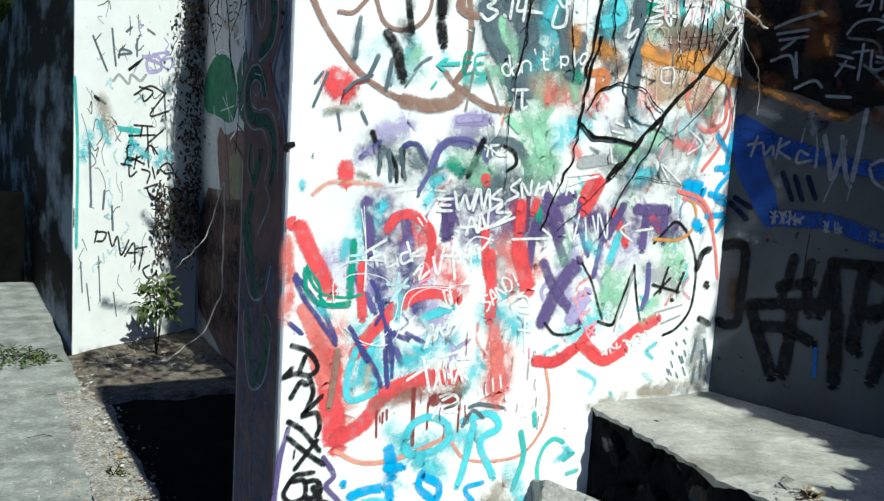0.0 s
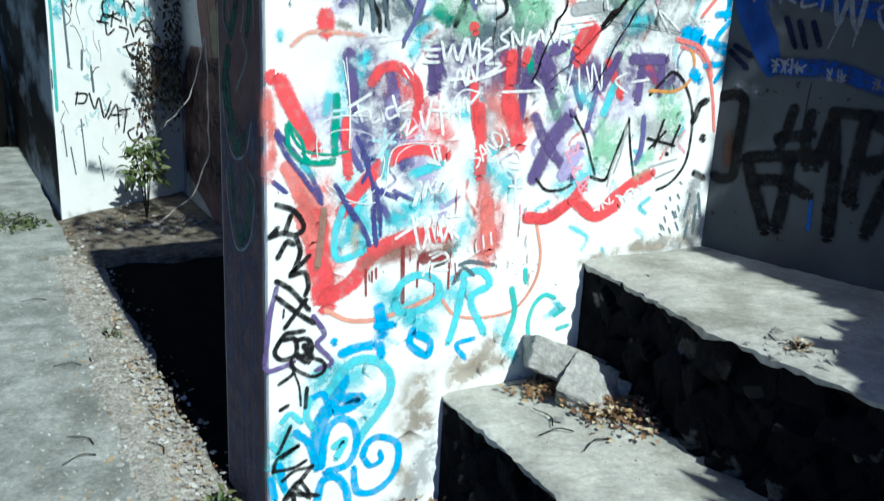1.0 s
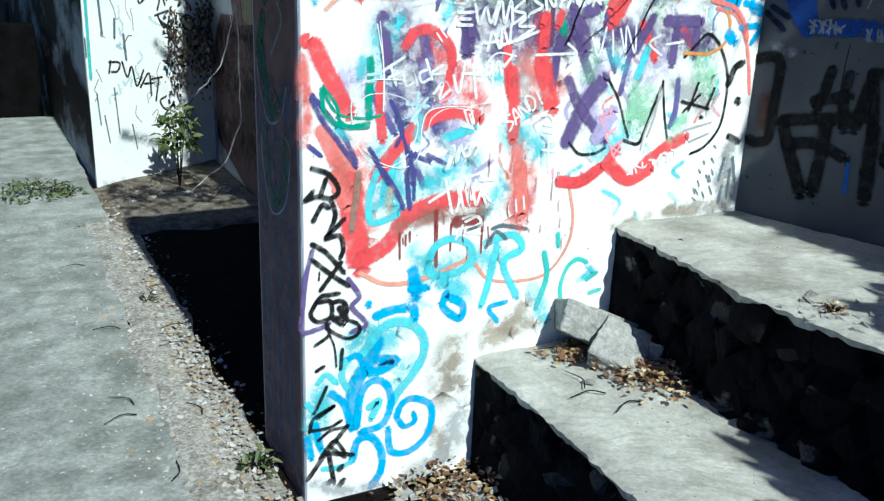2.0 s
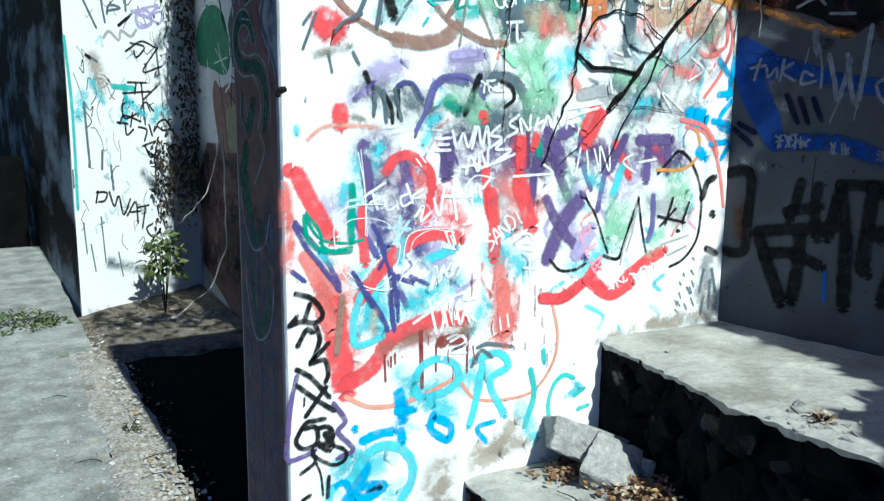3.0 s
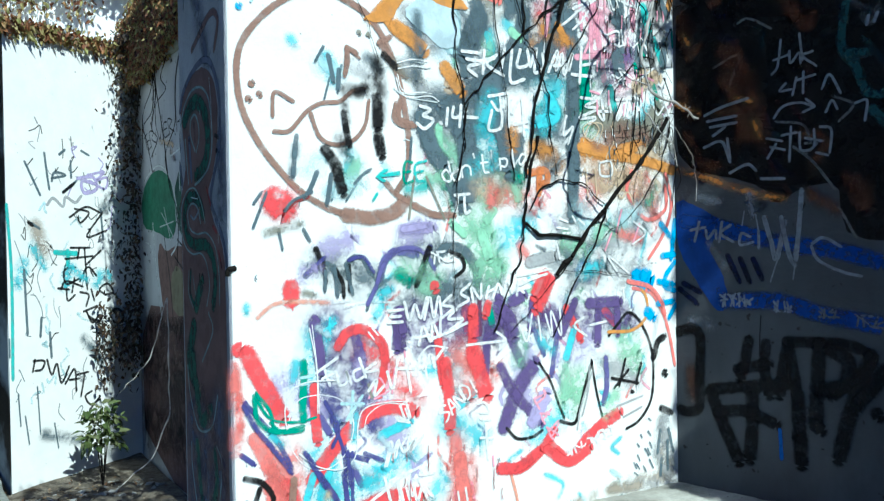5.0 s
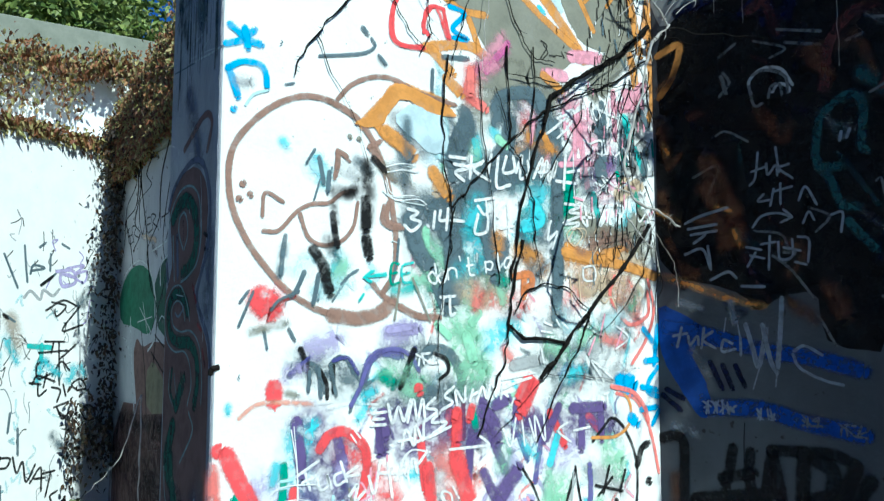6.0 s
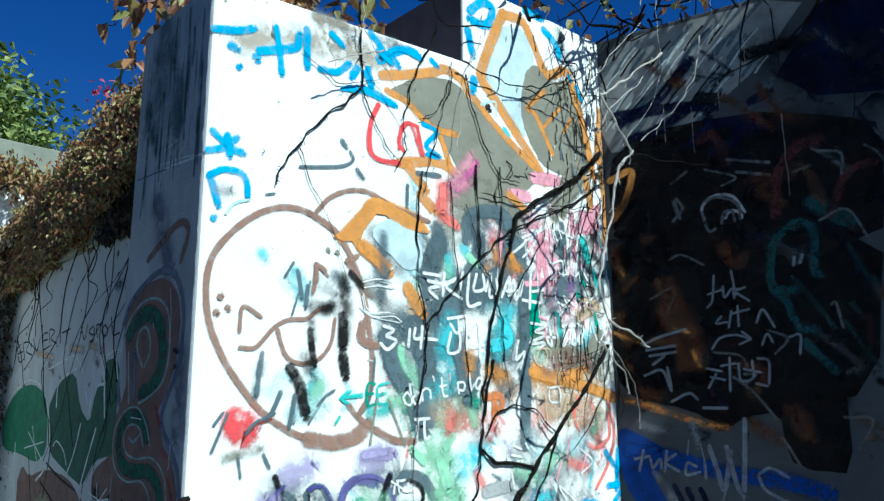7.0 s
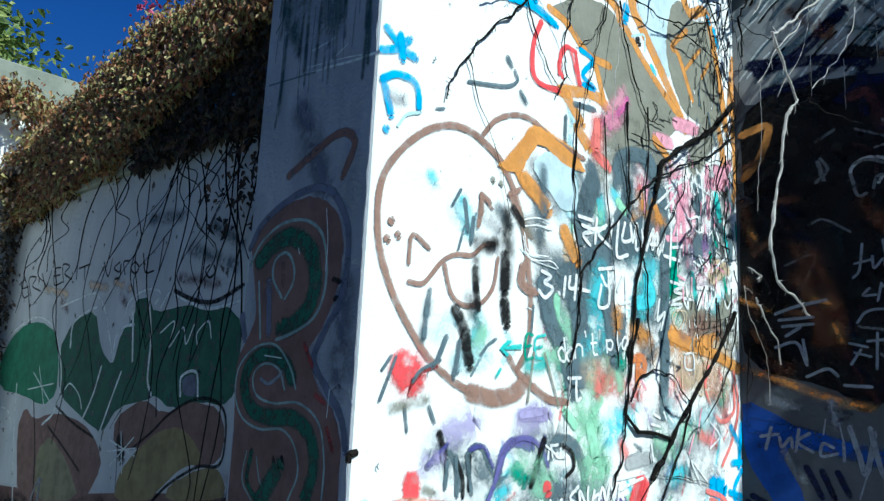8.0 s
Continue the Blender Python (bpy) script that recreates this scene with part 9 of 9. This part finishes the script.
CRUMBS = leaf_material("pale_crumbs", [(0.52, 0.50, 0.46), (0.3, 0.27, 0.22), (0.62, 0.61, 0.58), (0.2, 0.15, 0.1), (0.45, 0.43, 0.39), (0.36, 0.26, 0.15)], 0.95, 0.0)
chips("gravel", lambda: Vector((0.79 + rng.gauss(0, 0.075), rng.choice((rng.uniform(2.3, 6.2), rng.gauss(3.3, 0.45))), 0.026 - 0.02 * rng.random() ** 2)), 2000, 0.012, CRUMBS, "pale crumbs of broken concrete beside the paving")
chips("gravel", lambda: Vector((0.55 + rng.gauss(0, 0.12), rng.uniform(2.6, 4.4), 0.024)), 300, 0.006, CRUMBS, "pale crumbs of broken concrete on the paving")
chips("gravel", lambda: Vector((1.15 + rng.uniform(-0.25, 0.6), 6.45 + rng.gauss(0, 0.12), 0.02)), 60, 0.03, RUBBLE, "rubble at the foot of the left wall")
chips("gravel", lambda: Vector((1.36 + rng.gauss(0, 0.1), 2.3 + rng.gauss(0, 0.08), 0.01)), 40, 0.03, RUBBLE, "stones in the corner by the step")
chips("gravel", lambda: Vector((2.0 + rng.gauss(0, 0.09), 2.13 + rng.gauss(0, 0.1), 0.41)), 30, 0.02, RUBBLE, "pale crumbs among the leaves on the step")
chips("gravel", lambda: Vector((2.12 + rng.gauss(0, 0.05), 1.56 + rng.gauss(0, 0.09), 0.795)), 60, 0.022, RUBBLE, "crumbs along the broken lip of the tread")
for i in range(16):
    bm = bmesh.new()
    c = Vector((rng.uniform(1.6, 2.0), rng.uniform(1.95, 2.35), 0.408)) if i < 5 else Vector((rng.uniform(0.55, 1.0), rng.uniform(2.5, 5), 0.03))
    a = rng.uniform(0, 6)
    tube(bm, [c, c + Vector((math.cos(a) * 0.05, math.sin(a) * 0.05, 0.006)), c + Vector((math.cos(a + 0.4) * 0.12, math.sin(a + 0.4) * 0.12, 0.002))], 0.0025, 0.0015, 5)
    tagged(part("dry_twig", bm, BARK), "thin dry twig lying on the concrete", "twig", "fallen twigs")

# a stub of cut iron in the near edge of the main wall
bm = bmesh.new()
tube(bm, [(MX0 + 0.012, MY + 0.004, 1.632), (MX0 - 0.008, MY - 0.002, 1.626), (MX0 - 0.012, MY - 0.006, 1.612)], 0.009, 0.006, 7, 0.3)
tagged(part("iron_stub", bm, BARK), "short dark stub of iron set in the wall edge", "stub")
